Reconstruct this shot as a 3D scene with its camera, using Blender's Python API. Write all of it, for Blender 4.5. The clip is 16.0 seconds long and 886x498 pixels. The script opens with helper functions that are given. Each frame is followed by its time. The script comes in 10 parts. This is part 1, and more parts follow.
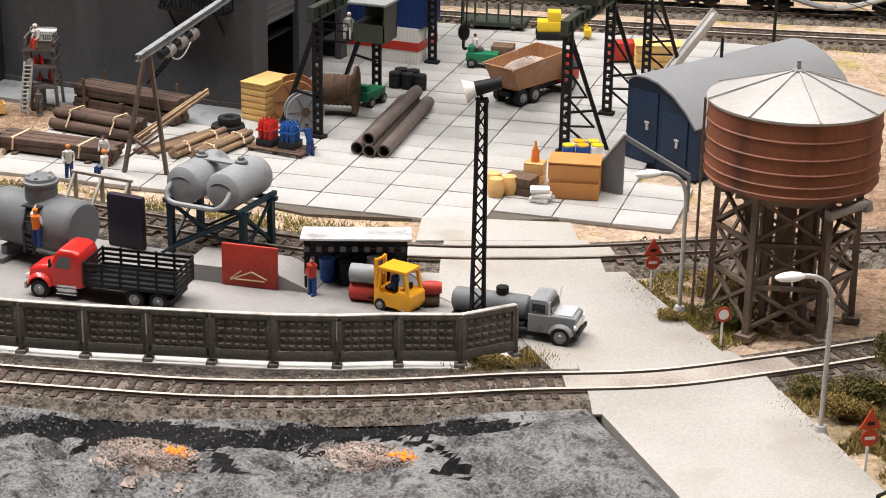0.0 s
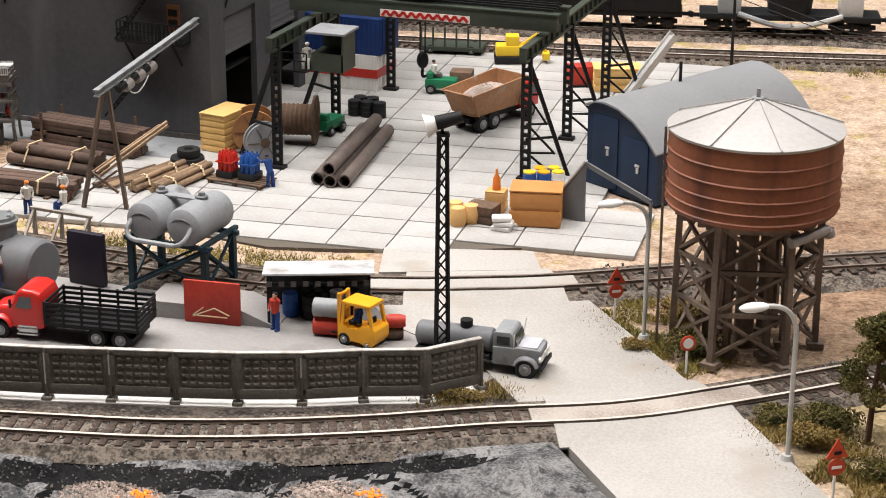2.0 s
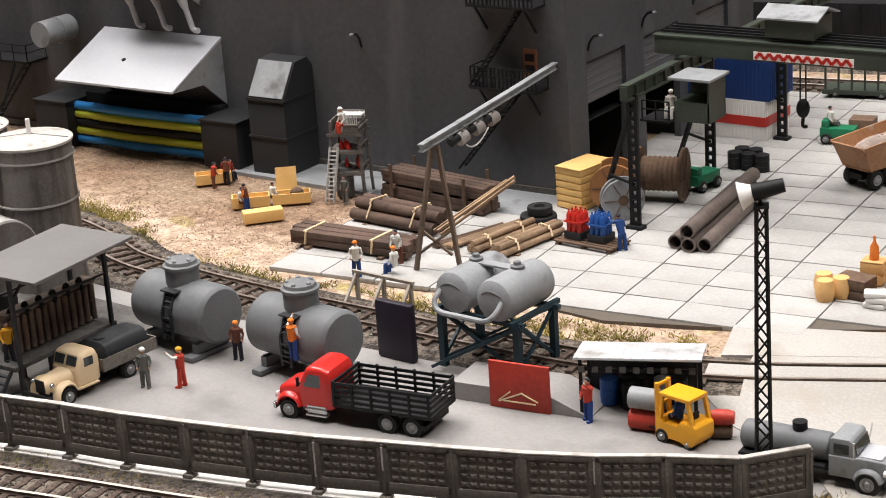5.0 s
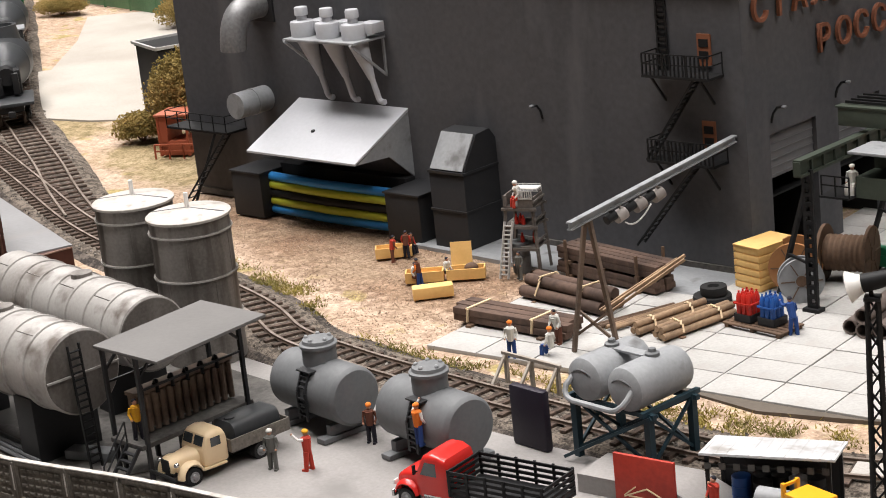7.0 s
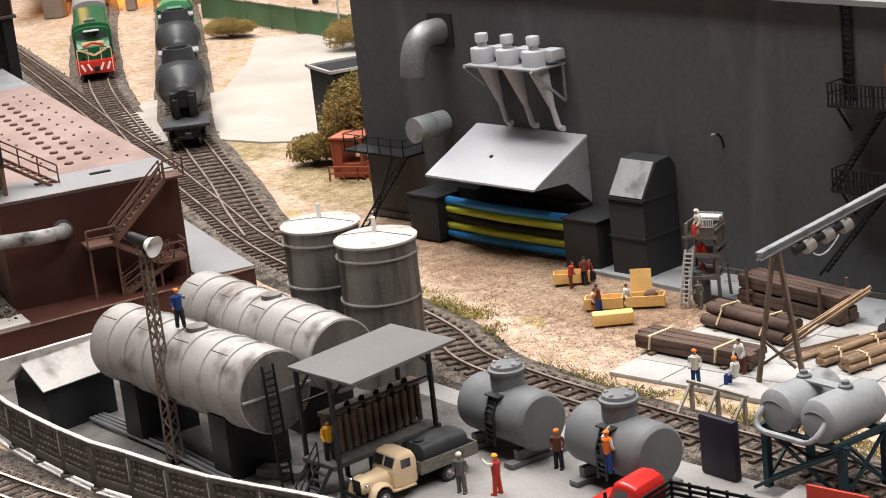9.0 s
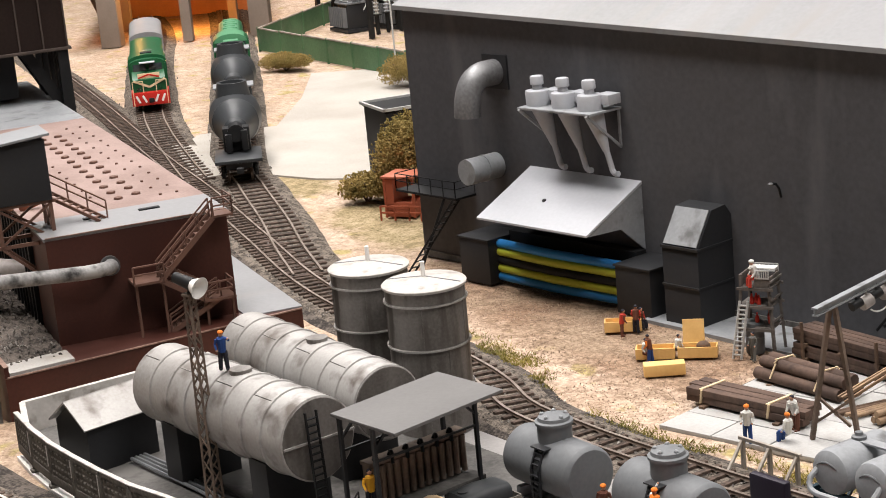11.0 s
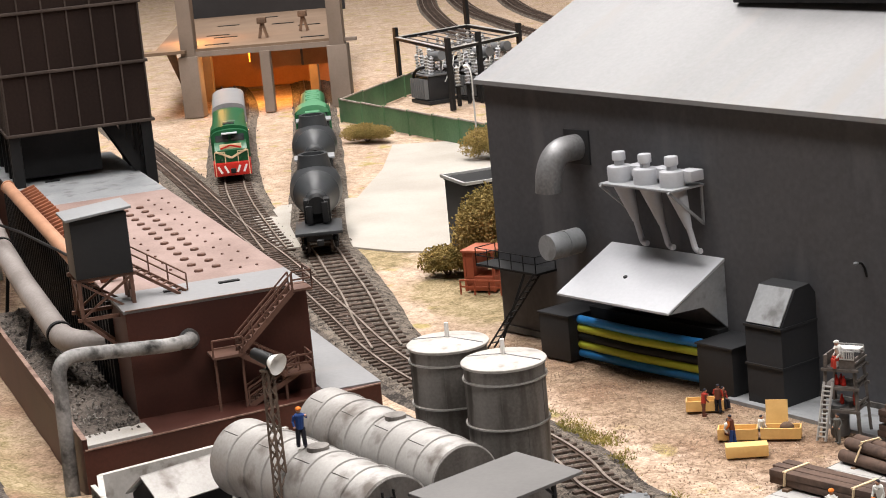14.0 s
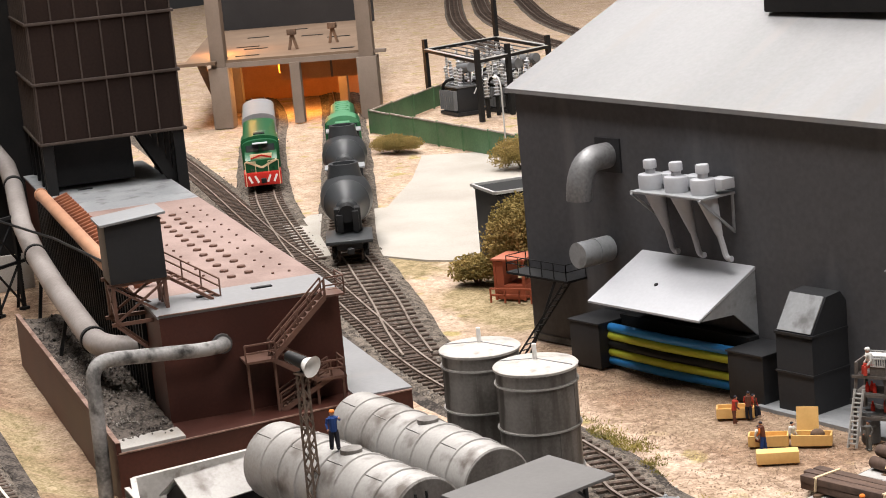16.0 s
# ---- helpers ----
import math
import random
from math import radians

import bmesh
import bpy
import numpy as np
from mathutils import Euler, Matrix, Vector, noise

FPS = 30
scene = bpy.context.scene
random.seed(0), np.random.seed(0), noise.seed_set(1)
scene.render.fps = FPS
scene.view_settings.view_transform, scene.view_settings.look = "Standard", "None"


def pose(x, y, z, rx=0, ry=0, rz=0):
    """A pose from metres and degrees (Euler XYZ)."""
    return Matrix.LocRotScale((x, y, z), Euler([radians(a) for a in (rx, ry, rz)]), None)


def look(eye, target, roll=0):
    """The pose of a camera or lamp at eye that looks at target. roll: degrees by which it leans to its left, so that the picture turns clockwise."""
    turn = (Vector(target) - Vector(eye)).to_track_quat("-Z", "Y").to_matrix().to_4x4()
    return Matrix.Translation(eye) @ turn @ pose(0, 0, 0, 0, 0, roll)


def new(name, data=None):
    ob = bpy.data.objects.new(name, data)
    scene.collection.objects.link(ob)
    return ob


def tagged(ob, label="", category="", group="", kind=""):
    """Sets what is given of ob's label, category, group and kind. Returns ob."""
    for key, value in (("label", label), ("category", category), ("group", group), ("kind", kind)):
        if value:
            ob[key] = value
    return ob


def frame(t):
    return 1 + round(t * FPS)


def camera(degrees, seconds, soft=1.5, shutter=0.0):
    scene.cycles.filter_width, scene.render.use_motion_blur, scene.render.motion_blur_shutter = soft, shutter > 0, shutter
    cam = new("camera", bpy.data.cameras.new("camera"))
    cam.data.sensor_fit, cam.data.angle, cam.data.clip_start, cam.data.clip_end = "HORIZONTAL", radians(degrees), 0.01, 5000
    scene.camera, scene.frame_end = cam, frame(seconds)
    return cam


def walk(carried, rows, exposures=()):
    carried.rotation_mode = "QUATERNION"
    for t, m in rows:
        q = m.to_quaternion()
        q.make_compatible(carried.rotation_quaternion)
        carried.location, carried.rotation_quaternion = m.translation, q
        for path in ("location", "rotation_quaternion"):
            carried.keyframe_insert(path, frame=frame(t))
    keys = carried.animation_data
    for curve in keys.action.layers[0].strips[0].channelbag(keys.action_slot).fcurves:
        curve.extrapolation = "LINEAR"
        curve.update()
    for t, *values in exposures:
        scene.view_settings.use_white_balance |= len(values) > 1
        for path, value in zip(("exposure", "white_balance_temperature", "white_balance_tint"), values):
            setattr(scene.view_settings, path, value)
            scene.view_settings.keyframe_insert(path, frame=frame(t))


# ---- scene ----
S = 1 / 87  # the model's scale: one prototype metre, in metres

# ---- camera ----
cam = camera(26.23, 16.0, soft=1.0)
# seconds, eye, point looked at (prototype metres), roll
PATH = [
    (0, (-3.30, -13.90, 31.42), (-23.25, 38.60, 10.33), 0.85),
    (0.5, (-3.15, -12.68, 31.75), (-21.47, 40.50, 10.87), 1.11),
    (1, (-2.93, -12.75, 31.77), (-20.68, 40.63, 10.92), 0.93),
    (1.5, (-3.19, -12.90, 31.86), (-20.80, 40.55, 11.04), 0.79),
    (2, (-3.59, -13.46, 32.14), (-22.42, 39.61, 11.44), 0.27),
    (2.5, (-3.64, -14.27, 32.32), (-25.10, 37.87, 11.81), -0.66),
    (3, (-4.31, -13.70, 31.90), (-28.10, 37.48, 11.53), -1.40),
    (3.5, (-3.66, -11.37, 31.45), (-31.71, 37.69, 11.29), -2.46),
    (3.7, (-2.31, -9.16, 31.23), (-32.09, 38.91, 11.16), -3.15),
    (5.8, (-1.01, 0.18, 30.10), (-35.12, 45.73, 11.09), -4.02),
    (6, (-0.29, 0.60, 30.34), (-35.17, 45.64, 11.51), -4.14),
    (6.5, (0.46, 3.85, 29.45), (-37.10, 47.29, 12.08), -4.97),
    (7, (2.04, 5.93, 29.48), (-38.69, 46.71, 12.81), -6.07),
    (7.5, (3.10, 5.98, 29.69), (-38.27, 46.21, 13.26), -6.17),
    (8, (2.72, 5.40, 29.94), (-38.91, 45.41, 13.64), -6.12),
    (8.5, (2.00, 4.56, 30.14), (-40.69, 43.54, 14.09), -6.11),
    (9, (1.13, 4.07, 30.16), (-42.80, 41.84, 14.57), -6.33),
    (9.2, (0.12, 4.41, 30.01), (-44.20, 41.75, 14.48), -6.30),
    (11.3, (0.13, 5.23, 30.57), (-45.29, 41.98, 16.90), -5.23),
    (11.5, (0.58, 5.16, 31.06), (-45.25, 41.76, 18.39), -5.19),
    (12, (0.32, 4.94, 31.08), (-45.86, 41.24, 18.86), -5.32),
    (12.5, (-0.62, 5.45, 30.48), (-46.93, 41.64, 18.44), -5.18),
    (13, (-0.45, 5.69, 30.56), (-47.12, 41.41, 18.49), -5.25),
    (13.5, (-0.39, 5.60, 30.62), (-47.23, 41.09, 18.53), -5.29),
    (14, (-0.43, 5.65, 30.61), (-47.43, 40.95, 18.52), -5.38),
    (14.5, (-0.76, 5.53, 30.16), (-47.86, 40.76, 18.32), -5.34),
    (15, (-0.52, 5.44, 30.65), (-47.77, 40.42, 18.63), -5.35),
    (15.5, (-0.29, 5.08, 30.76), (-47.78, 39.74, 18.81), -5.33),
    (16, (-0.16, 5.00, 30.30), (-47.70, 39.74, 18.74), -5.29),
]
walk(cam, [(t, look([v * S for v in e], [v * S for v in g], r)) for t, e, g, r in PATH])

# ---- light: lamp panels assumed under the ceiling of the unseen hall ----
world = bpy.data.worlds.new("world")
scene.world = world
world.use_nodes = True
world.node_tree.nodes["Background"].inputs["Color"].default_value = (1.0, 0.97, 0.93, 1)
world.node_tree.nodes["Background"].inputs["Strength"].default_value = 0.007
scene.view_settings.exposure = 0.0


def lamp_panel(name, x, y, z, sx, sy, power, target):
    d = bpy.data.lights.new(name, "AREA")
    d.shape, d.size, d.size_y, d.energy, d.color = "RECTANGLE", sx, sy, power, (1.0, 0.955, 0.93)
    o = new(name, d)
    o.matrix_world = look((x, y, z), target)
    return o


lamp_panel("hall_lamp", -0.9, 0.15, 2.6, 1.8, 0.5, 69, (-0.9, 0.8, 0))
# Set far right only to brighten the gable and other +x faces.
lamp_panel("hall_lamp", 0.9, 0.6, 2.4, 1.2, 0.5, 35, (-0.6, 1.0, 0))
lamp_panel("hall_lamp", -2.0, 0.95, 2.6, 1.8, 0.6, 76, (-1.9, 1.3, 0))
lamp_panel("hall_lamp", -0.3, 1.8, 2.6, 1.8, 0.6, 41, (-0.4, 1.5, 0))
# Extra panel, added to brighten the dim far ground.
lamp_panel("hall_lamp", -3.3, 2.2, 2.6, 1.8, 0.6, 66, (-3.2, 2.3, 0))

# ---- materials ----
def mat(name, c1, c2=None, rough=0.6, metal=0.0, big=30.0, fine=420.0, amt=0.5, bump=0.25, dirt=None, dirt_amt=0.0, rand=0.0, emit=0.0, spec=0.3, grain=0.45, stretch=None):
    """A worn surface: two scales of noise between two colours, an optional dirt colour in patches, fine relief."""
    m = bpy.data.materials.new(name)
    m.use_nodes = True
    n, l = m.node_tree.nodes, m.node_tree.links
    p = n["Principled BSDF"]
    c2 = c2 or tuple(v * 0.75 for v in c1)
    tc = n.new("ShaderNodeTexCoord")
    vec = tc.outputs["Object"]
    if stretch:
        mp = n.new("ShaderNodeMapping")
        mp.inputs["Scale"].default_value = stretch
        l.new(vec, mp.inputs["Vector"])
        vec = mp.outputs["Vector"]
    nb = n.new("ShaderNodeTexNoise")
    nb.inputs["Scale"].default_value, nb.inputs["Detail"].default_value = big, 6
    nf = n.new("ShaderNodeTexNoise")
    nf.inputs["Scale"].default_value, nf.inputs["Detail"].default_value = fine, 5
    l.new(vec, nb.inputs["Vector"])
    l.new(tc.outputs["Object"], nf.inputs["Vector"])
    mixf = n.new("ShaderNodeMath")
    mixf.operation = "MULTIPLY_ADD"
    l.new(nf.outputs["Fac"], mixf.inputs[0])
    mixf.inputs[1].default_value = grain
    l.new(nb.outputs["Fac"], mixf.inputs[2])
    ramp = n.new("ShaderNodeMapRange")
    ramp.inputs["From Min"].default_value, ramp.inputs["From Max"].default_value = 0.5 + 0.5 * grain - 0.125 / max(amt, 0.05), 0.5 + 0.5 * grain + 0.125 / max(amt, 0.05)
    l.new(mixf.outputs[0], ramp.inputs["Value"])
    mix = n.new("ShaderNodeMix")
    mix.data_type = "RGBA"
    mix.inputs["A"].default_value, mix.inputs["B"].default_value = (*c1, 1), (*c2, 1)
    l.new(ramp.outputs["Result"], mix.inputs["Factor"])
    col = mix.outputs["Result"]
    if dirt:
        nd = n.new("ShaderNodeTexNoise")
        nd.inputs["Scale"].default_value, nd.inputs["Detail"].default_value = big * 2.3, 8
        l.new(vec, nd.inputs["Vector"])
        rd = n.new("ShaderNodeMapRange")
        rd.inputs["From Min"].default_value, rd.inputs["From Max"].default_value = 0.62 - 0.3 * dirt_amt, 0.75 - 0.2 * dirt_amt
        l.new(nd.outputs["Fac"], rd.inputs["Value"])
        md = n.new("ShaderNodeMix")
        md.data_type = "RGBA"
        md.inputs["B"].default_value = (*dirt, 1)
        l.new(rd.outputs["Result"], md.inputs["Factor"])
        l.new(col, md.inputs["A"])
        col = md.outputs["Result"]
    if rand:
        oi = n.new("ShaderNodeObjectInfo")
        hsv = n.new("ShaderNodeHueSaturation")
        mr = n.new("ShaderNodeMapRange")
        mr.inputs["To Min"].default_value, mr.inputs["To Max"].default_value = 1 - rand, 1 + rand
        l.new(oi.outputs["Random"], mr.inputs["Value"])
        l.new(mr.outputs["Result"], hsv.inputs["Value"])
        l.new(col, hsv.inputs["Color"])
        col = hsv.outputs["Color"]
    l.new(col, p.inputs["Base Color"])
    p.inputs["Roughness"].default_value, p.inputs["Metallic"].default_value = rough, metal
    p.inputs["Specular IOR Level"].default_value = spec
    if bump:
        bp = n.new("ShaderNodeBump")
        bp.inputs["Strength"].default_value, bp.inputs["Distance"].default_value = bump, 0.0006
        l.new(mixf.outputs[0], bp.inputs["Height"])
        l.new(bp.outputs["Normal"], p.inputs["Normal"])
    if emit:
        p.inputs["Emission Color"].default_value, p.inputs["Emission Strength"].default_value = (*c1, 1), emit
    return m


GRIT = mat("loose_grit", (0.45, 0.34, 0.25), (0.28, 0.2, 0.15), 0.95, amt=0.9, rand=0.2, spec=0.1)
ASPHALT = mat("grey_asphalt", (0.315, 0.30, 0.29), (0.235, 0.224, 0.217), 0.85, big=10, fine=600, amt=0.5, bump=0.3, dirt=(0.2, 0.19, 0.183), dirt_amt=0.15, spec=0.2, grain=0.6)
DARK_BASE = mat("oily_concrete", (0.135, 0.128, 0.12), (0.06, 0.057, 0.054), 0.8, big=18, fine=400, amt=0.8, bump=0.3, dirt=(0.035, 0.032, 0.03), dirt_amt=0.2, spec=0.2)
CONCRETE = mat("pale_concrete", (0.421, 0.4008, 0.3765), (0.34, 0.3198, 0.2915), 0.85, big=10, fine=700, amt=0.7, bump=0.4, dirt=(0.34, 0.31, 0.27), dirt_amt=0.12, spec=0.2, grain=0.8)
SLAB = mat("concrete_slab", (0.4243, 0.417, 0.4023), (0.3438, 0.3366, 0.3219), 0.8, big=20, fine=600, amt=0.7, bump=0.3, dirt=(0.36, 0.34, 0.32), dirt_amt=0.16, rand=0.08, spec=0.25, grain=0.7)
JOINT = mat("joint_soil", (0.14, 0.12, 0.10), None, 0.95, bump=0.5, spec=0.1)
WHITE_PATH = mat("white_gravel_path", (0.44, 0.412, 0.372), (0.335, 0.308, 0.268), 0.9, big=12, fine=800, bump=0.6, spec=0.1, grain=0.8)
BALLAST = mat("track_ballast", (0.185, 0.155, 0.128), (0.05, 0.042, 0.035), 0.95, big=160, fine=700, amt=0.9, bump=1.0, spec=0.1, grain=1.0)
BALLAST_STONE = mat("ballast_stone", (0.28, 0.255, 0.23), (0.09, 0.078, 0.07), 0.9, amt=1.2, rand=0.3, spec=0.15)
RAILDULL = mat("dull_rail_head", (0.27, 0.225, 0.19), (0.13, 0.10, 0.08), 0.45, 0.2, big=60, amt=0.7, bump=0.05)
SLEEPER = mat("dark_sleeper", (0.105, 0.074, 0.058), (0.045, 0.033, 0.027), 0.85, big=160, fine=700, amt=0.9, rand=0.25, spec=0.2, grain=0.8)
RAIL = mat("worn_rail", (0.17, 0.125, 0.095), (0.08, 0.058, 0.045), 0.6, 0.1, amt=0.8, bump=0.1)
# Polished rail heads: their bright sheen is put in as a pale, non-metal colour.
RAILTOP = mat("rail_head_with_sheen", (0.66, 0.60, 0.52), (0.44, 0.39, 0.33), 0.45, 0.0, big=60, amt=0.6, bump=0.05, spec=0.5)
ROCK = mat("slag_rock", (0.235, 0.23, 0.226), (0.055, 0.055, 0.056), 0.9, big=60, fine=700, amt=0.65, bump=1.0, dirt=(0.03, 0.03, 0.031), dirt_amt=0.22, spec=0.1, grain=1.0)
SLAGBLACK = mat("black_slag", (0.007, 0.007, 0.0075), (0.018, 0.0178, 0.018), 0.9, big=40, fine=500, amt=0.8, bump=0.8, spec=0.05, grain=0.8)
ASH = mat("pale_ash_rock", (0.47, 0.385, 0.335), (0.22, 0.175, 0.15), 0.9, big=40, amt=0.9, bump=0.6, spec=0.1)
EMBER = mat("glowing_ember", (1.0, 0.25, 0.03), (0.8, 0.12, 0.02), 0.8, emit=0.9)
FACTORY = mat("dark_grey_cladding", (0.089, 0.0895, 0.0965), (0.062, 0.0625, 0.068), 0.6, big=9, fine=300, amt=0.6, bump=0.15, dirt=(0.125, 0.125, 0.132), dirt_amt=0.15, spec=0.25, grain=0.6, stretch=(1, 1, 0.18))
FACTORY_DARK = mat("charcoal_steel", (0.02592, 0.02664, 0.0288), (0.01872, 0.01944, 0.0216), 0.5, big=20, amt=0.6, bump=0.15)
ROOF = mat("light_grey_roof", (0.2353, 0.2353, 0.2405), (0.1895, 0.1895, 0.1928), 0.55, big=14, fine=300, amt=0.6, bump=0.12, dirt=(0.22, 0.21, 0.205), dirt_amt=0.12, stretch=(1, 0.12, 0.3))
HOOD = mat("pale_grey_sheet", (0.465, 0.4743, 0.5022), (0.3906, 0.3999, 0.4232), 0.5, big=12, amt=0.5, bump=0.08)
GREY = mat("grey_paint", (0.30, 0.31, 0.32), (0.22, 0.23, 0.24), 0.5, big=30, amt=0.7, bump=0.1, dirt=(0.14, 0.14, 0.14), dirt_amt=0.2)
DUCT = mat("dull_zinc", (0.22, 0.22, 0.225), (0.12, 0.12, 0.12), 0.45, 0.4, big=18, amt=1.0, bump=0.1)
TANKGREY = mat("tank_grey", (0.165, 0.172, 0.178), (0.12, 0.125, 0.13), 0.55, big=30, amt=0.6, bump=0.12)
OLDTANK = mat("weathered_tank", (0.43, 0.4171, 0.3999), (0.2838, 0.2666, 0.2494), 0.5, 0.25, big=24, fine=600, amt=0.55, bump=0.12, dirt=(0.15, 0.13, 0.115), dirt_amt=0.3, grain=0.4)
OLDTANK_DARK = mat("stained_tank_wall", (0.27, 0.252, 0.235), (0.115, 0.104, 0.094), 0.55, 0.25, big=40, fine=600, amt=0.65, bump=0.12, dirt=(0.065, 0.056, 0.048), dirt_amt=0.28, grain=0.3, stretch=(1, 1, 0.16))
TANKTOP = mat("pale_tank_lid", (0.58, 0.55, 0.52), (0.42, 0.40, 0.37), 0.5, big=40, amt=0.7, bump=0.15, dirt=(0.28, 0.25, 0.22), dirt_amt=0.25)
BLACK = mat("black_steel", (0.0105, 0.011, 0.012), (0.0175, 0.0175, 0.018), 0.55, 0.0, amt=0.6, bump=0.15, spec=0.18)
TORPEDO = mat("dark_grey_ladle", (0.04, 0.0432, 0.0464), (0.0296, 0.032, 0.0344), 0.45, big=30, amt=0.6, bump=0.1)
RUBBER = mat("black_rubber", (0.0126, 0.0126, 0.0126), (0.021, 0.021, 0.021), 0.8, bump=0.2)
RIM = mat("wheel_rim", (0.35, 0.35, 0.36), (0.2, 0.2, 0.2), 0.4, 0.5)
GLASS = mat("tinted_window_glass", (0.05, 0.06, 0.065), (0.03, 0.035, 0.04), 0.08, 0.0, bump=0, spec=0.8)
GREEN = mat("loco_green", (0.0162, 0.1035, 0.0405), (0.0117, 0.0765, 0.0297), 0.35, big=20, amt=0.5, bump=0.04)
LGREEN = mat("loco_roof_green", (0.10, 0.29, 0.15), (0.08, 0.22, 0.12), 0.4, big=25, amt=0.5, bump=0.05)
RED = mat("signal_red", (0.55, 0.030, 0.020), (0.42, 0.025, 0.018), 0.3, big=30, amt=0.4, bump=0.03)
CABRED = mat("truck_red", (0.62, 0.028, 0.022), (0.55, 0.024, 0.02), 0.25, big=30, amt=0.3, bump=0.02, spec=0.5)
DULLRED = mat("dull_red_board", (0.46, 0.048, 0.03), (0.32, 0.034, 0.022), 0.5, big=40, amt=0.9, bump=0.1)
CREAM = mat("cream_paint", (0.72, 0.56, 0.36), (0.66, 0.50, 0.31), 0.4, amt=0.4, bump=0.03)
YELLOW = mat("yellow_paint", (0.80, 0.38, 0.02), (0.72, 0.33, 0.018), 0.35, amt=0.4, bump=0.03)
LEMON = mat("lemon_yellow", (0.80, 0.55, 0.03), (0.7, 0.46, 0.03), 0.4, amt=0.4, bump=0.03)
ORANGE = mat("orange_paint", (0.75, 0.22, 0.04), (0.62, 0.17, 0.03), 0.5, amt=0.5)
TIPPER = mat("tan_tipper", (0.42, 0.215, 0.105), (0.27, 0.125, 0.06), 0.55, big=25, amt=0.8, dirt=(0.42, 0.33, 0.26), dirt_amt=0.2)
TIMBER = mat("pale_timber", (0.72, 0.44, 0.18), (0.6, 0.34, 0.13), 0.6, big=60, amt=0.7, rand=0.08)
LIGHTWOOD = mat("yellow_crate_wood", (0.80, 0.52, 0.20), (0.70, 0.43, 0.15), 0.6, big=60, amt=0.6)
OLDWOOD = mat("brown_timber", (0.16, 0.10, 0.065), (0.09, 0.058, 0.04), 0.8, big=50, amt=0.9, rand=0.2)
LOG = mat("log_bark", (0.1148, 0.07344, 0.05508), (0.06656, 0.04361, 0.03442), 0.85, big=60, amt=1.0, bump=0.5, rand=0.15)
POLE_WOOD = mat("cut_poles", (0.34, 0.23, 0.14), (0.19, 0.125, 0.08), 0.75, big=60, amt=0.9, bump=0.3, rand=0.2)
PIPE = mat("brown_steel_pipe", (0.20, 0.165, 0.145), (0.12, 0.095, 0.085), 0.5, 0.2, big=40, amt=0.8, bump=0.1)
RUST = mat("rust_brown_shell", (0.265, 0.092, 0.042), (0.17, 0.055, 0.028), 0.55, big=24, amt=0.7, bump=0.12, dirt=(0.11, 0.038, 0.022), dirt_amt=0.15, stretch=(1, 1, 0.25))
TIMBERLEG = mat("grey_brown_trestle", (0.2048, 0.1482, 0.1131), (0.1131, 0.08385, 0.0663), 0.8, big=40, amt=0.8, bump=0.2)
BRICK = mat("red_brown_brick", (0.27, 0.105, 0.075), (0.21, 0.08, 0.055), 0.8, big=20, amt=0.7, bump=0.3)
BROWN = mat("dark_red_brown_wall", (0.07, 0.0225, 0.01562), (0.045, 0.015, 0.01063), 0.5, big=16, fine=500, amt=0.7, bump=0.15)
DKBROWN = mat("black_brown_cladding", (0.02975, 0.0196, 0.01663), (0.01838, 0.0126, 0.01085), 0.75, big=14, amt=0.6, bump=0.15, spec=0.06, stretch=(1, 1, 0.25))
COPPER = mat("rusty_pink_deck", (0.30, 0.215, 0.19), (0.215, 0.148, 0.128), 0.7, big=25, fine=500, amt=0.7, bump=0.2)
PIPEORANGE = mat("pale_copper_pipe", (0.48, 0.26, 0.16), (0.36, 0.19, 0.12), 0.5, amt=0.6)
NAVY = mat("navy_blue_paint", (0.016, 0.035, 0.075), (0.012, 0.026, 0.06), 0.5, big=25, amt=0.6)
BLUE = mat("blue_paint", (0.02, 0.09, 0.32), (0.016, 0.07, 0.26), 0.4, amt=0.5)
TUBEBLUE = mat("bright_blue_tube", (0.03, 0.22, 0.55), (0.025, 0.17, 0.45), 0.4, amt=0.5)
TUBEYEL = mat("yellow_green_tube", (0.46, 0.50, 0.05), (0.38, 0.42, 0.04), 0.4, amt=0.5)
CONTBLUE = mat("container_blue", (0.018, 0.05, 0.19), (0.014, 0.04, 0.15), 0.45, amt=0.5)
WHITE = mat("white_paint", (0.80, 0.79, 0.76), (0.72, 0.70, 0.67), 0.45, amt=0.5, bump=0.05)
CRANEGREEN = mat("crane_green", (0.0525, 0.0644, 0.049), (0.035, 0.0434, 0.0336), 0.5, amt=0.6)
BRIGHTGREEN = mat("vehicle_green", (0.02, 0.19, 0.09), (0.016, 0.15, 0.07), 0.4, amt=0.5)
NETGREEN = mat("green_fence_panel", (0.093, 0.1875, 0.093), (0.0525, 0.12, 0.057), 0.5, big=14, amt=0.9, dirt=(0.10, 0.15, 0.09), dirt_amt=0.2)
FENCE = mat("dark_concrete_fence", (0.18, 0.163, 0.14), (0.105, 0.095, 0.082), 0.8, big=40, fine=700, amt=0.8, bump=0.3, dirt=(0.055, 0.05, 0.044), dirt_amt=0.2, grain=0.7, rand=0.12)
TEAL = mat("dark_teal_steel", (0.018, 0.045, 0.06), (0.014, 0.03, 0.042), 0.5, amt=0.6)
CHROME = mat("bright_metal", (0.6, 0.6, 0.6), (0.4, 0.4, 0.4), 0.25, 0.9, bump=0.02)
LAMPWHITE = mat("white_lamp_glass", (0.85, 0.85, 0.83), (0.8, 0.8, 0.78), 0.2, bump=0)
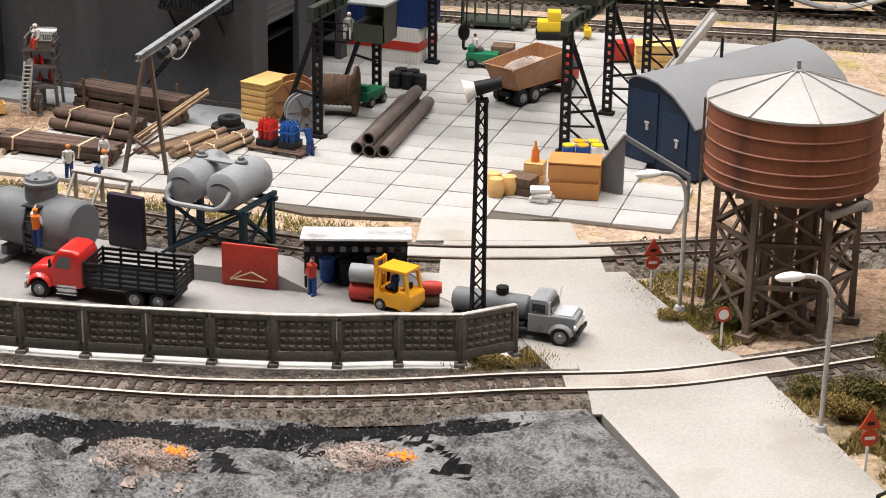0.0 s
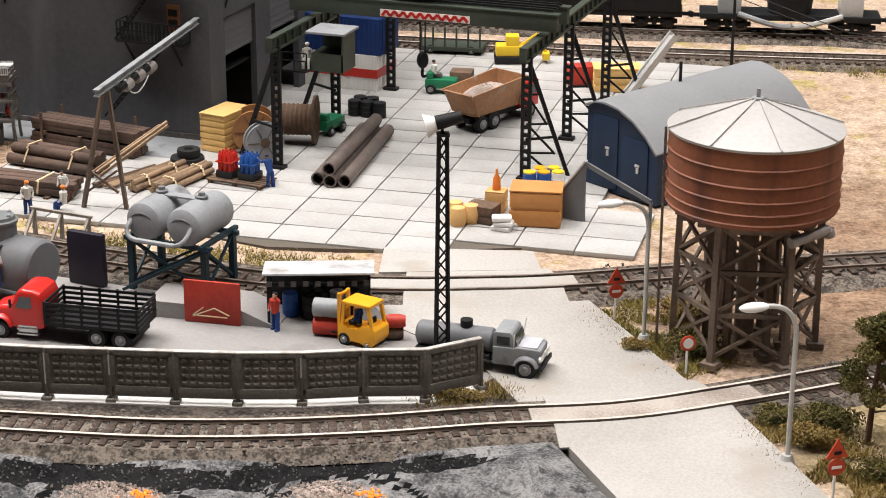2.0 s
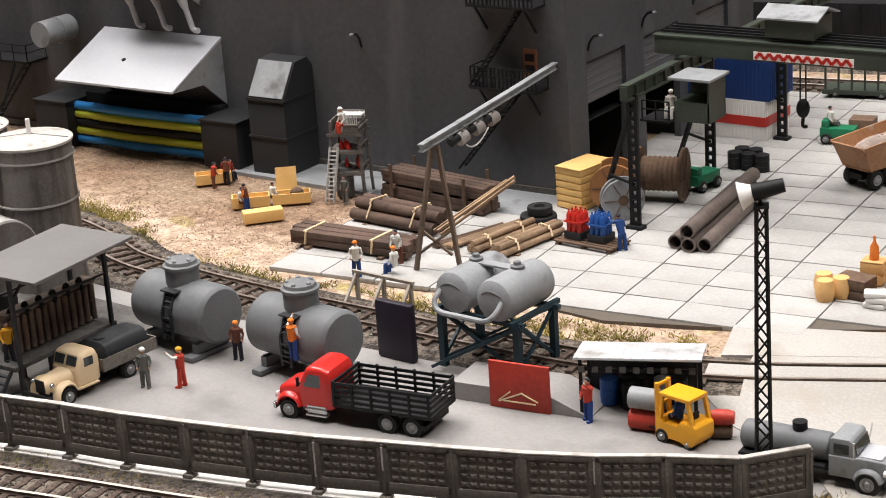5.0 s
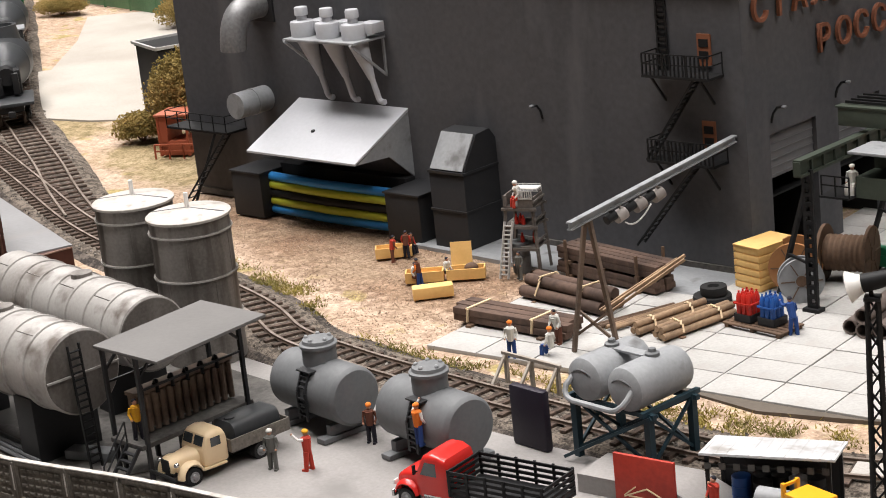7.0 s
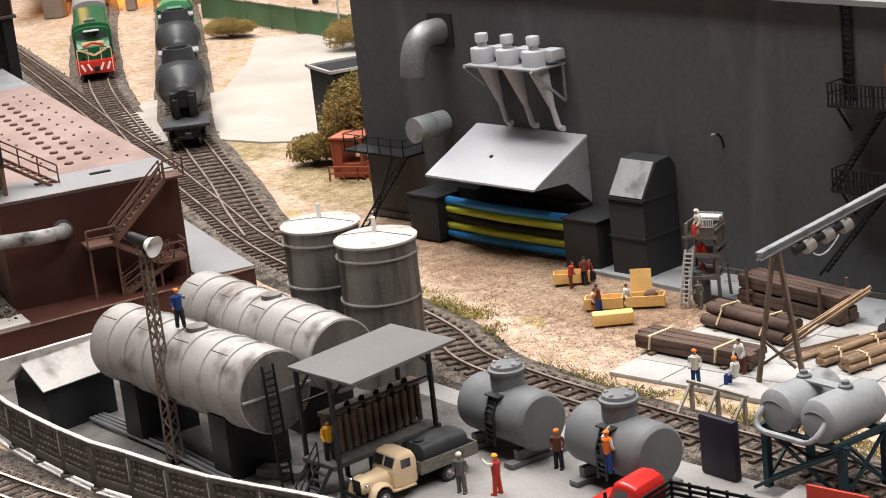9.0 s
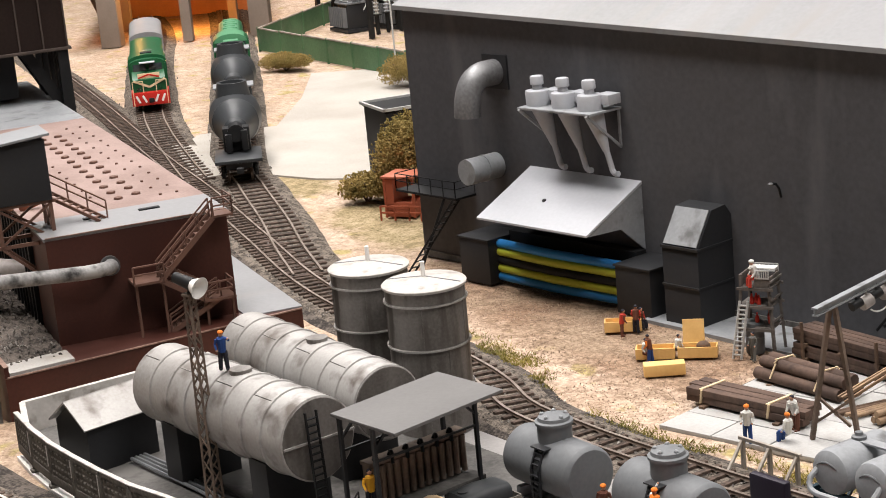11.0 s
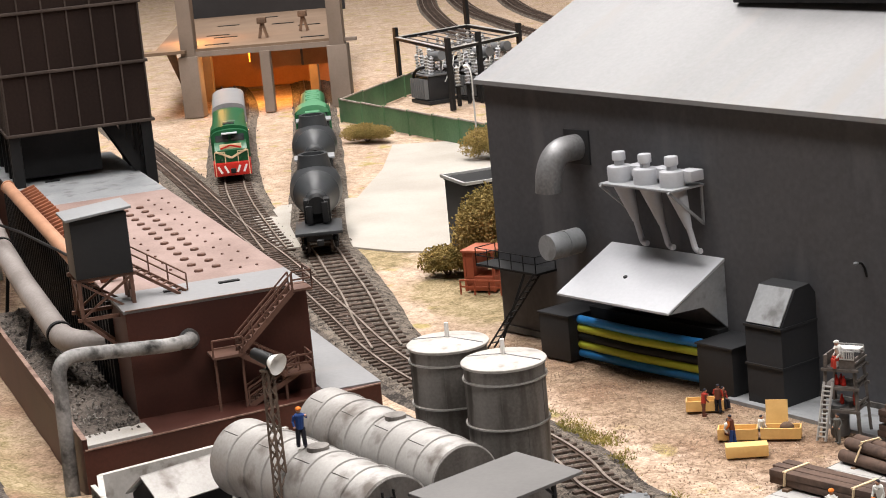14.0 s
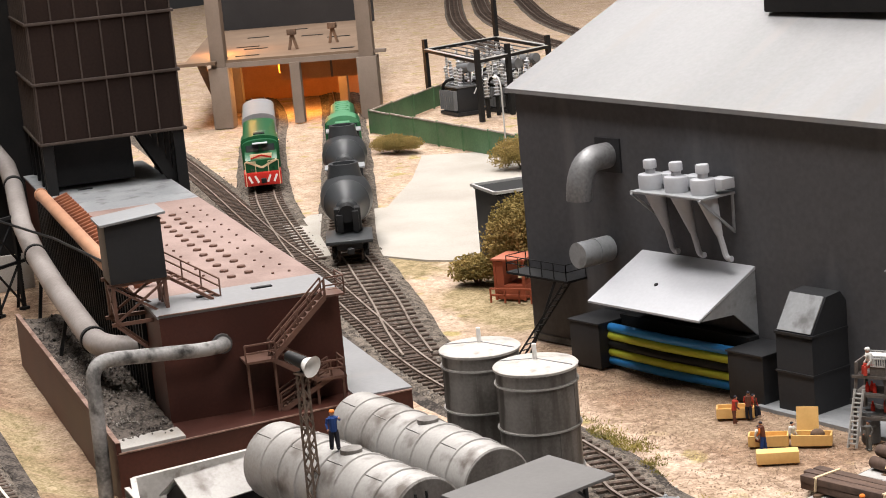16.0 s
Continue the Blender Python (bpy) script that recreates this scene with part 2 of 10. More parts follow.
GALV = mat("galvanised_pole", (0.55, 0.545, 0.53), (0.42, 0.415, 0.40), 0.45, 0.2, amt=0.6, bump=0.05)
SIGNRED = mat("sign_red", (0.55, 0.07, 0.03), (0.45, 0.05, 0.025), 0.5, bump=0.02)
RAIL_IRON = mat("brown_iron_stair", (0.1518, 0.08033, 0.05712), (0.1071, 0.05712, 0.04284), 0.6, amt=0.6)
SKIN = mat("figure_skin", (0.55, 0.30, 0.2), None, 0.6, bump=0)
CLOTH = {k: mat("figure_" + k, c, None, 0.7, bump=0.05) for k, c in dict(
    white=(0.7, 0.69, 0.65), blue=(0.02, 0.06, 0.22), red=(0.5, 0.05, 0.03), orange=(0.8, 0.22, 0.03), grey=(0.13, 0.13, 0.12), dark=(0.02, 0.02, 0.03), yellow=(0.75, 0.38, 0.02), brown=(0.14, 0.05, 0.03)).items()}
LEAF = mat("olive_foliage", (0.38, 0.275, 0.105), (0.185, 0.145, 0.05), 0.9, big=30, amt=0.9, bump=0.3, spec=0.05)
CINDER = mat("dark_cinders", (0.125, 0.105, 0.09), (0.035, 0.03, 0.027), 0.95, big=60, fine=500, amt=0.9, bump=1.0, spec=0.1, grain=1.0)
BARE_WOOD = mat("weathered_bare_wood", (0.375, 0.3375, 0.2925), (0.255, 0.2175, 0.18), 0.8, big=60, amt=0.8)
LEAF_GREEN = mat("green_foliage", (0.2125, 0.1785, 0.068), (0.0765, 0.0782, 0.0306), 0.9, big=60, amt=1.0, bump=0.3, spec=0.05)
GRASS = mat("dry_grass", (0.30, 0.24, 0.07), (0.17, 0.15, 0.05), 0.95, amt=1.0, bump=0.3, spec=0.1)
# Unseen walls and ceiling, kept dark so little light bounces back.
HALLDARK = mat("dark_hall_lining", (0.0693, 0.06772, 0.06615), (0.05985, 0.05828, 0.0567), 0.9, big=2, fine=60, bump=0.05)
HOTWALL = mat("ochre_lit_wall", (0.50, 0.22, 0.08), (0.4, 0.16, 0.06), 0.8, amt=0.6)
HUTROOF = mat("grey_sheet_roof", (0.25, 0.255, 0.265), (0.20, 0.205, 0.21), 0.55, big=14, amt=0.5, bump=0.1)
RIBBROWN = mat("worn_brown_rib", (0.08, 0.0624, 0.0544), (0.0448, 0.0352, 0.0304), 0.75, spec=0.1)
TAN_EDGE = mat("worn_paint_edge", (0.30, 0.20, 0.16), (0.14, 0.08, 0.06), 0.7, big=60, amt=0.9)
DIRTYPIPE = mat("dirty_grey_pipe", (0.33, 0.32, 0.31), (0.15, 0.145, 0.14), 0.6, big=40, amt=0.9, bump=0.15, dirt=(0.03, 0.028, 0.026), dirt_amt=0.35)
MAINPIPE = mat("warm_grey_main", (0.33, 0.30, 0.285), (0.22, 0.195, 0.18), 0.5, 0.1, big=18, amt=0.7, bump=0.06)
PLY = mat("bare_plywood_deck", (0.1944, 0.135, 0.0918), (0.1458, 0.0972, 0.0648), 0.7, big=15, amt=0.6)


def soil():
    """Loose model soil: tan sand, with brown and olive ground where the two soil maps say so."""
    m = bpy.data.materials.new("sandy_ground")
    m.use_nodes = True
    n, l = m.node_tree.nodes, m.node_tree.links
    p = n["Principled BSDF"]
    tc = n.new("ShaderNodeTexCoord")

    def tex(kind, scale, detail=0):
        t = n.new(kind)
        t.inputs["Scale"].default_value = scale
        if detail:
            t.inputs["Detail"].default_value = detail
        l.new(tc.outputs["Object"], t.inputs["Vector"])
        return t

    def ramp(value, a, c):
        r = n.new("ShaderNodeMapRange")
        r.inputs["From Min"].default_value, r.inputs["From Max"].default_value = a, c
        l.new(value, r.inputs["Value"])
        return r.outputs["Result"]

    def mix(fac, a, c):
        x = n.new("ShaderNodeMix")
        x.data_type = "RGBA"
        l.new(fac, x.inputs["Factor"])
        for socket, v in (("A", a), ("B", c)):
            if isinstance(v, tuple):
                x.inputs[socket].default_value = (*v, 1)
            else:
                l.new(v, x.inputs[socket])
        return x.outputs["Result"]

    def add(a, c, k):
        x = n.new("ShaderNodeMath")
        x.operation = "MULTIPLY_ADD"
        l.new(c, x.inputs[0])
        x.inputs[1].default_value = k
        l.new(a, x.inputs[2])
        return x.outputs[0]

    grit = tex("ShaderNodeTexVoronoi", 620)
    sep = n.new("ShaderNodeSeparateColor")
    l.new(grit.outputs["Color"], sep.inputs["Color"])
    fine, mid, big = tex("ShaderNodeTexNoise", 330, 6), tex("ShaderNodeTexNoise", 90, 6), tex("ShaderNodeTexNoise", 16, 5)
    f = add(add(mid.outputs["Fac"], fine.outputs["Fac"], 0.8), sep.outputs["Red"], 0.35)
    f = ramp(f, 0.78, 1.42)
    tone = ramp(big.outputs["Fac"], 0.35, 0.65)
    sand = mix(f, (0.60, 0.47, 0.365), (0.30, 0.215, 0.155))
    sand = mix(tone, sand, mix(f, (0.52, 0.385, 0.28), (0.24, 0.165, 0.11)))
    sand = mix(ramp(tex("ShaderNodeTexNoise", 34, 6).outputs["Fac"], 0.58, 0.66), sand, mix(f, (0.46, 0.37, 0.17), (0.23, 0.185, 0.075)))
    brown = mix(f, (0.345, 0.225, 0.15), (0.115, 0.07, 0.045))
    brown = mix(tone, brown, mix(f, (0.41, 0.305, 0.215), (0.17, 0.115, 0.075)))
    olive = mix(f, (0.36, 0.27, 0.15), (0.12, 0.098, 0.05))
    olive = mix(tone, olive, mix(f, (0.47, 0.37, 0.24), (0.19, 0.15, 0.07)))
    col = sand
    for name, c in (("brown_soil", brown), ("olive_soil", olive)):
        at = n.new("ShaderNodeAttribute")
        at.attribute_name = name
        edge = add(at.outputs["Fac"], mid.outputs["Fac"], 0.9)
        edge = add(edge, big.outputs["Fac"], 0.5)
        col = mix(ramp(edge, 0.95, 1.45), col, c)
    l.new(col, p.inputs["Base Color"])
    p.inputs["Roughness"].default_value, p.inputs["Specular IOR Level"].default_value = 0.95, 0.08
    bp = n.new("ShaderNodeBump")
    bp.inputs["Strength"].default_value, bp.inputs["Distance"].default_value = 1.0, 0.0007
    l.new(add(f, grit.outputs["Distance"], 0.5), bp.inputs["Height"])
    l.new(bp.outputs["Normal"], p.inputs["Normal"])
    return m


SOIL = soil()


# ---- building helpers; lengths below are in prototype metres, S turns them into model metres ----
def box(bm, c, s, rz=0.0, bev=0.0, ry=0.0, rx=0.0):
    """A box with its centre at c."""
    r = bmesh.ops.create_cube(bm, size=1, matrix=pose(*c, rx, ry, rz) @ Matrix.Diagonal((*s, 1)))
    if bev:
        edges = {e for v in r["verts"] for e in v.link_edges}
        bmesh.ops.bevel(bm, geom=list(edges), offset=bev, segments=2, affect="EDGES", profile=0.6)
    return r["verts"]


def cyl(bm, a, b, r0, r1=None, n=14, caps=True):
    a, b = Vector(a), Vector(b)
    d = b - a
    m = Matrix.Translation((a + b) / 2) @ d.to_track_quat("Z", "Y").to_matrix().to_4x4()
    return bmesh.ops.create_cone(bm, cap_ends=caps, segments=n, radius1=r0, radius2=r0 if r1 is None else r1, depth=d.length, matrix=m)["verts"]


def bar(bm, a, b, w, h=None):
    """A square bar from a to b."""
    a, b = Vector(a), Vector(b)
    d = b - a
    m = Matrix.Translation((a + b) / 2) @ d.to_track_quat("X", "Z").to_matrix().to_4x4() @ Matrix.Diagonal((d.length, w, h or w, 1))
    return bmesh.ops.create_cube(bm, size=1, matrix=m)["verts"]


def sph(bm, c, r, s=(1, 1, 1), u=12, v=8):
    return bmesh.ops.create_uvsphere(bm, u_segments=u, v_segments=v, radius=r, matrix=Matrix.Translation(c) @ Matrix.Diagonal((*s, 1)))["verts"]


def lathe(bm, prof, n=28, m=None):
    """A body of revolution about z from (radius, height) pairs."""
    m = m or Matrix()
    rings = []
    for r, z in prof:
        rings.append([bm.verts.new(m @ Vector((max(r, 1e-4) * math.cos(2 * math.pi * k / n), max(r, 1e-4) * math.sin(2 * math.pi * k / n), z))) for k in range(n)])
    for a, b in zip(rings, rings[1:]):
        for k in range(n):
            bm.faces.new((a[k], a[(k + 1) % n], b[(k + 1) % n], b[k]))
    bm.faces.new(rings[0][::-1])
    bm.faces.new(rings[-1])


def along_x(x=0.0, y=0.0, z=0.0):
    return pose(x, y, z, 0, 90, 0)


def prism(bm, poly, y0, y1, m=None):
    """A silhouette of (x, z) points, drawn out from y0 to y1."""
    m = m or Matrix()
    a = [bm.verts.new(m @ Vector((x, y0, z))) for x, z in poly]
    b = [bm.verts.new(m @ Vector((x, y1, z))) for x, z in poly]
    n = len(poly)
    bm.faces.new(a)
    bm.faces.new(b[::-1])
    for k in range(n):
        bm.faces.new((a[k], b[k], b[(k + 1) % n], a[(k + 1) % n]))


def plate(bm, poly, z0, z1):
    """A flat plate with the outline poly in x and y."""
    a = [bm.verts.new((x, y, z0)) for x, y in poly]
    b = [bm.verts.new((x, y, z1)) for x, y in poly]
    n = len(poly)
    bm.faces.new(a[::-1])
    bm.faces.new(b)
    for k in range(n):
        bm.faces.new((a[k], a[(k + 1) % n], b[(k + 1) % n], b[k]))


def sweep(bm, pts, r, n=10):
    """A round tube through the points."""
    pts = [Vector(p) for p in pts]
    rings, up = [], None
    for k, p in enumerate(pts):
        d = (pts[min(k + 1, len(pts) - 1)] - pts[max(k - 1, 0)]).normalized()
        u = up if up is not None else (Vector((0, 0, 1)) if abs(d.z) < 0.9 else Vector((1, 0, 0)))
        s = d.cross(u).normalized()
        up = s.cross(d).normalized()
        rings.append([bm.verts.new(p + r * (math.cos(2 * math.pi * j / n) * s + math.sin(2 * math.pi * j / n) * up)) for j in range(n)])
    for a, b in zip(rings, rings[1:]):
        for j in range(n):
            bm.faces.new((a[j], a[(j + 1) % n], b[(j + 1) % n], b[j]))
    bm.faces.new(rings[0][::-1])
    bm.faces.new(rings[-1])


def hull(b, secs, n=4):
    """A smooth body along x through rounded sections (x, half width, bottom, top, corner radius)."""
    rings = []
    for x, hw, z0, z1, r in secs:
        ring = []
        for cy, cz, a0 in ((hw - r, z1 - r, 0), (-hw + r, z1 - r, 90), (-hw + 0.04, z0 + 0.04, 180), (hw - 0.04, z0 + 0.04, 270)):
            rr = r if a0 < 180 else 0.04
            for k in range(n + 1):
                a = radians(a0 + 90 * k / n)
                ring.append(b.verts.new((x, cy + rr * math.cos(a), cz + rr * math.sin(a))))
        rings.append(ring)
    m = len(rings[0])
    for p, q in zip(rings, rings[1:]):
        for k in range(m):
            b.faces.new((p[k], p[(k + 1) % m], q[(k + 1) % m], q[k]))
    b.faces.new(rings[0])
    b.faces.new(rings[-1][::-1])


def arch_guard(b, x, y, z, r, w, a0=0, a1=180, n=12, t=0.06):
    """A rounded mudguard over a wheel at x, y, z."""
    rows = []
    for k in range(n + 1):
        a = radians(a0 + (a1 - a0) * k / n)
        row = [(1 - 0.2 * u * u, u * w / 2) for u in (-1, -0.6, 0, 0.6, 1)]
        pts = [(r * f, v) for f, v in row] + [((r - t) * f, v * 0.92) for f, v in row[::-1]]
        rows.append([b.verts.new((x + q * math.cos(a), y + v, z + q * math.sin(a))) for q, v in pts])
    for p, q in zip(rows, rows[1:]):
        for k in range(10):
            b.faces.new((p[k], p[(k + 1) % 10], q[(k + 1) % 10], q[k]))
    b.faces.new(rows[0])
    b.faces.new(rows[-1][::-1])


def bend(a, c, b, n=8):
    """Points of a curve from a to b that leans to c."""
    a, b, c = Vector(a), Vector(b), Vector(c)
    return [a * (1 - t) ** 2 + c * 2 * t * (1 - t) + b * t * t for t in (k / n for k in range(n + 1))]


def to_mesh(name, bm, mats, smooth=35.0):
    bmesh.ops.recalc_face_normals(bm, faces=bm.faces)
    bm.transform(Matrix.Scale(S, 4))
    me = bpy.data.meshes.new(name)
    bm.to_mesh(me)
    bm.free()
    for m in mats if isinstance(mats, (list, tuple)) else [mats]:
        me.materials.append(m)
    if smooth:
        for f in me.polygons:
            f.use_smooth = True
        me.set_sharp_from_angle(angle=radians(smooth))
    return me


def part(name, bm, mats, parent=None, label="", kind=""):
    """One mesh under a thing, a part or, with no parent, on its own."""
    ob = new(name, to_mesh(name, bm, mats))
    if parent:
        ob.parent = parent
    return tagged(ob, label, kind=kind)


def share(name, me, parent, m):
    """One more piece with the same mesh."""
    ob = new(name, me)
    ob.parent = parent
    m = m.copy()
    m.translation *= S
    ob.matrix_basis = m
    return ob


def thing(name, x, y, z=0.0, rz=0.0, label="", category="", group="", kind="", size=1.0):
    ob = new(name)
    ob.empty_display_size = 0.005
    ob.location, ob.rotation_euler, ob.scale = (x * S, y * S, z * S), (0, 0, radians(rz)), (size,) * 3
    return tagged(ob, label, category, group, kind)


def solo(name, bm, mats, x, y, z=0.0, rz=0.0, label="", category="", group="", kind="", size=1.0):
    ob = new(name, to_mesh(name, bm, mats))
    ob.location, ob.rotation_euler, ob.scale = (x * S, y * S, z * S), (0, 0, radians(rz)), (size,) * 3
    return tagged(ob, label, category, group, kind)


def spline(pts, step):
    """Evenly spaced points, with headings, on a smooth line through pts."""
    p = [Vector((*q, 0)) for q in pts]
    p = [2 * p[0] - p[1], *p, 2 * p[-1] - p[-2]]
    fine = []
    for k in range(1, len(p) - 2):
        a, b, c, d = p[k - 1 : k + 3]
        for j in range(24):
            t = j / 24
            fine.append(0.5 * (2 * b + (c - a) * t + (2 * a - 5 * b + 4 * c - d) * t * t + (3 * b - a - 3 * c + d) * t**3))
    fine.append(p[-2])
    out, left = [], 0.0
    for a, b in zip(fine, fine[1:]):
        d = (b - a).length
        while left < d:
            out.append((a + (b - a) * (left / d), math.degrees(math.atan2((b - a).y, (b - a).x))))
            left += step
        left -= d
    return out


bm_new = bmesh.new

# ---- kinds of things ----
def wheel(parent, x, y, r=0.5, w=0.35):
    b = bm_new()
    lathe(b, [(r * 0.55, -w / 2), (r * 0.92, -w / 2), (r, -w * 0.3), (r, w * 0.3), (r * 0.92, w / 2), (r * 0.55, w / 2)], 20, pose(x, y, r, 90, 0, 0))
    t = part("wheel", b, RUBBER, parent)
    b = bm_new()
    s = 1 if y > 0 else -1
    lathe(b, [(r * 0.58, -0.02), (r * 0.56, 0.05), (r * 0.35, 0.02), (r * 0.2, 0.10), (0.02, 0.11)], 16, pose(x, y + s * w * 0.45, r, -90 * s, 0, 0))
    part("rim", b, RIM, t)
    return t


def figure(x, y, z=0.0, rz=0.0, top="white", legs="blue", hat=None, lean=0.0, arm=0, sit=False, label="", h=1.75, sleeve=None):
    """A little painted figurine, one plain mesh."""
    b = bm_new()
    k = h / 1.75
    def paint(verts, i):
        for f in {f for v in verts for f in v.link_faces}:
            f.material_index = i
    if sit:
        for s in (-1, 1):
            paint(bar(b, (0, s * 0.12, 0.45), (0.42, s * 0.14, 0.45), 0.17), 1)
            paint(bar(b, (0.42, s * 0.14, 0.45), (0.45, s * 0.14, 0.0), 0.15), 1)
        o = -0.38
    else:
        for s in (-1, 1):
            paint(cyl(b, (s * 0.07, s * 0.15, 0), (0, s * 0.10, 0.85), 0.09, 0.12, 8), 1)
            paint(box(b, (0.05 + s * 0.07, s * 0.15, 0.04), (0.26, 0.11, 0.09)), 1)
        o = 0.0
    paint(cyl(b, (0, 0, 0.80 + o), (lean, 0, 1.42 + o), 0.17, 0.21, 10), 0)
    paint(sph(b, (lean, 0, 1.42 + o), 0.205, (0.8, 1.05, 0.5), 10, 6), 0)
    for s in (-1, 1):
        sh = (lean, s * 0.22, 1.40 + o)
        if arm and s > 0:
            el, hd = (lean + 0.2, 0.30, 1.30 + o + 0.05 * arm), (lean + 0.48, 0.26, 1.38 + o + 0.12 * arm)
        else:
            el, hd = (lean - 0.02, s * 0.29, 1.14 + o), (lean + 0.16, s * 0.25, 0.92 + o)
        paint(cyl(b, sh, el, 0.07, 0.06, 7), 4)
        paint(cyl(b, el, hd, 0.06, 0.045, 7), 4)
        paint(sph(b, hd, 0.055, (1, 1, 1), 6, 5), 2)
    paint(sph(b, (lean * 1.2, 0, 1.63 + o), 0.115, (1, 0.9, 1.15), 10, 8), 2)
    if hat:
        paint(sph(b, (lean * 1.2, 0, 1.70 + o), 0.135, (1.1, 1, 0.75), 10, 6), 3)
    else:
        paint(sph(b, (lean * 1.2 - 0.02, 0, 1.68 + o), 0.118, (1, 1, 0.8), 10, 6), 3)
    b.transform(Matrix.Scale(k, 4))
    return solo("figurine", b, [CLOTH[top], CLOTH[legs], SKIN, CLOTH[hat or "dark"], CLOTH[sleeve or top]], x, y, z, rz, label, "figurine", "model figures")


def bogie(parent, x, n=2, pitch=1.9, r=0.48, gauge=1.44):
    b = bm_new()
    L = pitch * (n - 1) + 1.4
    for s in (-1, 1):
        box(b, (x, s * 0.98, 0.62), (L, 0.16, 0.34), bev=0.04)
        for k in range(n):
            xx = x + (k - (n - 1) / 2) * pitch
            box(b, (xx, s * 1.02, 0.52), (0.5, 0.24, 0.42), bev=0.05)
        for k in range(n - 1):
            cyl(b, (x + (k - (n - 2) / 2) * pitch, s * 1.0, 0.35), (x + (k - (n - 2) / 2) * pitch, s * 1.0, 0.85), 0.17, n=8)
    box(b, (x, 0, 0.75), (0.6, 1.9, 0.3))
    g = part("bogie", b, BLACK, parent)
    for k in range(n):
        xx = x + (k - (n - 1) / 2) * pitch
        b = bm_new()
        for s in (-1, 1):
            lathe(b, [(r + 0.04, -0.07), (r + 0.04, -0.03), (r, -0.03), (r, 0.07), (0.1, 0.07)], 18, pose(xx, s * gauge / 2, r, -90 * s, 0, 0))
        cyl(b, (xx, -gauge / 2, r), (xx, gauge / 2, r), 0.09, n=8)
        part("wheelset", b, RAIL, g)
    return g


def coupler(parent, x, s):
    b = bm_new()
    box(b, (x + s * 0.25, 0, 0.95), (0.6, 0.24, 0.26), bev=0.03)
    box(b, (x + s * 0.6, 0.05, 0.95), (0.28, 0.42, 0.36), bev=0.05)
    part("coupler", b, BLACK, parent)


def arch(w, h, z0, rise, n=10):
    """Half outline of a body with a rounded roof, in y and z."""
    pts = [(-w / 2, z0), (-w / 2, h)]
    for k in range(1, n):
        a = math.pi * (1 - k / n)
        pts.append((w / 2 * math.cos(a), h + rise * math.sin(a)))
    return pts + [(w / 2, h), (w / 2, z0)]


def body_x(b, outline, x0, x1):
    """Draws an outline in y and z out along x."""
    prism(b, outline, x0, x1, Matrix(((0, 1, 0, 0), (1, 0, 0, 0), (0, 0, 1, 0), (0, 0, 0, 1))))


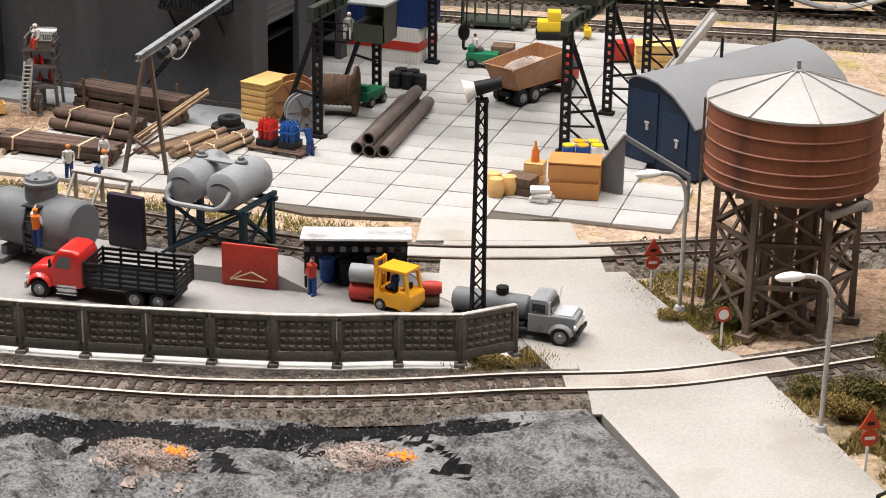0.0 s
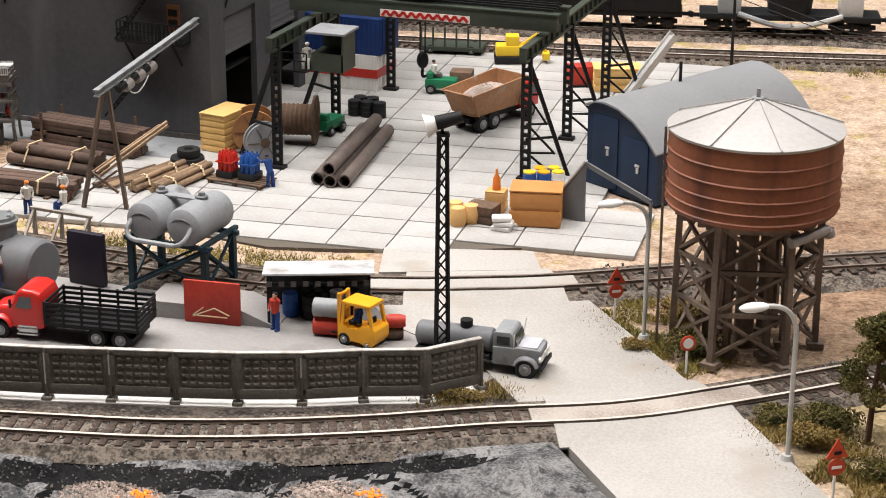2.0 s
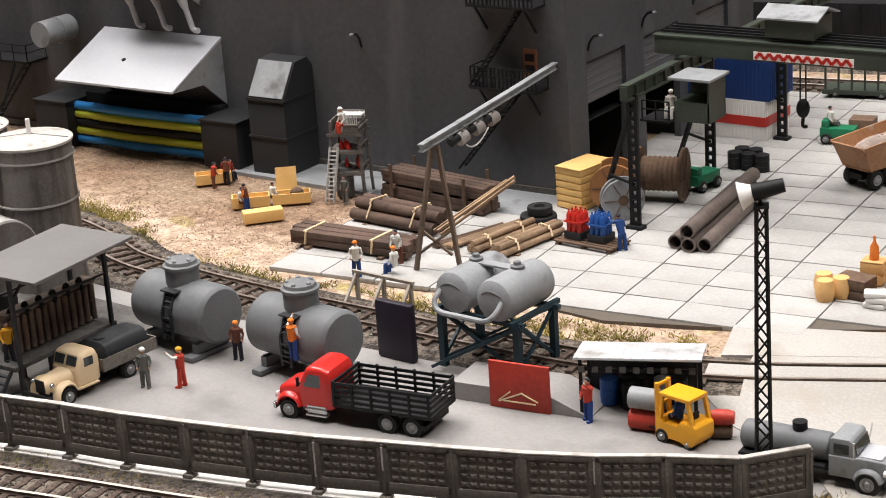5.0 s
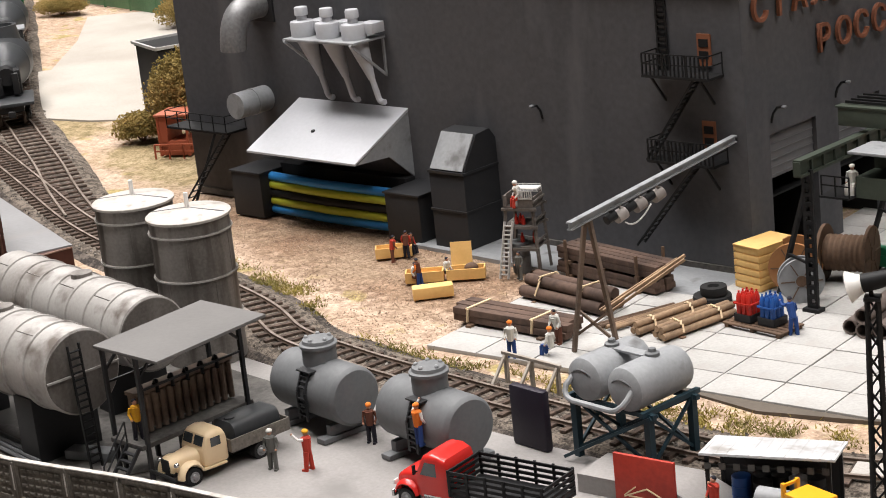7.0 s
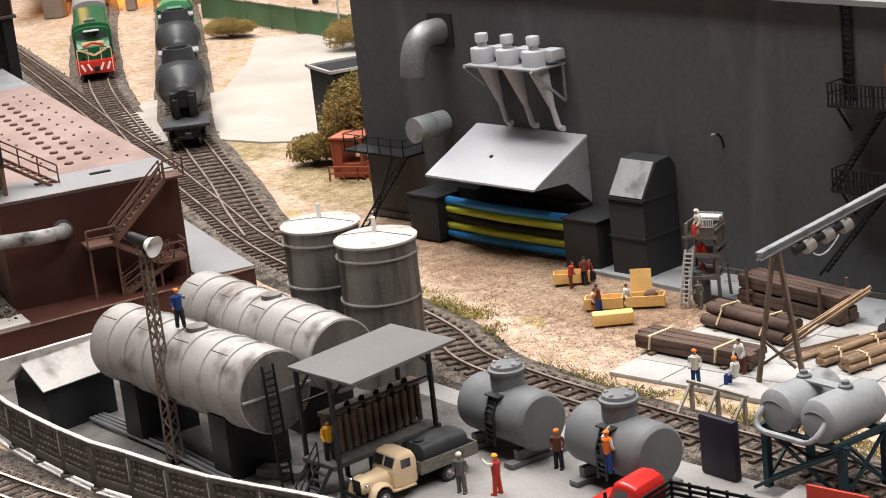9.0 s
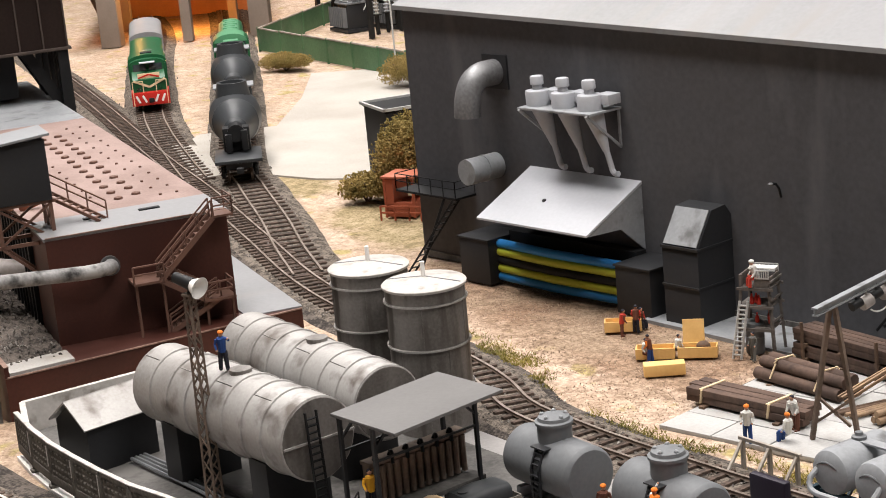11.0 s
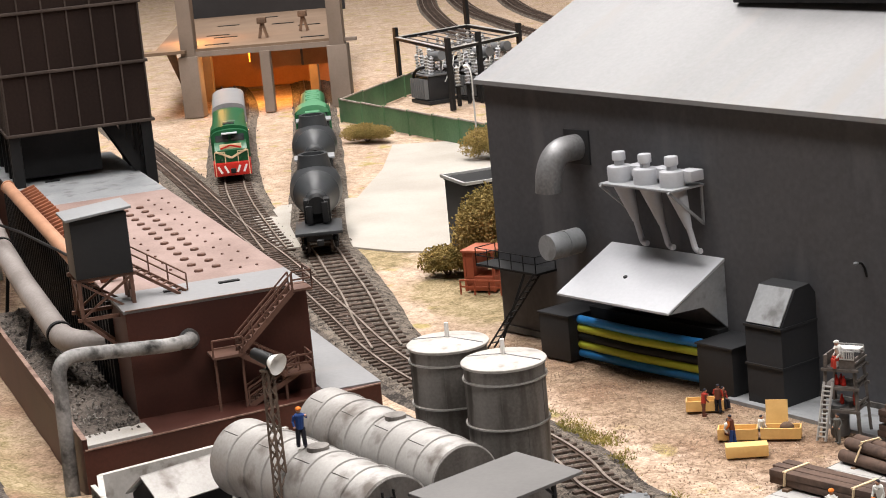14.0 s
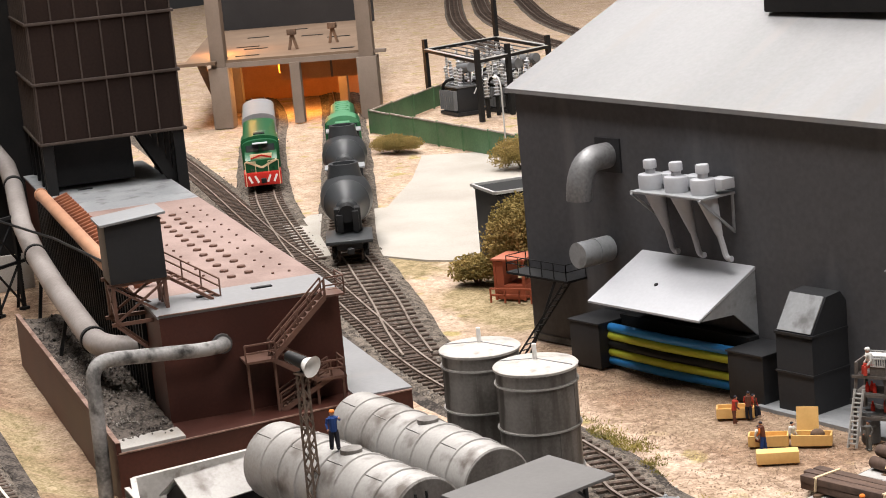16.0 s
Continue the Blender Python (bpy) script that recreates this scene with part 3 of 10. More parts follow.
def loco(x, y, z, rz, size=1.0, second=False, label=""):
    """A hood diesel shunter; the cab sits behind the short nose at +x."""
    o = thing("diesel_locomotive", x, y, z, rz, label, "locomotive", "", "", size)
    b = bm_new()
    box(b, (0, 0, 1.35), (16.2, 2.9, 0.42), bev=0.04)
    for s in (-1, 1):
        box(b, (s * 8.05, 0, 1.0), (0.25, 2.9, 1.0), bev=0.05)
    part("frame", b, RED, o, "bright red underframe")
    b = bm_new()
    if second:
        body_x(b, arch(2.7, 3.6, 1.55, 0.35), -7.6, 6.9)
        body_x(b, arch(2.95, 3.75, 1.55, 0.45), 3.6, 6.2)
        prism(b, [(6.2, 1.55), (8.0, 1.55), (8.0, 2.5), (7.2, 2.9), (6.2, 3.4)], -1.25, 1.25)
    else:
        body_x(b, arch(2.1, 3.35, 1.55, 0.45), -7.7, 3.2)
        body_x(b, arch(2.2, 3.25, 1.55, 0.40), 5.9, 7.8)
        body_x(b, arch(2.95, 3.45, 1.55, 0.65), 3.1, 6.1)
    hood = part("hood", b, GREEN, o, "dark green hood and cab")
    b = bm_new()
    for k in range(7):
        box(b, (-6.8 + 1.45 * k, 0, 3.83), (0.9, 0.9 if k % 2 else 1.2, 0.10), bev=0.03)
    body_x(b, [(y_, z_ + 0.03) for y_, z_ in arch(1.7, 3.45, 3.40, 0.38)], -7.72, 3.08)
    body_x(b, [(y_, z_ + 0.03) for y_, z_ in arch(2.7, 3.5, 3.45, 0.63)], 3.02, 6.16)
    box(b, (6.9, 0, 3.70), (1.2, 1.2, 0.08), bev=0.02)
    # Roof sheets are paler than the hood below them.
    part("roof", b, HOOD if second else LGREEN, hood, "pale roof sheets")
    for xx, sx in ((6.115, 1), (3.09, -1)):
        for s in (-1, 1):
            b = bm_new()
            box(b, (xx, s * 0.72, 3.05), (0.06, 0.95, 0.75), bev=0.02)
            part("window", b, GLASS, hood)
    for s in (-1, 1):
        for k in (-1, 0, 1):
            b = bm_new()
            box(b, (4.6 + 0.85 * k, s * 1.48, 3.0), (0.62, 0.05, 0.7), bev=0.01)
            part("window", b, GLASS, hood)
        for k in range(9):
            b = bm_new()
            box(b, (-7.0 + 1.1 * k, s * 1.06, 2.6), (0.9, 0.04, 1.2), bev=0.01)
            part("hood_door", b, GREEN, hood)
        b = bm_new()
        for zz in (2.05, 2.5):
            bar(b, (-7.9, s * 1.42, zz), (3.0, s * 1.42, zz), 0.05)
        for k in range(9):
            bar(b, (-7.9 + k * 1.36, s * 1.42, 1.55), (-7.9 + k * 1.36, s * 1.42, 2.5), 0.05)
        part("handrail", b, CREAM, o, "pale handrail")
    for s in (-1, 1):
        xx = 7.82 if s > 0 else -7.72
        b = bm_new()
        box(b, (xx, 0, 2.75), (0.06, 1.7, 0.42), bev=0.01)
        part("stripe", b, CREAM, hood, "cream warning band")
        b = bm_new()
        bar(b, (xx + s * 0.03, -0.8, 2.62), (xx + s * 0.03, 0, 2.85), 0.04, 0.12)
        bar(b, (xx + s * 0.03, 0.8, 2.62), (xx + s * 0.03, 0, 2.85), 0.04, 0.12)
        part("stripe", b, RED, hood, "red chevron")
        for t in (-1, 1):
            b = bm_new()
            cyl(b, (s * 7.7, t * 0.85, 1.75), (s * 8.0, t * 0.85, 1.75), 0.16, n=12)
            part("headlight", b, CHROME, o)
        b = bm_new()
        for t in (-1, 1):
            bar(b, (s * 8.15, t * 1.3, 0.5), (s * 8.15, t * 1.3, 2.4), 0.06)
            bar(b, (s * 8.15, t * 0.5, 1.5), (s * 8.15, t * 0.5, 2.4), 0.06)
            bar(b, (s * 8.15, t * 1.3, 2.4), (s * 8.15, t * 0.5, 2.4), 0.06)
        part("end_rail", b, CREAM, o)
        coupler(o, s * 8.1, s)
        bogie(o, s * 4.7, 3, 1.75)
    if second:
        b = bm_new()
        box(b, (5.0, 0, 4.2), (0.9, 0.9, 0.1), bev=0.03)
        part("roof_hatch", b, BLACK, hood, "black roof hatch")
        for t in (-1, 1):
            b = bm_new()
            bar(b, (8.03, t * 1.2, 2.45), (8.03, 0, 1.9), 0.05, 0.16)
            part("stripe", b, CREAM, hood, "cream chevron")
            for k in (0.35, 0.85):
                b = bm_new()
                bar(b, (8.2, t * k, 0.75), (8.2, t * (k + 0.25), 1.3), 0.05, 0.16)
                part("stripe", b, WHITE, o, "white buffer beam stripe")
            b = bm_new()
            box(b, (6.93, t * 0.62, 3.25), (0.05, 1.0, 0.62), bev=0.02)
            part("window", b, GLASS, hood)
    b = bm_new()
    box(b, (0, 0, 0.85), (3.6, 2.4, 0.65), bev=0.1)
    part("fuel_tank", b, BLACK, o)
    return o


def torpedo_car(x, y, z, rz, size=1.0, label=""):
    o = thing("torpedo_ladle_car", x, y, z, rz, label, "railway wagon", "ladle cars", "", size)
    b = bm_new()
    lathe(b, [(0.55, -5.2), (0.75, -5.0), (0.8, -4.6), (1.45, -2.2), (1.5, -2.15), (1.5, -2.0), (1.46, -1.95), (1.72, -0.6), (1.72, 0.6), (1.46, 1.95), (1.5, 2.0), (1.5, 2.15), (1.45, 2.2), (0.8, 4.6), (0.75, 5.0), (0.55, 5.2)], 32, along_x(0, 0, 2.75))
    vessel = part("vessel", b, TORPEDO, o, "dark grey tapered steel vessel")
    b = bm_new()
    lathe(b, [(1.15, 0.0), (1.0, 0.75), (0.98, 0.95), (0.78, 0.95), (0.75, 0.3)], 24, pose(0, 0, 4.1))
    part("mouth", b, TORPEDO, vessel)
    for s in (-1, 1):
        b = bm_new()
        box(b, (s * 5.6, 0, 2.3), (1.1, 1.7, 1.5), bev=0.12)
        cyl(b, (s * 5.2, 0, 2.75), (s * 6.6, 0, 2.75), 0.55, n=14)
        box(b, (s * 6.6, 0.5, 2.3), (0.5, 0.4, 1.3), bev=0.05)
        box(b, (s * 6.6, -0.5, 2.2), (0.5, 0.4, 1.1), bev=0.05)
        part("trunnion_block", b, BLACK, o)
        b = bm_new()
        box(b, (s * 7.0, 0, 1.42), (4.2, 2.9, 0.2), bev=0.03)
        box(b, (s * 7.0, 0, 1.15), (3.6, 1.6, 0.4))
        part("platform", b, TORPEDO, o)
        coupler(o, s * 9.0, s)
        bogie(o, s * 6.9, 2, 1.9)
    b = bm_new()
    box(b, (-8.3, 0, 2.5), (1.7, 2.5, 2.0), bev=0.03)
    cab = part("control_cab", b, TORPEDO, o)
    b = bm_new()
    box(b, (-8.3, 0, 3.58), (2.0, 2.8, 0.12), bev=0.02)
    part("cab_roof", b, GREY, cab)
    return o


def red_truck(x, y, rz):
    o = thing("stake_bed_truck", x, y, 0, rz, "red bonneted lorry with a black slatted stake bed on grey asphalt", "truck", size=0.87)
    b = bm_new()
    box(b, (0, 0, 0.75), (7.0, 0.9, 0.25), bev=0.03)
    box(b, (-3.3, 0, 0.55), (0.3, 2.2, 0.25))
    part("chassis", b, BLACK, o)
    b = bm_new()
    hull(b, [(1.28, 0.98, 0.75, 2.3, 0.25), (1.42, 1.06, 0.72, 2.55, 0.25), (1.8, 1.08, 0.7, 2.7, 0.22), (2.35, 1.08, 0.7, 2.7, 0.22), (2.58, 1.06, 0.7, 2.6, 0.22), (2.98, 1.04, 0.72, 1.86, 0.16), (3.06, 1.0, 0.75, 1.8, 0.14)])
    cab = part("cab", b, CABRED, o, "glossy red cab")
    b = bm_new()
    hull(b, [(3.0, 0.96, 0.8, 1.78, 0.22), (3.5, 0.88, 0.8, 1.7, 0.24), (4.05, 0.78, 0.8, 1.55, 0.24), (4.25, 0.72, 0.82, 1.4, 0.2), (4.33, 0.6, 0.85, 1.2, 0.14)])
    part("bonnet", b, CABRED, cab)
    for s in (-1, 1):
        b = bm_new()
        arch_guard(b, 3.6, s * 0.92, 0.62, 0.72, 0.5, 8, 172)
        part("mudguard", b, CABRED, cab)
    b = bm_new()
    box(b, (4.29, 0, 1.1), (0.05, 1.0, 0.5), bev=0.02)
    part("grille", b, CHROME, cab)
    b = bm_new()
    box(b, (4.36, 0, 0.6), (0.14, 2.2, 0.3), bev=0.03)
    part("bumper", b, CHROME, o)
    for s in (-1, 1):
        b = bm_new()
        box(b, (4.28, s * 0.88, 1.1), (0.08, 0.28, 0.22), bev=0.02)
        part("headlight", b, LAMPWHITE, cab)
        b = bm_new()
        prism(b, [(1.85, 1.75), (1.85, 2.36), (2.42, 2.36), (2.72, 1.75)], s * 1.03 - 0.03, s * 1.07 + 0.03)
        part("side_window", b, GLASS, cab)
        b = bm_new()
        bar(b, (2.85, s * 1.1, 1.9), (2.85, s * 1.3, 1.95), 0.05)
        box(b, (2.85, s * 1.33, 2.05), (0.08, 0.16, 0.42))
        part("mirror", b, BLACK, cab)
        b = bm_new()
        for zz in (0.42, 0.68):
            box(b, (2.1, s * 1.05, zz), (1.1, 0.3, 0.08), bev=0.01)
        box(b, (2.1, s * 1.0, 0.6), (1.0, 0.2, 0.5))
        part("step", b, CHROME, o, "bright metal step and tank")
        for k in (3.6, -1.5, -2.75):
            wheel(o, k, s * 0.9, 0.5, 0.42)
    b = bm_new()
    box(b, (2.81, 0, 2.2), (0.05, 1.7, 0.6), ry=-28, bev=0.02)
    part("windscreen", b, GLASS, cab)
    b = bm_new()
    box(b, (-1.3, 0, 1.08), (5.0, 2.4, 0.16), bev=0.02)
    bed = part("bed_floor", b, BLACK, o)
    for s in (-1, 1):
        for k in range(4):
            b = bm_new()
            box(b, (-1.3, s * 1.16, 1.33 + 0.27 * k), (4.95, 0.07, 0.15), bev=0.015)
            part("slat", b, BLACK, bed)
        for k in range(6):
            b = bm_new()
            box(b, (-3.7 + 0.96 * k, s * 1.2, 1.65), (0.12, 0.08, 1.2))
            part("post", b, BLACK, bed)
    for xx in (1.15, -3.78):
        for k in range(4):
            b = bm_new()
            box(b, (xx, 0, 1.33 + 0.27 * k), (0.07, 2.35, 0.15), bev=0.015)
            part("slat", b, BLACK, bed)
    return o


def old_truck(x, y, rz, paint, label, tank=True):
    """A round-nosed lorry of the fifties with a tank in a low-sided bed."""
    o = thing("old_lorry", x, y, 0, rz, label, "truck", size=0.95)
    b = bm_new()
    box(b, (-0.3, 0, 0.62), (5.4, 0.8, 0.2))
    part("chassis", b, BLACK, o)
    b = bm_new()
    hull(b, [(-0.12, 0.8, 0.65, 1.85, 0.3), (0.0, 0.87, 0.62, 2.02, 0.3), (0.35, 0.89, 0.62, 2.1, 0.28), (0.72, 0.88, 0.62, 2.06, 0.28), (0.9, 0.86, 0.62, 1.95, 0.25), (1.12, 0.82, 0.65, 1.42, 0.15), (1.2, 0.7, 0.7, 1.36, 0.15)])
    cab = part("cab", b, paint, o)
    b = bm_new()
    hull(b, [(1.1, 0.62, 0.65, 1.38, 0.3), (1.6, 0.52, 0.65, 1.36, 0.3), (2.2, 0.42, 0.65, 1.3, 0.28), (2.45, 0.38, 0.66, 1.22, 0.26), (2.55, 0.32, 0.7, 1.12, 0.2)])
    part("bonnet", b, paint, cab)
    b = bm_new()
    box(b, (2.58, 0, 0.98), (0.06, 0.55, 0.6), bev=0.02)
    part("grille", b, BLACK, cab)
    for s in (-1, 1):
        b = bm_new()
        arch_guard(b, 1.85, s * 0.74, 0.5, 0.64, 0.52, -5, 170)
        bar(b, (1.25, s * 0.8, 0.56), (0.1, s * 0.86, 0.56), 0.3, 0.08)
        part("mudguard", b, paint, cab)
        b = bm_new()
        sph(b, (2.42, s * 0.62, 1.1), 0.11, (1.2, 1, 1))
        part("headlight", b, CHROME, cab)
        b = bm_new()
        box(b, (0.5, s * 0.88, 1.62), (0.5, 0.05, 0.4), bev=0.01)
        part("side_window", b, GLASS, cab)
        b = bm_new()
        box(b, (1.01, s * 0.38, 1.70), (0.05, 0.6, 0.42), ry=-22)
        part("windscreen", b, GLASS, cab)
        wheel(o, 1.8, s * 0.8, 0.42, 0.26)
        wheel(o, -1.75, s * 0.75, 0.42, 0.42)
    b = bm_new()
    box(b, (-1.8, 0, 0.92), (3.2, 2.0, 0.14))
    for s in (-1, 1):
        box(b, (-1.8, s * 0.98, 1.18), (3.2, 0.06, 0.5))
        box(b, (-1.8 + s * 1.58, 0, 1.18), (0.06, 2.0, 0.5))
    part("bed", b, FENCE, o, "weathered grey wooden bed")
    b = bm_new()
    if tank:
        hull(b, [(-3.2, 0.6, 1.05, 1.75, 0.3), (-3.05, 0.8, 1.0, 1.98, 0.38), (-1.9, 0.84, 1.0, 2.05, 0.4), (-0.6, 0.8, 1.0, 1.98, 0.38), (-0.42, 0.6, 1.05, 1.75, 0.3)])
        cyl(b, (-0.95, 0, 1.9), (-0.95, 0, 2.06), 0.25)
        part("tank", b, TORPEDO, o, "dark grey flat oval tank")
    b = bm_new()
    box(b, (2.75, 0, 0.6), (0.1, 1.9, 0.16), bev=0.02)
    part("bumper", b, BLACK, o)
    return o


def tanker_truck(x, y, rz):
    o = thing("tanker_lorry", x, y, 0, rz, "grey bonneted tanker lorry on the pale concrete road", "truck", size=0.89)
    b = bm_new()
    box(b, (0, 0, 0.65), (5.8, 0.8, 0.2))
    box(b, (2.85, 0, 0.6), (0.12, 2.0, 0.2), bev=0.03)
    part("chassis", b, BLACK, o)
    b = bm_new()
    hull(b, [(0.5, 0.86, 0.6, 1.48, 0.06), (1.55, 0.88, 0.6, 1.48, 0.06), (1.68, 0.8, 0.62, 1.5, 0.07), (2.6, 0.74, 0.65, 1.46, 0.08), (2.74, 0.7, 0.65, 1.4, 0.06)])
    cab = part("cab", b, GREY, o)
    for s in (-1, 1):
        b = bm_new()
        arch_guard(b, 2.1, s * 0.86, 0.5, 0.66, 0.36, 15, 165)
        part("mudguard", b, GREY, cab)
    b = bm_new()
    prism(b, [(0.5, 1.45), (0.52, 2.1), (0.62, 2.2), (1.3, 2.2), (1.42, 2.1), (1.6, 1.45)], -0.82, 0.82)
    bmesh.ops.bevel(b, geom=b.edges[:], offset=0.05, segments=2, affect="EDGES", profile=0.6)
    part("cab_top", b, GREY, cab, "grey cab top")
    b = bm_new()
    box(b, (2.1, 0, 1.5), (0.95, 1.3, 0.04), bev=0.01)
    part("bonnet_lid", b, HOOD, cab, "pale grey bonnet lid")
    for s in (-1, 1):
        b = bm_new()
        box(b, (1.0, s * 0.83, 1.78), (0.62, 0.03, 0.42), bev=0.01)
        part("side_window", b, GLASS, cab)
        b = bm_new()
        bar(b, (1.5, s * 0.85, 1.4), (1.6, s * 1.08, 2.25), 0.05)
        part("mirror_arm", b, WHITE, cab)
        b = bm_new()
        cyl(b, (2.72, s * 0.8, 1.02), (2.82, s * 0.8, 1.02), 0.13, n=12)
        part("headlight", b, LAMPWHITE, cab)
    b = bm_new()
    box(b, (1.56, 0, 1.78), (0.04, 1.45, 0.42), ry=-16)
    part("windscreen", b, GLASS, cab)
    b = bm_new()
    box(b, (2.79, 0, 1.0), (0.04, 1.3, 0.3))
    part("grille", b, WHITE, cab)
    b = bm_new()
    lathe(b, [(0.4, -1.9), (0.56, -1.8), (0.6, -1.7), (0.6, 1.7), (0.56, 1.8), (0.4, 1.9)], 24, along_x(-1.5, 0, 1.4))
    tank = part("tank", b, TANKGREY, o, "dull grey tank")
    b = bm_new()
    cyl(b, (-1.0, 0, 1.95), (-1.0, 0, 2.3), 0.3, n=16)
    part("manhole", b, BLACK, tank)
    b = bm_new()
    box(b, (-1.5, 0, 0.85), (3.6, 1.7, 0.12))
    part("running_board", b, BLACK, o)
    for s in (-1, 1):
        wheel(o, 2.1, s * 0.84, 0.52, 0.32)
        wheel(o, -2.1, s * 0.75, 0.5, 0.45)
    return o


def forklift(x, y, rz, paint, label, load=True):
    o = thing("forklift", x, y, 0, rz, label, "forklift", size=0.87)
    b = bm_new()
    prism(b, [(-1.2, 0.42), (-1.28, 0.6), (-1.28, 1.1), (-1.12, 1.24), (-0.45, 1.24), (-0.3, 0.95), (0.5, 0.95), (0.6, 1.15), (0.82, 1.15), (0.88, 0.42), (0.8, 0.22), (0.3, 0.22), (0.1, 0.36), (-0.4, 0.36), (-0.6, 0.22), (-1.05, 0.22)], -0.64, 0.64)
    bmesh.ops.bevel(b, geom=b.edges[:], offset=0.04, segments=2, affect="EDGES", profile=0.6)
    bd = part("body", b, paint, o)
    b = bm_new()
    for s in (-1, 1):
        bar(b, (-1.08, s * 0.55, 1.15), (-0.85, s * 0.55, 2.2), 0.16)
        bar(b, (0.7, s * 0.55, 1.0), (0.55, s * 0.55, 2.2), 0.16)
    box(b, (-0.15, 0, 2.27), (1.65, 1.3, 0.18), bev=0.06)
    part("overhead_guard", b, paint, o)
    b = bm_new()
    box(b, (-0.45, 0, 0.95), (0.5, 0.6, 0.2), bev=0.05)
    box(b, (-0.72, 0, 1.25), (0.12, 0.6, 0.6), bev=0.04)
    part("seat", b, BLACK, o)
    b = bm_new()
    for s in (-1, 1):
        box(b, (0.98, s * 0.38, 1.35), (0.16, 0.16, 2.5))
    for zz in (0.7, 1.6, 2.5):
        box(b, (0.98, 0, zz), (0.1, 0.8, 0.12))
    part("mast", b, paint, o)
    for s in (-1, 1):
        b = bm_new()
        box(b, (1.6, s * 0.32, 0.42), (1.2, 0.14, 0.07))
        box(b, (1.08, s * 0.32, 0.75), (0.08, 0.14, 0.7))
        part("fork", b, BLACK, o)
        wheel(o, 0.55, s * 0.55, 0.34, 0.26)
        wheel(o, -0.8, s * 0.5, 0.28, 0.22)
    return o


def pipe_bunch(name, x, y, rz, rows, L, r, material, label, category, z=0.15, band=None, hollow=False, group=""):
    """A stack of round lengths lying along local x; rows gives how many lie in each layer."""
    o = thing(name, x, y, 0, rz, label, category, group)
    for xx in (-L * 0.3, L * 0.3):
        b = bm_new()
        box(b, (xx, 0, z / 2), (0.25, rows[0] * 2 * r + 0.3, z), bev=0.02)
        part("bearer", b, OLDWOOD, o)
    b = bm_new()
    if hollow:
        lathe(b, [(r * 0.8, -L / 2 + 0.9), (r * 0.8, -L / 2), (r, -L / 2), (r, L / 2), (r * 0.8, L / 2), (r * 0.8, L / 2 - 0.9)], 14, along_x())
    else:
        lathe(b, [(r * 0.94, -L / 2), (r, -L / 2 + 0.05), (r * 0.97, 0), (r, L / 2 - 0.05), (r * 0.94, L / 2)], 12, along_x())
    me = to_mesh("length", b, material)
    zc = z + r
    for j, n in enumerate(rows):
        for k in range(n):
            share("length", me, o, pose(random.uniform(-0.12, 0.12) * L / 6, (k - (n - 1) / 2) * 2.02 * r, zc, random.uniform(0, 180), 0, random.uniform(-0.5, 0.5)))
        zc += r * 1.74
    if band:
        h = z + r * (2 + 1.74 * (len(rows) - 1)) + 0.03
        w = rows[0] * r + 0.06
        w2 = rows[-1] * r + 0.04
        for xx in (-L * 0.28, L * 0.25):
            b = bm_new()
            pts = [(-w, z + r), (-w2, h - 0.15), (-w2 + 0.1, h), (w2 - 0.1, h), (w2, h - 0.15), (w, z + r)]
            for (y0, z0), (y1, z1) in zip(pts, pts[1:]):
                bar(b, (xx, y0, z0), (xx + 0.12, y1, z1), 0.09, 0.05)
            part("strap", b, band, o)
    return o


def lattice_mast(b, h, w0, w1, seg, t=0.09, z0=0.0):
    """Four tapering legs with cross bracing."""
    n = max(2, int(h / seg))
    def w(z):
        return w0 + (w1 - w0) * z / h
    for sx in (-1, 1):
        for sy in (-1, 1):
            bar(b, (sx * w0, sy * w0, z0), (sx * w1, sy * w1, z0 + h), t)
    for k in range(n):
        za, zb = h * k / n, h * (k + 1) / n
        a, c = w(za), w(zb)
        for dx, dy, ex, ey in ((-1, -1, 1, -1), (1, -1, 1, 1), (1, 1, -1, 1), (-1, 1, -1, -1)):
            p = ((dx * a, dy * a, z0 + za), (ex * c, ey * c, z0 + zb))
            if k % 2:
                p = ((ex * a, ey * a, z0 + za), (dx * c, dy * c, z0 + zb))
            bar(b, *p, t * 0.6)


def yard_lamp(x, y, h, rz, label):
    o = thing("floodlight_mast", x, y, 0, rz, label, "lamp", "floodlights")
    b = bm_new()
    lattice_mast(b, h, 0.26, 0.16, 0.55, 0.10)
    box(b, (0, 0, 0.06), (0.9, 0.9, 0.12))
    box(b, (0, 0, h + 0.05), (0.5, 0.5, 0.1))
    part("mast", b, BLACK if h > 10 else TIMBERLEG, o)
    b = bm_new()
    bar(b, (0, 0, h), (0.1, 0, h + 0.6), 0.12)
    cyl(b, (-0.75, 0, h + 0.75), (0.28, 0, h + 0.5), 0.24, 0.30, 14)
    hd = part("lamp_housing", b, BLACK, o)
    b = bm_new()
    lathe(b, [(0.26, 0), (0.48, 0.45), (0.5, 0.46), (0.46, 0.40), (0.1, 0.1)], 20, pose(0.25, 0, h + 0.5, 0, 105, 0))
    part("reflector", b, WHITE, hd, "bright white reflector bowl")
    return o


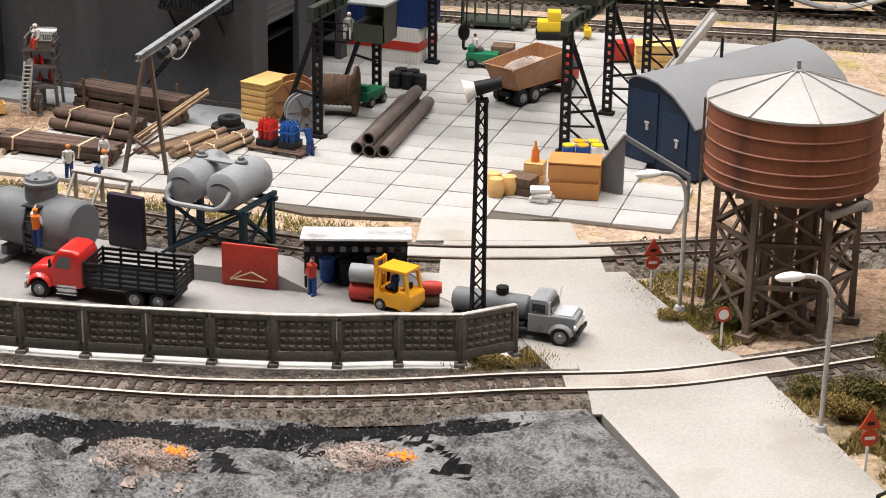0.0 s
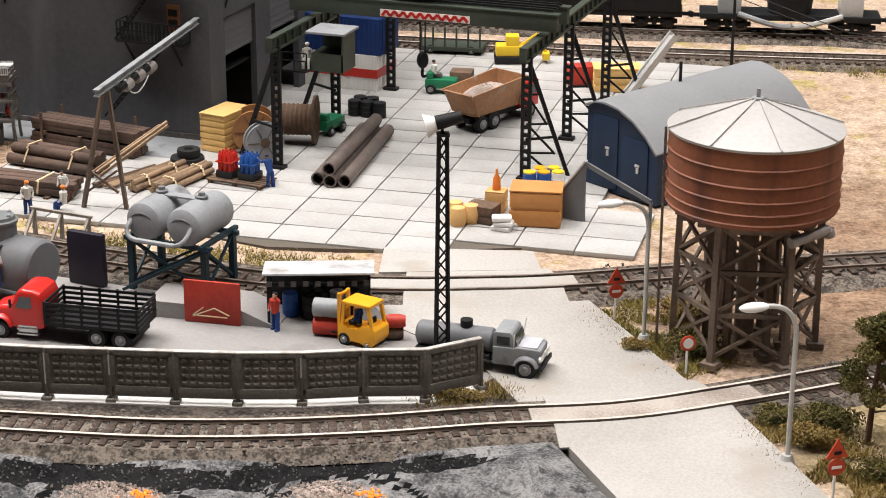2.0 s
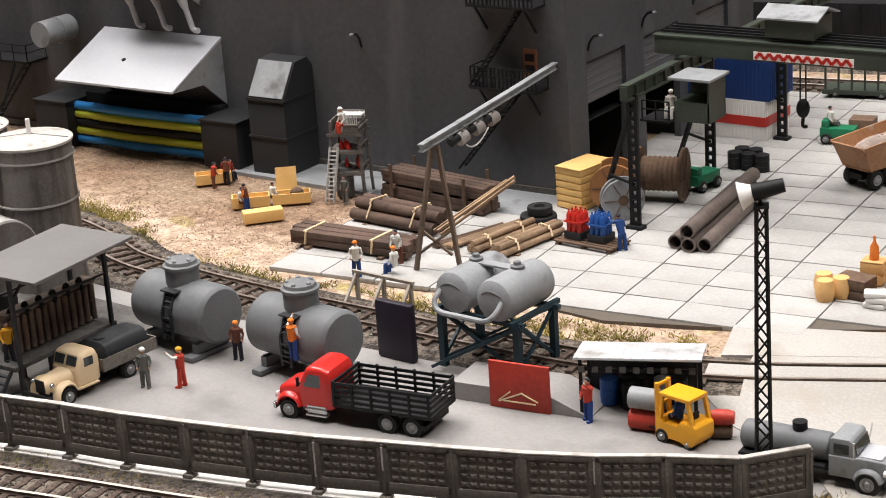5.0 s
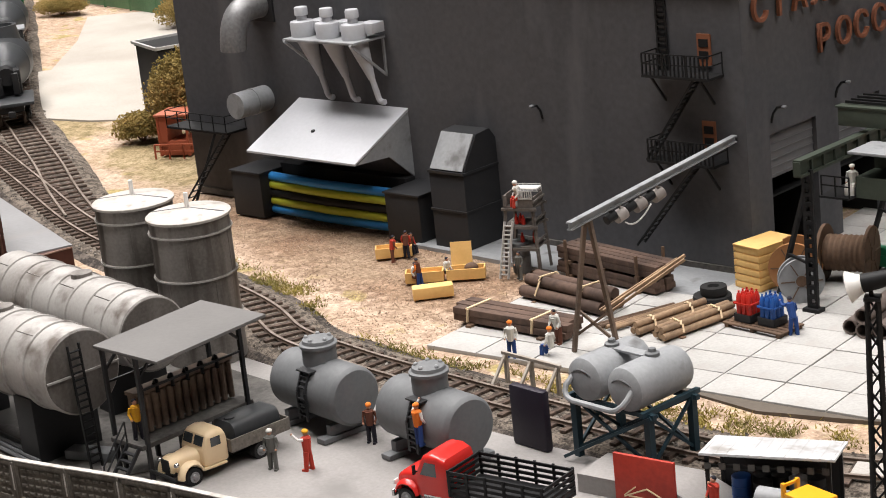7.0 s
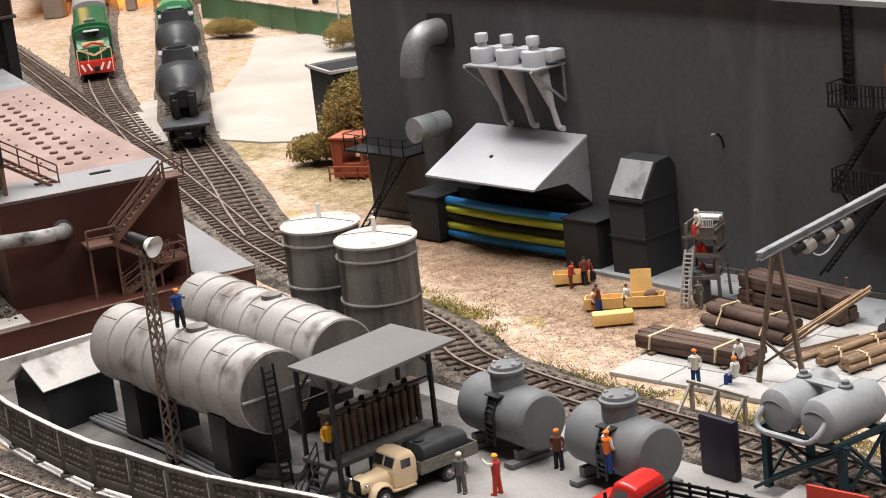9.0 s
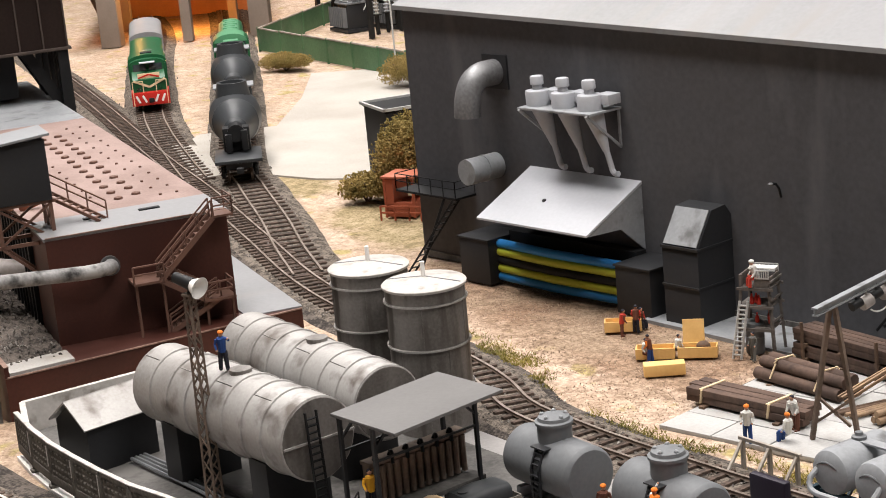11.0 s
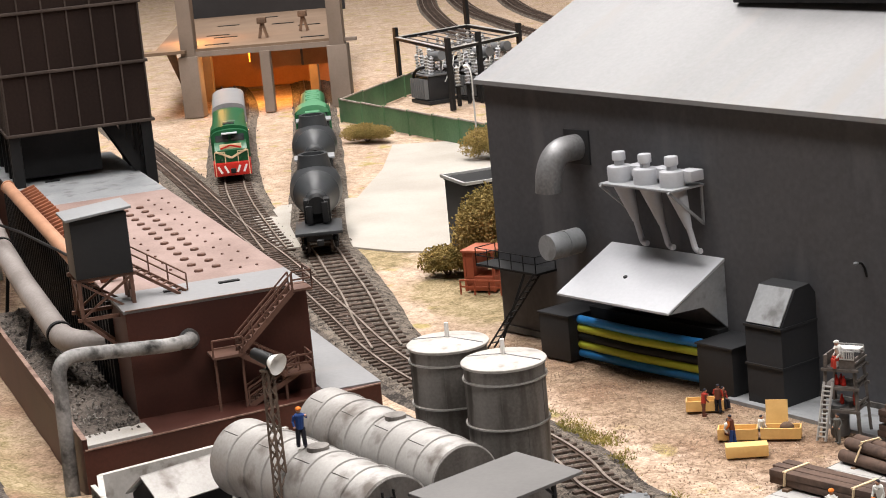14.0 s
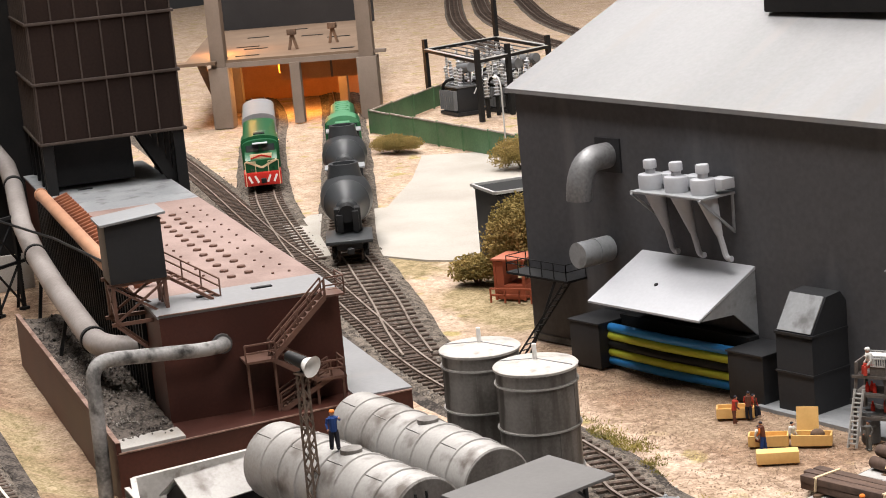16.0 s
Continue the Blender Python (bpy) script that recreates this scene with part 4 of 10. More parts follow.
def street_lamp(x, y, rz, h=6.3):
    o = thing("street_lamp", x, y, 0, rz, "pale grey curved street lamp on the grass verge", "lamp", "street lamps")
    b = bm_new()
    sweep(b, [(0, 0, 0), (0, 0, h * 0.75), *bend((0, 0, h * 0.82), (0.05, 0, h * 1.02), (1.3, 0, h * 1.02))], 0.095, 10)
    cyl(b, (0, 0, 0), (0, 0, 0.3), 0.3, 0.2)
    part("pole", b, GALV, o)
    b = bm_new()
    sph(b, (1.75, 0, h * 1.02), 0.45, (1.35, 0.55, 0.42), 14, 8)
    part("lamp_head", b, LAMPWHITE, o, "white oval lamp head")
    return o


def road_sign(x, y, rz, tri=True):
    o = thing("road_sign", x, y, 0, rz, "level crossing warning sign on a white post" if tri else "round red and white sign on a white post", "sign", size=0.8)
    b = bm_new()
    cyl(b, (0, 0, 0), (0, 0, 2.0 if tri else 1.9), 0.07, n=8)
    part("post", b, WHITE, o)
    b = bm_new()
    lathe(b, [(0.42, -0.03), (0.42, 0.03)], 20, pose(0.1, 0, 1.75, 0, 90, 0))
    part("round_plate", b, SIGNRED, o)
    b = bm_new()
    if tri:
        box(b, (0.15, 0, 1.75), (0.02, 0.5, 0.14))
        part("bar", b, WHITE, o)
        b = bm_new()
        prism(b, [(-0.55, 2.2), (0.55, 2.2), (0, 3.15)], 0.05, 0.12, pose(0, 0, 0, 0, 0, -90))
        t = part("triangle_plate", b, SIGNRED, o)
        b = bm_new()
        box(b, (0.15, 0, 2.47), (0.03, 0.34, 0.16))
        part("symbol", b, BLACK, t)
    else:
        lathe(b, [(0.28, -0.02), (0.28, 0.02)], 16, pose(0.14, 0, 1.75, 0, 90, 0))
        part("inner_plate", b, WHITE, o)
    return o


def foliage(b, n, cx, cy, cz, rx, ry, rz_, s):
    """Many small crossed leaf clumps in an uneven crown."""
    for _ in range(n):
        while True:
            p = Vector((random.uniform(-1, 1), random.uniform(-1, 1), random.uniform(-1, 1)))
            if p.length <= 1 and p.length > 0.35:
                break
        w = 1 + 0.28 * noise.noise(p * 2.3 + Vector((cx, cy, cz)))
        q = Vector((cx + p.x * rx * w, cy + p.y * ry * w, cz + p.z * rz_ * w))
        m = Matrix.Translation(q) @ Euler((random.uniform(0, 6), random.uniform(0, 6), random.uniform(0, 6))).to_matrix().to_4x4()
        k = s * random.uniform(0.6, 1.4)
        v = [b.verts.new(m @ Vector(c)) for c in ((-k, -k * 0.6, 0), (k * 0.3, -k * 0.7, k * 0.2), (k, k * 0.5, 0), (-k * 0.4, k * 0.7, -k * 0.2), (0, 0, k * 0.7))]
        b.faces.new((v[0], v[1], v[4]))
        b.faces.new((v[1], v[2], v[4]))
        b.faces.new((v[2], v[3], v[4]))
        b.faces.new((v[3], v[0], v[4]))


def bush(x, y, rx, ry, h, n, material, label, s=0.28):
    o = thing("bush", x, y, 0, 0, label, "bush")
    b = bm_new()
    for k in range(7):
        a = k * 0.9
        sweep(b, [(0.1 * math.cos(a), 0.1 * math.sin(a), 0), (rx * 0.3 * math.cos(a), ry * 0.3 * math.sin(a), h * 0.4), (rx * 0.6 * math.cos(a), ry * 0.6 * math.sin(a), h * 0.75)], 0.07, 5)
    part("stem", b, OLDWOOD, o)
    b = bm_new()
    for k in range(9):
        a, d = k * 2.4, 0.62 * math.sqrt((k + 0.5) / 9)
        foliage(b, int(n * 0.62), rx * d * math.cos(a), ry * d * math.sin(a), h * (0.62 - 0.32 * d * d + 0.08 * math.sin(k * 1.7)), rx * 0.46, ry * 0.46, h * 0.36, s * 0.3)
    part("foliage", b, material, o)
    return o


def tree(x, y, h, r, material, label):
    """A thin model tree: bent trunk, limbs and loose clumps with gaps between them."""
    o = thing("tree", x, y, 0, 0, label, "tree")
    b = bm_new()
    cyl(b, (0, 0, -0.1), (0.1, 0.05, h * 0.45), 0.15, 0.1, 8)
    cyl(b, (0.1, 0.05, h * 0.45), (0.35, 0.1, h * 0.92), 0.1, 0.02, 8)
    spots = []
    for k in range(11):
        a, z = k * 2.4, h * (0.22 + 0.062 * k)
        e = r * (0.95 - 0.065 * k) * random.uniform(0.7, 1.15)
        q = (0.15 + e * math.cos(a), e * math.sin(a), z + h * 0.07)
        cyl(b, (0.1, 0.05, z), q, 0.05, 0.012, 6)
        spots.append(q)
    part("trunk", b, OLDWOOD, o)
    b = bm_new()
    for k, q in enumerate(spots):
        foliage(b, 340, *q, r * 0.42, r * 0.42, h * 0.075, 0.065)
    foliage(b, 1500, 0.35, 0.1, h * 0.82, r * 0.62, r * 0.62, h * 0.17, 0.065)
    part("crown", b, material, o)
    return o


def crate(x, y, z, sx, sy, sz, rz, material, label, slats=4):
    o = thing("crate", x, y, z, rz, label, "crate", "crates on the yard")
    b = bm_new()
    box(b, (0, 0, sz / 2), (sx * 0.94, sy * 0.94, sz * 0.97))
    part("carcass", b, material, o)
    for s in (-1, 1):
        for k in range(slats):
            b = bm_new()
            zz = sz * (k + 0.5) / slats
            box(b, (0, s * sy * 0.48, zz), (sx, 0.06, sz / slats * 0.82), bev=0.012)
            part("slat", b, material, o)
            b = bm_new()
            box(b, (s * sx * 0.48, 0, zz), (0.06, sy, sz / slats * 0.82), bev=0.012)
            part("slat", b, material, o)
    b = bm_new()
    box(b, (0, 0, sz), (sx * 1.02, sy * 1.02, 0.08), bev=0.02)
    part("lid", b, material, o)
    return o


def drum(b, x, y, r=0.3, h=0.9, z=0.0):
    lathe(b, [(r * 0.9, z), (r, z + 0.02), (r, z + h * 0.32), (r * 1.05, z + h * 0.34), (r, z + h * 0.36), (r, z + h * 0.64), (r * 1.05, z + h * 0.66), (r, z + h * 0.68), (r, z + h - 0.02), (r * 0.9, z + h)], 14, pose(x, y, 0))


def oil_drum(x, y, z, material, label, r=0.32, h=0.95):
    b = bm_new()
    drum(b, 0, 0, r, h)
    return solo("oil_drum", b, material, x, y, z, 0, label, "drum", "oil drums")


def stair_ladder(b, a, c, w, n, t=0.06):
    """Two strings from a to c with n treads between; w is the offset vector of the second string."""
    a, c, w = Vector(a), Vector(c), Vector(w)
    bar(b, a, c, t, t * 2)
    bar(b, a + w, c + w, t, t * 2)
    for k in range(1, n):
        p = a + (c - a) * k / n
        bar(b, p, p + w, t * 2.2, t * 0.8)


def railing(b, pts, h=1.0, t=0.05, n=1):
    for p, q in zip(pts, pts[1:]):
        p, q = Vector(p), Vector(q)
        for zz in (h, h * 0.55):
            bar(b, p + Vector((0, 0, zz)), q + Vector((0, 0, zz)), t)
        m = max(1, int((q - p).length / 1.1))
        for k in range(m + 1):
            w = p + (q - p) * k / m
            bar(b, w, w + Vector((0, 0, h)), t)



# ---- the ground and the ways ----
TRACK_FRONT = [(-150, 57.5), (-120, 49.2), (-104, 44.7), (-93, 41.7), (-84, 40.2), (-72, 40.0), (-55.1, 41.6), (-49.9, 42.4), (-45, 43.2), (-40.4, 44.2), (-36, 45.3), (-32, 46.8), (-28.2, 48.6), (-24.5, 50.7), (-19.7, 53.1), (-15.9, 56.1), (-12.3, 59.3), (-9, 62.4), (-2, 70), (8, 82)]
def inside(x, y, poly):
    """How far (x, y) lies inside an outline, in metres; negative outside."""
    best, odd = 1e9, False
    for (x0, y0), (x1, y1) in zip(poly, poly[1:] + poly[:1]):
        dx, dy = x1 - x0, y1 - y0
        t = max(0.0, min(1.0, ((x - x0) * dx + (y - y0) * dy) / (dx * dx + dy * dy)))
        best = min(best, math.hypot(x - x0 - t * dx, y - y0 - t * dy))
        if (y0 > y) != (y1 > y) and x < x0 + (y - y0) * dx / dy:
            odd = not odd
    return best if odd else -best


DIP = [(-88.2, 46.6), (-94, 45.2), (-100, 46.2), (-135, 57.5), (-132, 62), (-120, 59.5), (-92, 50)]


def height(x, y):
    """The lie of the land: flat, with a little roughness, and hummocks behind the yard."""
    h = 0.10 * noise.noise(Vector((x * 0.25, y * 0.25, 0))) - 0.12
    ly = np.interp(x, [p[0] for p in TRACK_FRONT], [p[1] for p in TRACK_FRONT])
    if y < ly - (0.8 if x < -23 else 2.6) and -85 < x < -16:
        h -= 2.6
    h -= 1.15 * max(0.0, min(1.0, 0.4 + inside(x, y, DIP) / 2.5))
    return h


BROWN_PATCHES = [
    [(-190, 84), (-150, 30), (-104, 34), (-86, 42), (-86, 48), (-120, 60), (-170, 80)],
    [(-94, 80.8), (-93, 76.5), (-86, 75), (-80, 72.5), (-72, 71), (-66, 69), (-61, 70), (-60, 80.8), (-70, 80.8)],
    [(-22.5, 66.0), (-18.5, 59.5), (-15, 58.5), (-11, 61.5), (0, 72), (10, 85), (10, 98), (-10, 93), (-19, 84), (-23, 74)],
]
OLIVE_PATCHES = [
    [(-14.2, 54.2), (-10.6, 49.3), (-4, 42), (4, 46), (2, 58), (-7, 61), (-11.5, 57.5)],
    [(-116, 50.3), (-104, 46.6), (-95, 44.2), (-89.5, 44.6), (-89.8, 46.6), (-100, 48.6), (-113, 52.6)],
    [(-112, 85.5), (-104, 82), (-97, 81), (-96.5, 86), (-104, 92), (-113, 94)],
    [(-133, 92), (-126, 88), (-119, 86), (-117, 91), (-124, 95), (-131, 96)],
]


def ground():
    b = bm_new()
    maps = [(b.verts.layers.float.new("brown_soil"), BROWN_PATCHES), (b.verts.layers.float.new("olive_soil"), OLIVE_PATCHES)]
    xs = [-480 + 20 * k for k in range(13)] + [-220 + 4 * k for k in range(25)] + [-120 + 1.5 * k for k in range(94)] + [22 + 12 * k for k in range(12)]
    ys = [-130 + 12 * k for k in range(12)] + [16 + 1.5 * k for k in range(74)] + [128 + 5 * k for k in range(20)] + [230 + 20 * k for k in range(10)]
    grid = [[b.verts.new((x, y, height(x, y))) for x in xs] for y in ys]
    for r0, r1 in zip(grid, grid[1:]):
        for k in range(len(xs) - 1):
            b.faces.new((r0[k], r0[k + 1], r1[k + 1], r1[k]))
    for v in b.verts:
        if -190 < v.co.x < 14 and 28 < v.co.y < 100:
            for layer, patches in maps:
                v[layer] = max(0.0, min(1.0, 0.5 + max(inside(v.co.x, v.co.y, q) for q in patches) / 4.0))
    ob = part("ground", b, SOIL)
    tagged(ob, "sandy brown model landscape with grit and dry patches", "ground", kind="structure")


ground()


def flat(name, poly, z, material, label, category):
    b = bm_new()
    plate(b, poly, -0.3, z)
    return tagged(part(name, b, material), label, category, kind="structure")


flat("yard_asphalt", [(-25.9, 54.0), (-27.5, 52.2), (-32, 50.1), (-36.8, 48.5), (-44.4, 46.6), (-52.5, 45.3), (-60, 43.6), (-68, 43.0), (-79, 44.0), (-82.4, 45.0), (-85.0, 46.5), (-84.2, 54), (-80, 58), (-70, 60.5), (-62, 59.8), (-50, 59.0), (-40, 59.0), (-34, 60.4), (-30.5, 62.0), (-27, 63.3), (-24.4, 60)], 0.06, ASPHALT, "worn grey asphalt yard behind the fence", "pavement")
flat("road", [(-33.2, 60.6), (-26.8, 64.0), (-24.2, 64.6), (-17.7, 57.0), (-15.2, 54.8), (-11.0, 49.1), (-5, 41), (2, 31), (-5, 27), (-16.5, 44.4), (-21.6, 50.6), (-23.7, 52.7), (-26.2, 55.6), (-28, 57.0), (-31, 58.5)], 0.10, CONCRETE, "pale concrete road leading over both railway tracks", "road")
flat("apron", [(-34.5, 64.6), (-27.4, 67.6), (-28.5, 69.9), (-35.5, 67.9)], 0.12, CONCRETE, "pale concrete apron beside the track", "pavement")
flat("white_path", [(-122.3, 92.5), (-113, 97), (-116, 103), (-130, 112), (-143, 122), (-155, 130.5), (-163, 133), (-169.6, 127.1), (-157, 116.5), (-146, 105.5), (-150, 99.5), (-146.5, 94.8), (-140, 92.4), (-133, 88.8), (-128, 91.5)], 0.04, WHITE_PATH, "white gravel path beside the dark factory", "path")
flat("track_plate", [(-148, 94.9), (-143.6, 95.8), (-130.8, 89.0), (-131.6, 87.3)], 0.2, WHITE_PATH, "pale broken concrete plate between the sidings", "pavement")
flat("tank_base", [(-62.5, 45.5), (-80, 45.6), (-84.8, 46.8), (-84.0, 56), (-79, 59.5), (-59, 58.2), (-57.0, 52), (-60, 47)], 0.12, DARK_BASE, "oil-stained dark concrete base under the tanks", "pavement")
flat("wall_strip", [(-72, 77.8), (-50.0, 76.9), (-49.2, 81.6), (-49.2, 96), (-52, 96), (-52, 81.6), (-72, 81.6)], 0.10, GREY, "grey concrete strip along the factory wall", "pavement")


# ---- railway tracks ----
def bed(b, pts, w, h):
    rows = []
    for (p, a) in pts:
        n = Vector((-math.sin(radians(a)), math.cos(radians(a)), 0))
        rows.append([b.verts.new(p + n * o + Vector((0, 0, z))) for o, z in ((-w, -0.2), (-w * 0.72, h), (w * 0.72, h), (w, -0.2))])
    for r, q in zip(rows, rows[1:]):
        for k in range(3):
            b.faces.new((r[k], r[k + 1], q[k + 1], q[k]))


def rail_line(b, pts, off, z):
    rows = []
    for (p, a) in pts:
        n = Vector((-math.sin(radians(a)), math.cos(radians(a)), 0))
        rows.append([b.verts.new(p + n * (off + o) + Vector((0, 0, z + h))) for o, h in ((-0.09, 0), (-0.06, 0.05), (-0.075, 0.16), (0.075, 0.16), (0.06, 0.05), (0.09, 0))])
    for r, q in zip(rows, rows[1:]):
        for k in range(6):
            f = b.faces.new((r[k], r[(k + 1) % 6], q[(k + 1) % 6], q[k]))
            if k == 2:
                f.material_index = 1


sleeper_b = bm_new()
box(sleeper_b, (0, 0, 0), (0.30, 2.7, 0.20), bev=0.03)
SLEEPER_ME = to_mesh("sleeper", sleeper_b, SLEEPER)


def track(pts, label, skip=lambda p: False, stones=0, zt=0.0, g=1.0, wide=1.0, fill=0.16, pitch=0.66, top=RAILTOP):
    o = thing("railway_track", 0, 0, 0, 0, label, "railway track", kind="structure")
    line = spline(pts, 0.8)
    b = bm_new()
    bed(b, line, 2.1 * g * wide, fill + zt)
    part("ballast", b, BALLAST, o, "grey brown ballast bed")
    if stones:
        b = bm_new()
        for _ in range(stones):
            p, a = random.choice(line)
            if skip(p + Vector((0.9, 0, 0))) or skip(p - Vector((0.9, 0, 0))):
                continue
            off = random.gauss(0, 1.1) * g * wide
            if abs(off) > 2.2 * g * wide:
                continue
            n = Vector((-math.sin(radians(a)), math.cos(radians(a)), 0))
            q = p + n * off + Vector((random.uniform(-0.4, 0.4), random.uniform(-0.4, 0.4), fill + 0.01 + zt - max(0, abs(off) - 1.5 * g * wide) * 0.5))
            r = random.uniform(0.06, 0.14)
            m = Matrix.Translation(q) @ Euler((random.uniform(0, 3), random.uniform(0, 3), random.uniform(0, 3))).to_matrix().to_4x4() @ Matrix.Diagonal((r, r * 0.8, r * 0.65, 1))
            bmesh_oct(b, m)
        part("ballast_stones", b, BALLAST_STONE, o, "loose ballast stones", kind="stuff")
    for p, a in spline(pts, pitch * g):
        if not skip(p):
            share("sleeper", SLEEPER_ME, o, pose(p.x, p.y, 0.20 + zt, 0, 0, a + random.uniform(-1.5, 1.5)) @ Matrix.Diagonal((g, g, 1, 1)))
    for s in (-1, 1):
        b = bm_new()
        rail_line(b, line, s * 0.75 * g, 0.29 + zt)
        part("rail", b, [RAIL, top], o)
    return o


def bmesh_oct(b, m):
    v = [b.verts.new(m @ Vector(c)) for c in ((1, 0, 0), (0, 1, 0), (-1, 0, 0), (0, -1, 0), (0, 0, 1), (0, 0, -1))]
    for k in range(4):
        b.faces.new((v[k], v[(k + 1) % 4], v[4]))
        b.faces.new((v[(k + 1) % 4], v[k], v[5]))


TRACK_MAIN = [(12, 88), (0, 80.5), (-13, 73.6), (-20.5, 69.2), (-25.9, 65.9), (-29.7, 64.1), (-33.1, 62.8), (-38.2, 61.5), (-44.5, 61.4), (-52, 61.6), (-58.4, 62.0), (-62, 62.4), (-66.4, 63.2), (-73.2, 66.0), (-93.2, 71.1), (-108.8, 77.2), (-125.4, 83.9), (-144.5, 91.1), (-185.6, 107.4), (-260, 135)]
TRACK_BRANCH = [(-97, 73.0), (-104, 76.6), (-112.1, 81.1), (-123.8, 87.2), (-134.4, 93.2), (-165, 114), (-213.6, 146.4), (-253, 171.5), (-300, 200)]
TRACK_YARD = [(-131, 86.6), (-140, 90.8), (-154.2, 97.8), (-166.8, 104.8), (-195, 122), (-227, 142.4), (-265, 162)]
b = bm_new()
bed(b, [(p + Vector((-math.sin(radians(a)), math.cos(radians(a)), 0)) * (0.95 if p.x > -84 else 0.3), a) for p, a in spline(TRACK_FRONT, 0.8) if p.x < -22.5], 2.5, 0.05)
tagged(part("cinder_strip", b, CINDER), "strip of dark cinders under the front track", "ground", kind="structure")
b = bm_new()
bed(b, [q for q in spline(TRACK_MAIN, 0.8) if -130 < q[0].x < -36], 2.9, 0.05)
tagged(part("cinder_strip", b, CINDER), "strip of dark cinders under the main track", "ground", kind="structure")
track(TRACK_FRONT, "brown railway track in the ash ground before the fence", lambda p: -23.2 < p.x < -14.6, stones=3500, fill=0.24)
track(TRACK_MAIN, "curved main railway track between the yards", lambda p: -33.6 < p.x < -25.6, stones=4500, pitch=0.88, wide=1.2, top=RAILDULL)
track(TRACK_BRANCH, "branch railway track running to the steel hall", stones=2600, g=1.25, wide=1.15, zt=0.01, pitch=1.1, top=RAILDULL)
track(TRACK_YARD, "sidings track with pale sand round it", stones=2600, g=1.25, wide=1.15, zt=0.02, pitch=1.1, top=RAILDULL)
track([(30, 126), (8, 119.5), (-14.2, 113.8), (-31.1, 109.8), (-50, 106.5), (-70, 104)], "far railway track behind the concrete yard")
track([(34, 134), (4, 125), (-19.5, 119.3), (-34.5, 115.9), (-52, 112.6), (-70, 110)], "far railway track with dark wagons on it")
for pts in ([(-400.9, 308.5), (-328.2, 253.8), (-295.5, 231.2), (-272.0, 216.3), (-252.9, 205.4), (-222, 190), (-190, 176)], [(-362.6, 287.4), (-324.3, 259.1), (-294.4, 239.6), (-270.6, 226.4), (-251.6, 216.3), (-222, 203), (-190, 190)], [(-345.6, 286.9), (-306.1, 258.5), (-280.1, 241.4), (-250, 225), (-210, 208)]):
    track(pts, "far curved railway track on sandy ground", g=1.3, wide=0.85, pitch=1.4, top=RAILDULL)

TAN_BOARD = mat("tan_crossing_board", (0.40, 0.36, 0.32), (0.26, 0.215, 0.185), 0.8, fine=700, amt=0.8, grain=0.8)


def crossing(pts, x0, x1, label, inner):
    """Panels between the rails and sloping ones outside them."""
    o = thing("level_crossing", 0, 0, 0, 0, label, "level crossing", kind="structure")
    line = [q for q in spline(pts, 0.8) if x0 < q[0].x < x1]
    for off, w, z0, z1 in ((-1.62, 0.78, 0.09, 0.36), (0, 0.62, 0.37, 0.37), (1.62, 0.78, 0.36, 0.09)):
        row = line if off == 0 else line[1:-2]
        step = 3 if off == 0 else len(row)
        for k in range(0, len(row) - 1, step):
            b = bm_new()
            rows = []
            for p, a in row[k:k + step + 1]:
                n = Vector((-math.sin(radians(a)), math.cos(radians(a)), 0))
                rows.append([b.verts.new(p + n * (off + q) + Vector((0, 0, z))) for q, z in ((-w, 0.0), (-w, z0), (w, z1), (w, 0.0))])
            for r, q in zip(rows, rows[1:]):
                for m in range(3):
                    b.faces.new((r[m], r[m + 1], q[m + 1], q[m]))
            for r in (rows[0], rows[-1]):
                b.faces.new(r)
            part("board", b, inner if off == 0 else CONCRETE, o)


crossing(TRACK_FRONT, -23.2, -14.6, "worn level crossing boards between the rails of the front track", TAN_BOARD)
crossing(TRACK_MAIN, -34.2, -25.2, "pale level crossing panels between the rails of the main track", CONCRETE)


# ---- ash and slag ground before the track ----
HEAPS = [(-35.0, 40.0), (-27.3, 42.9)]


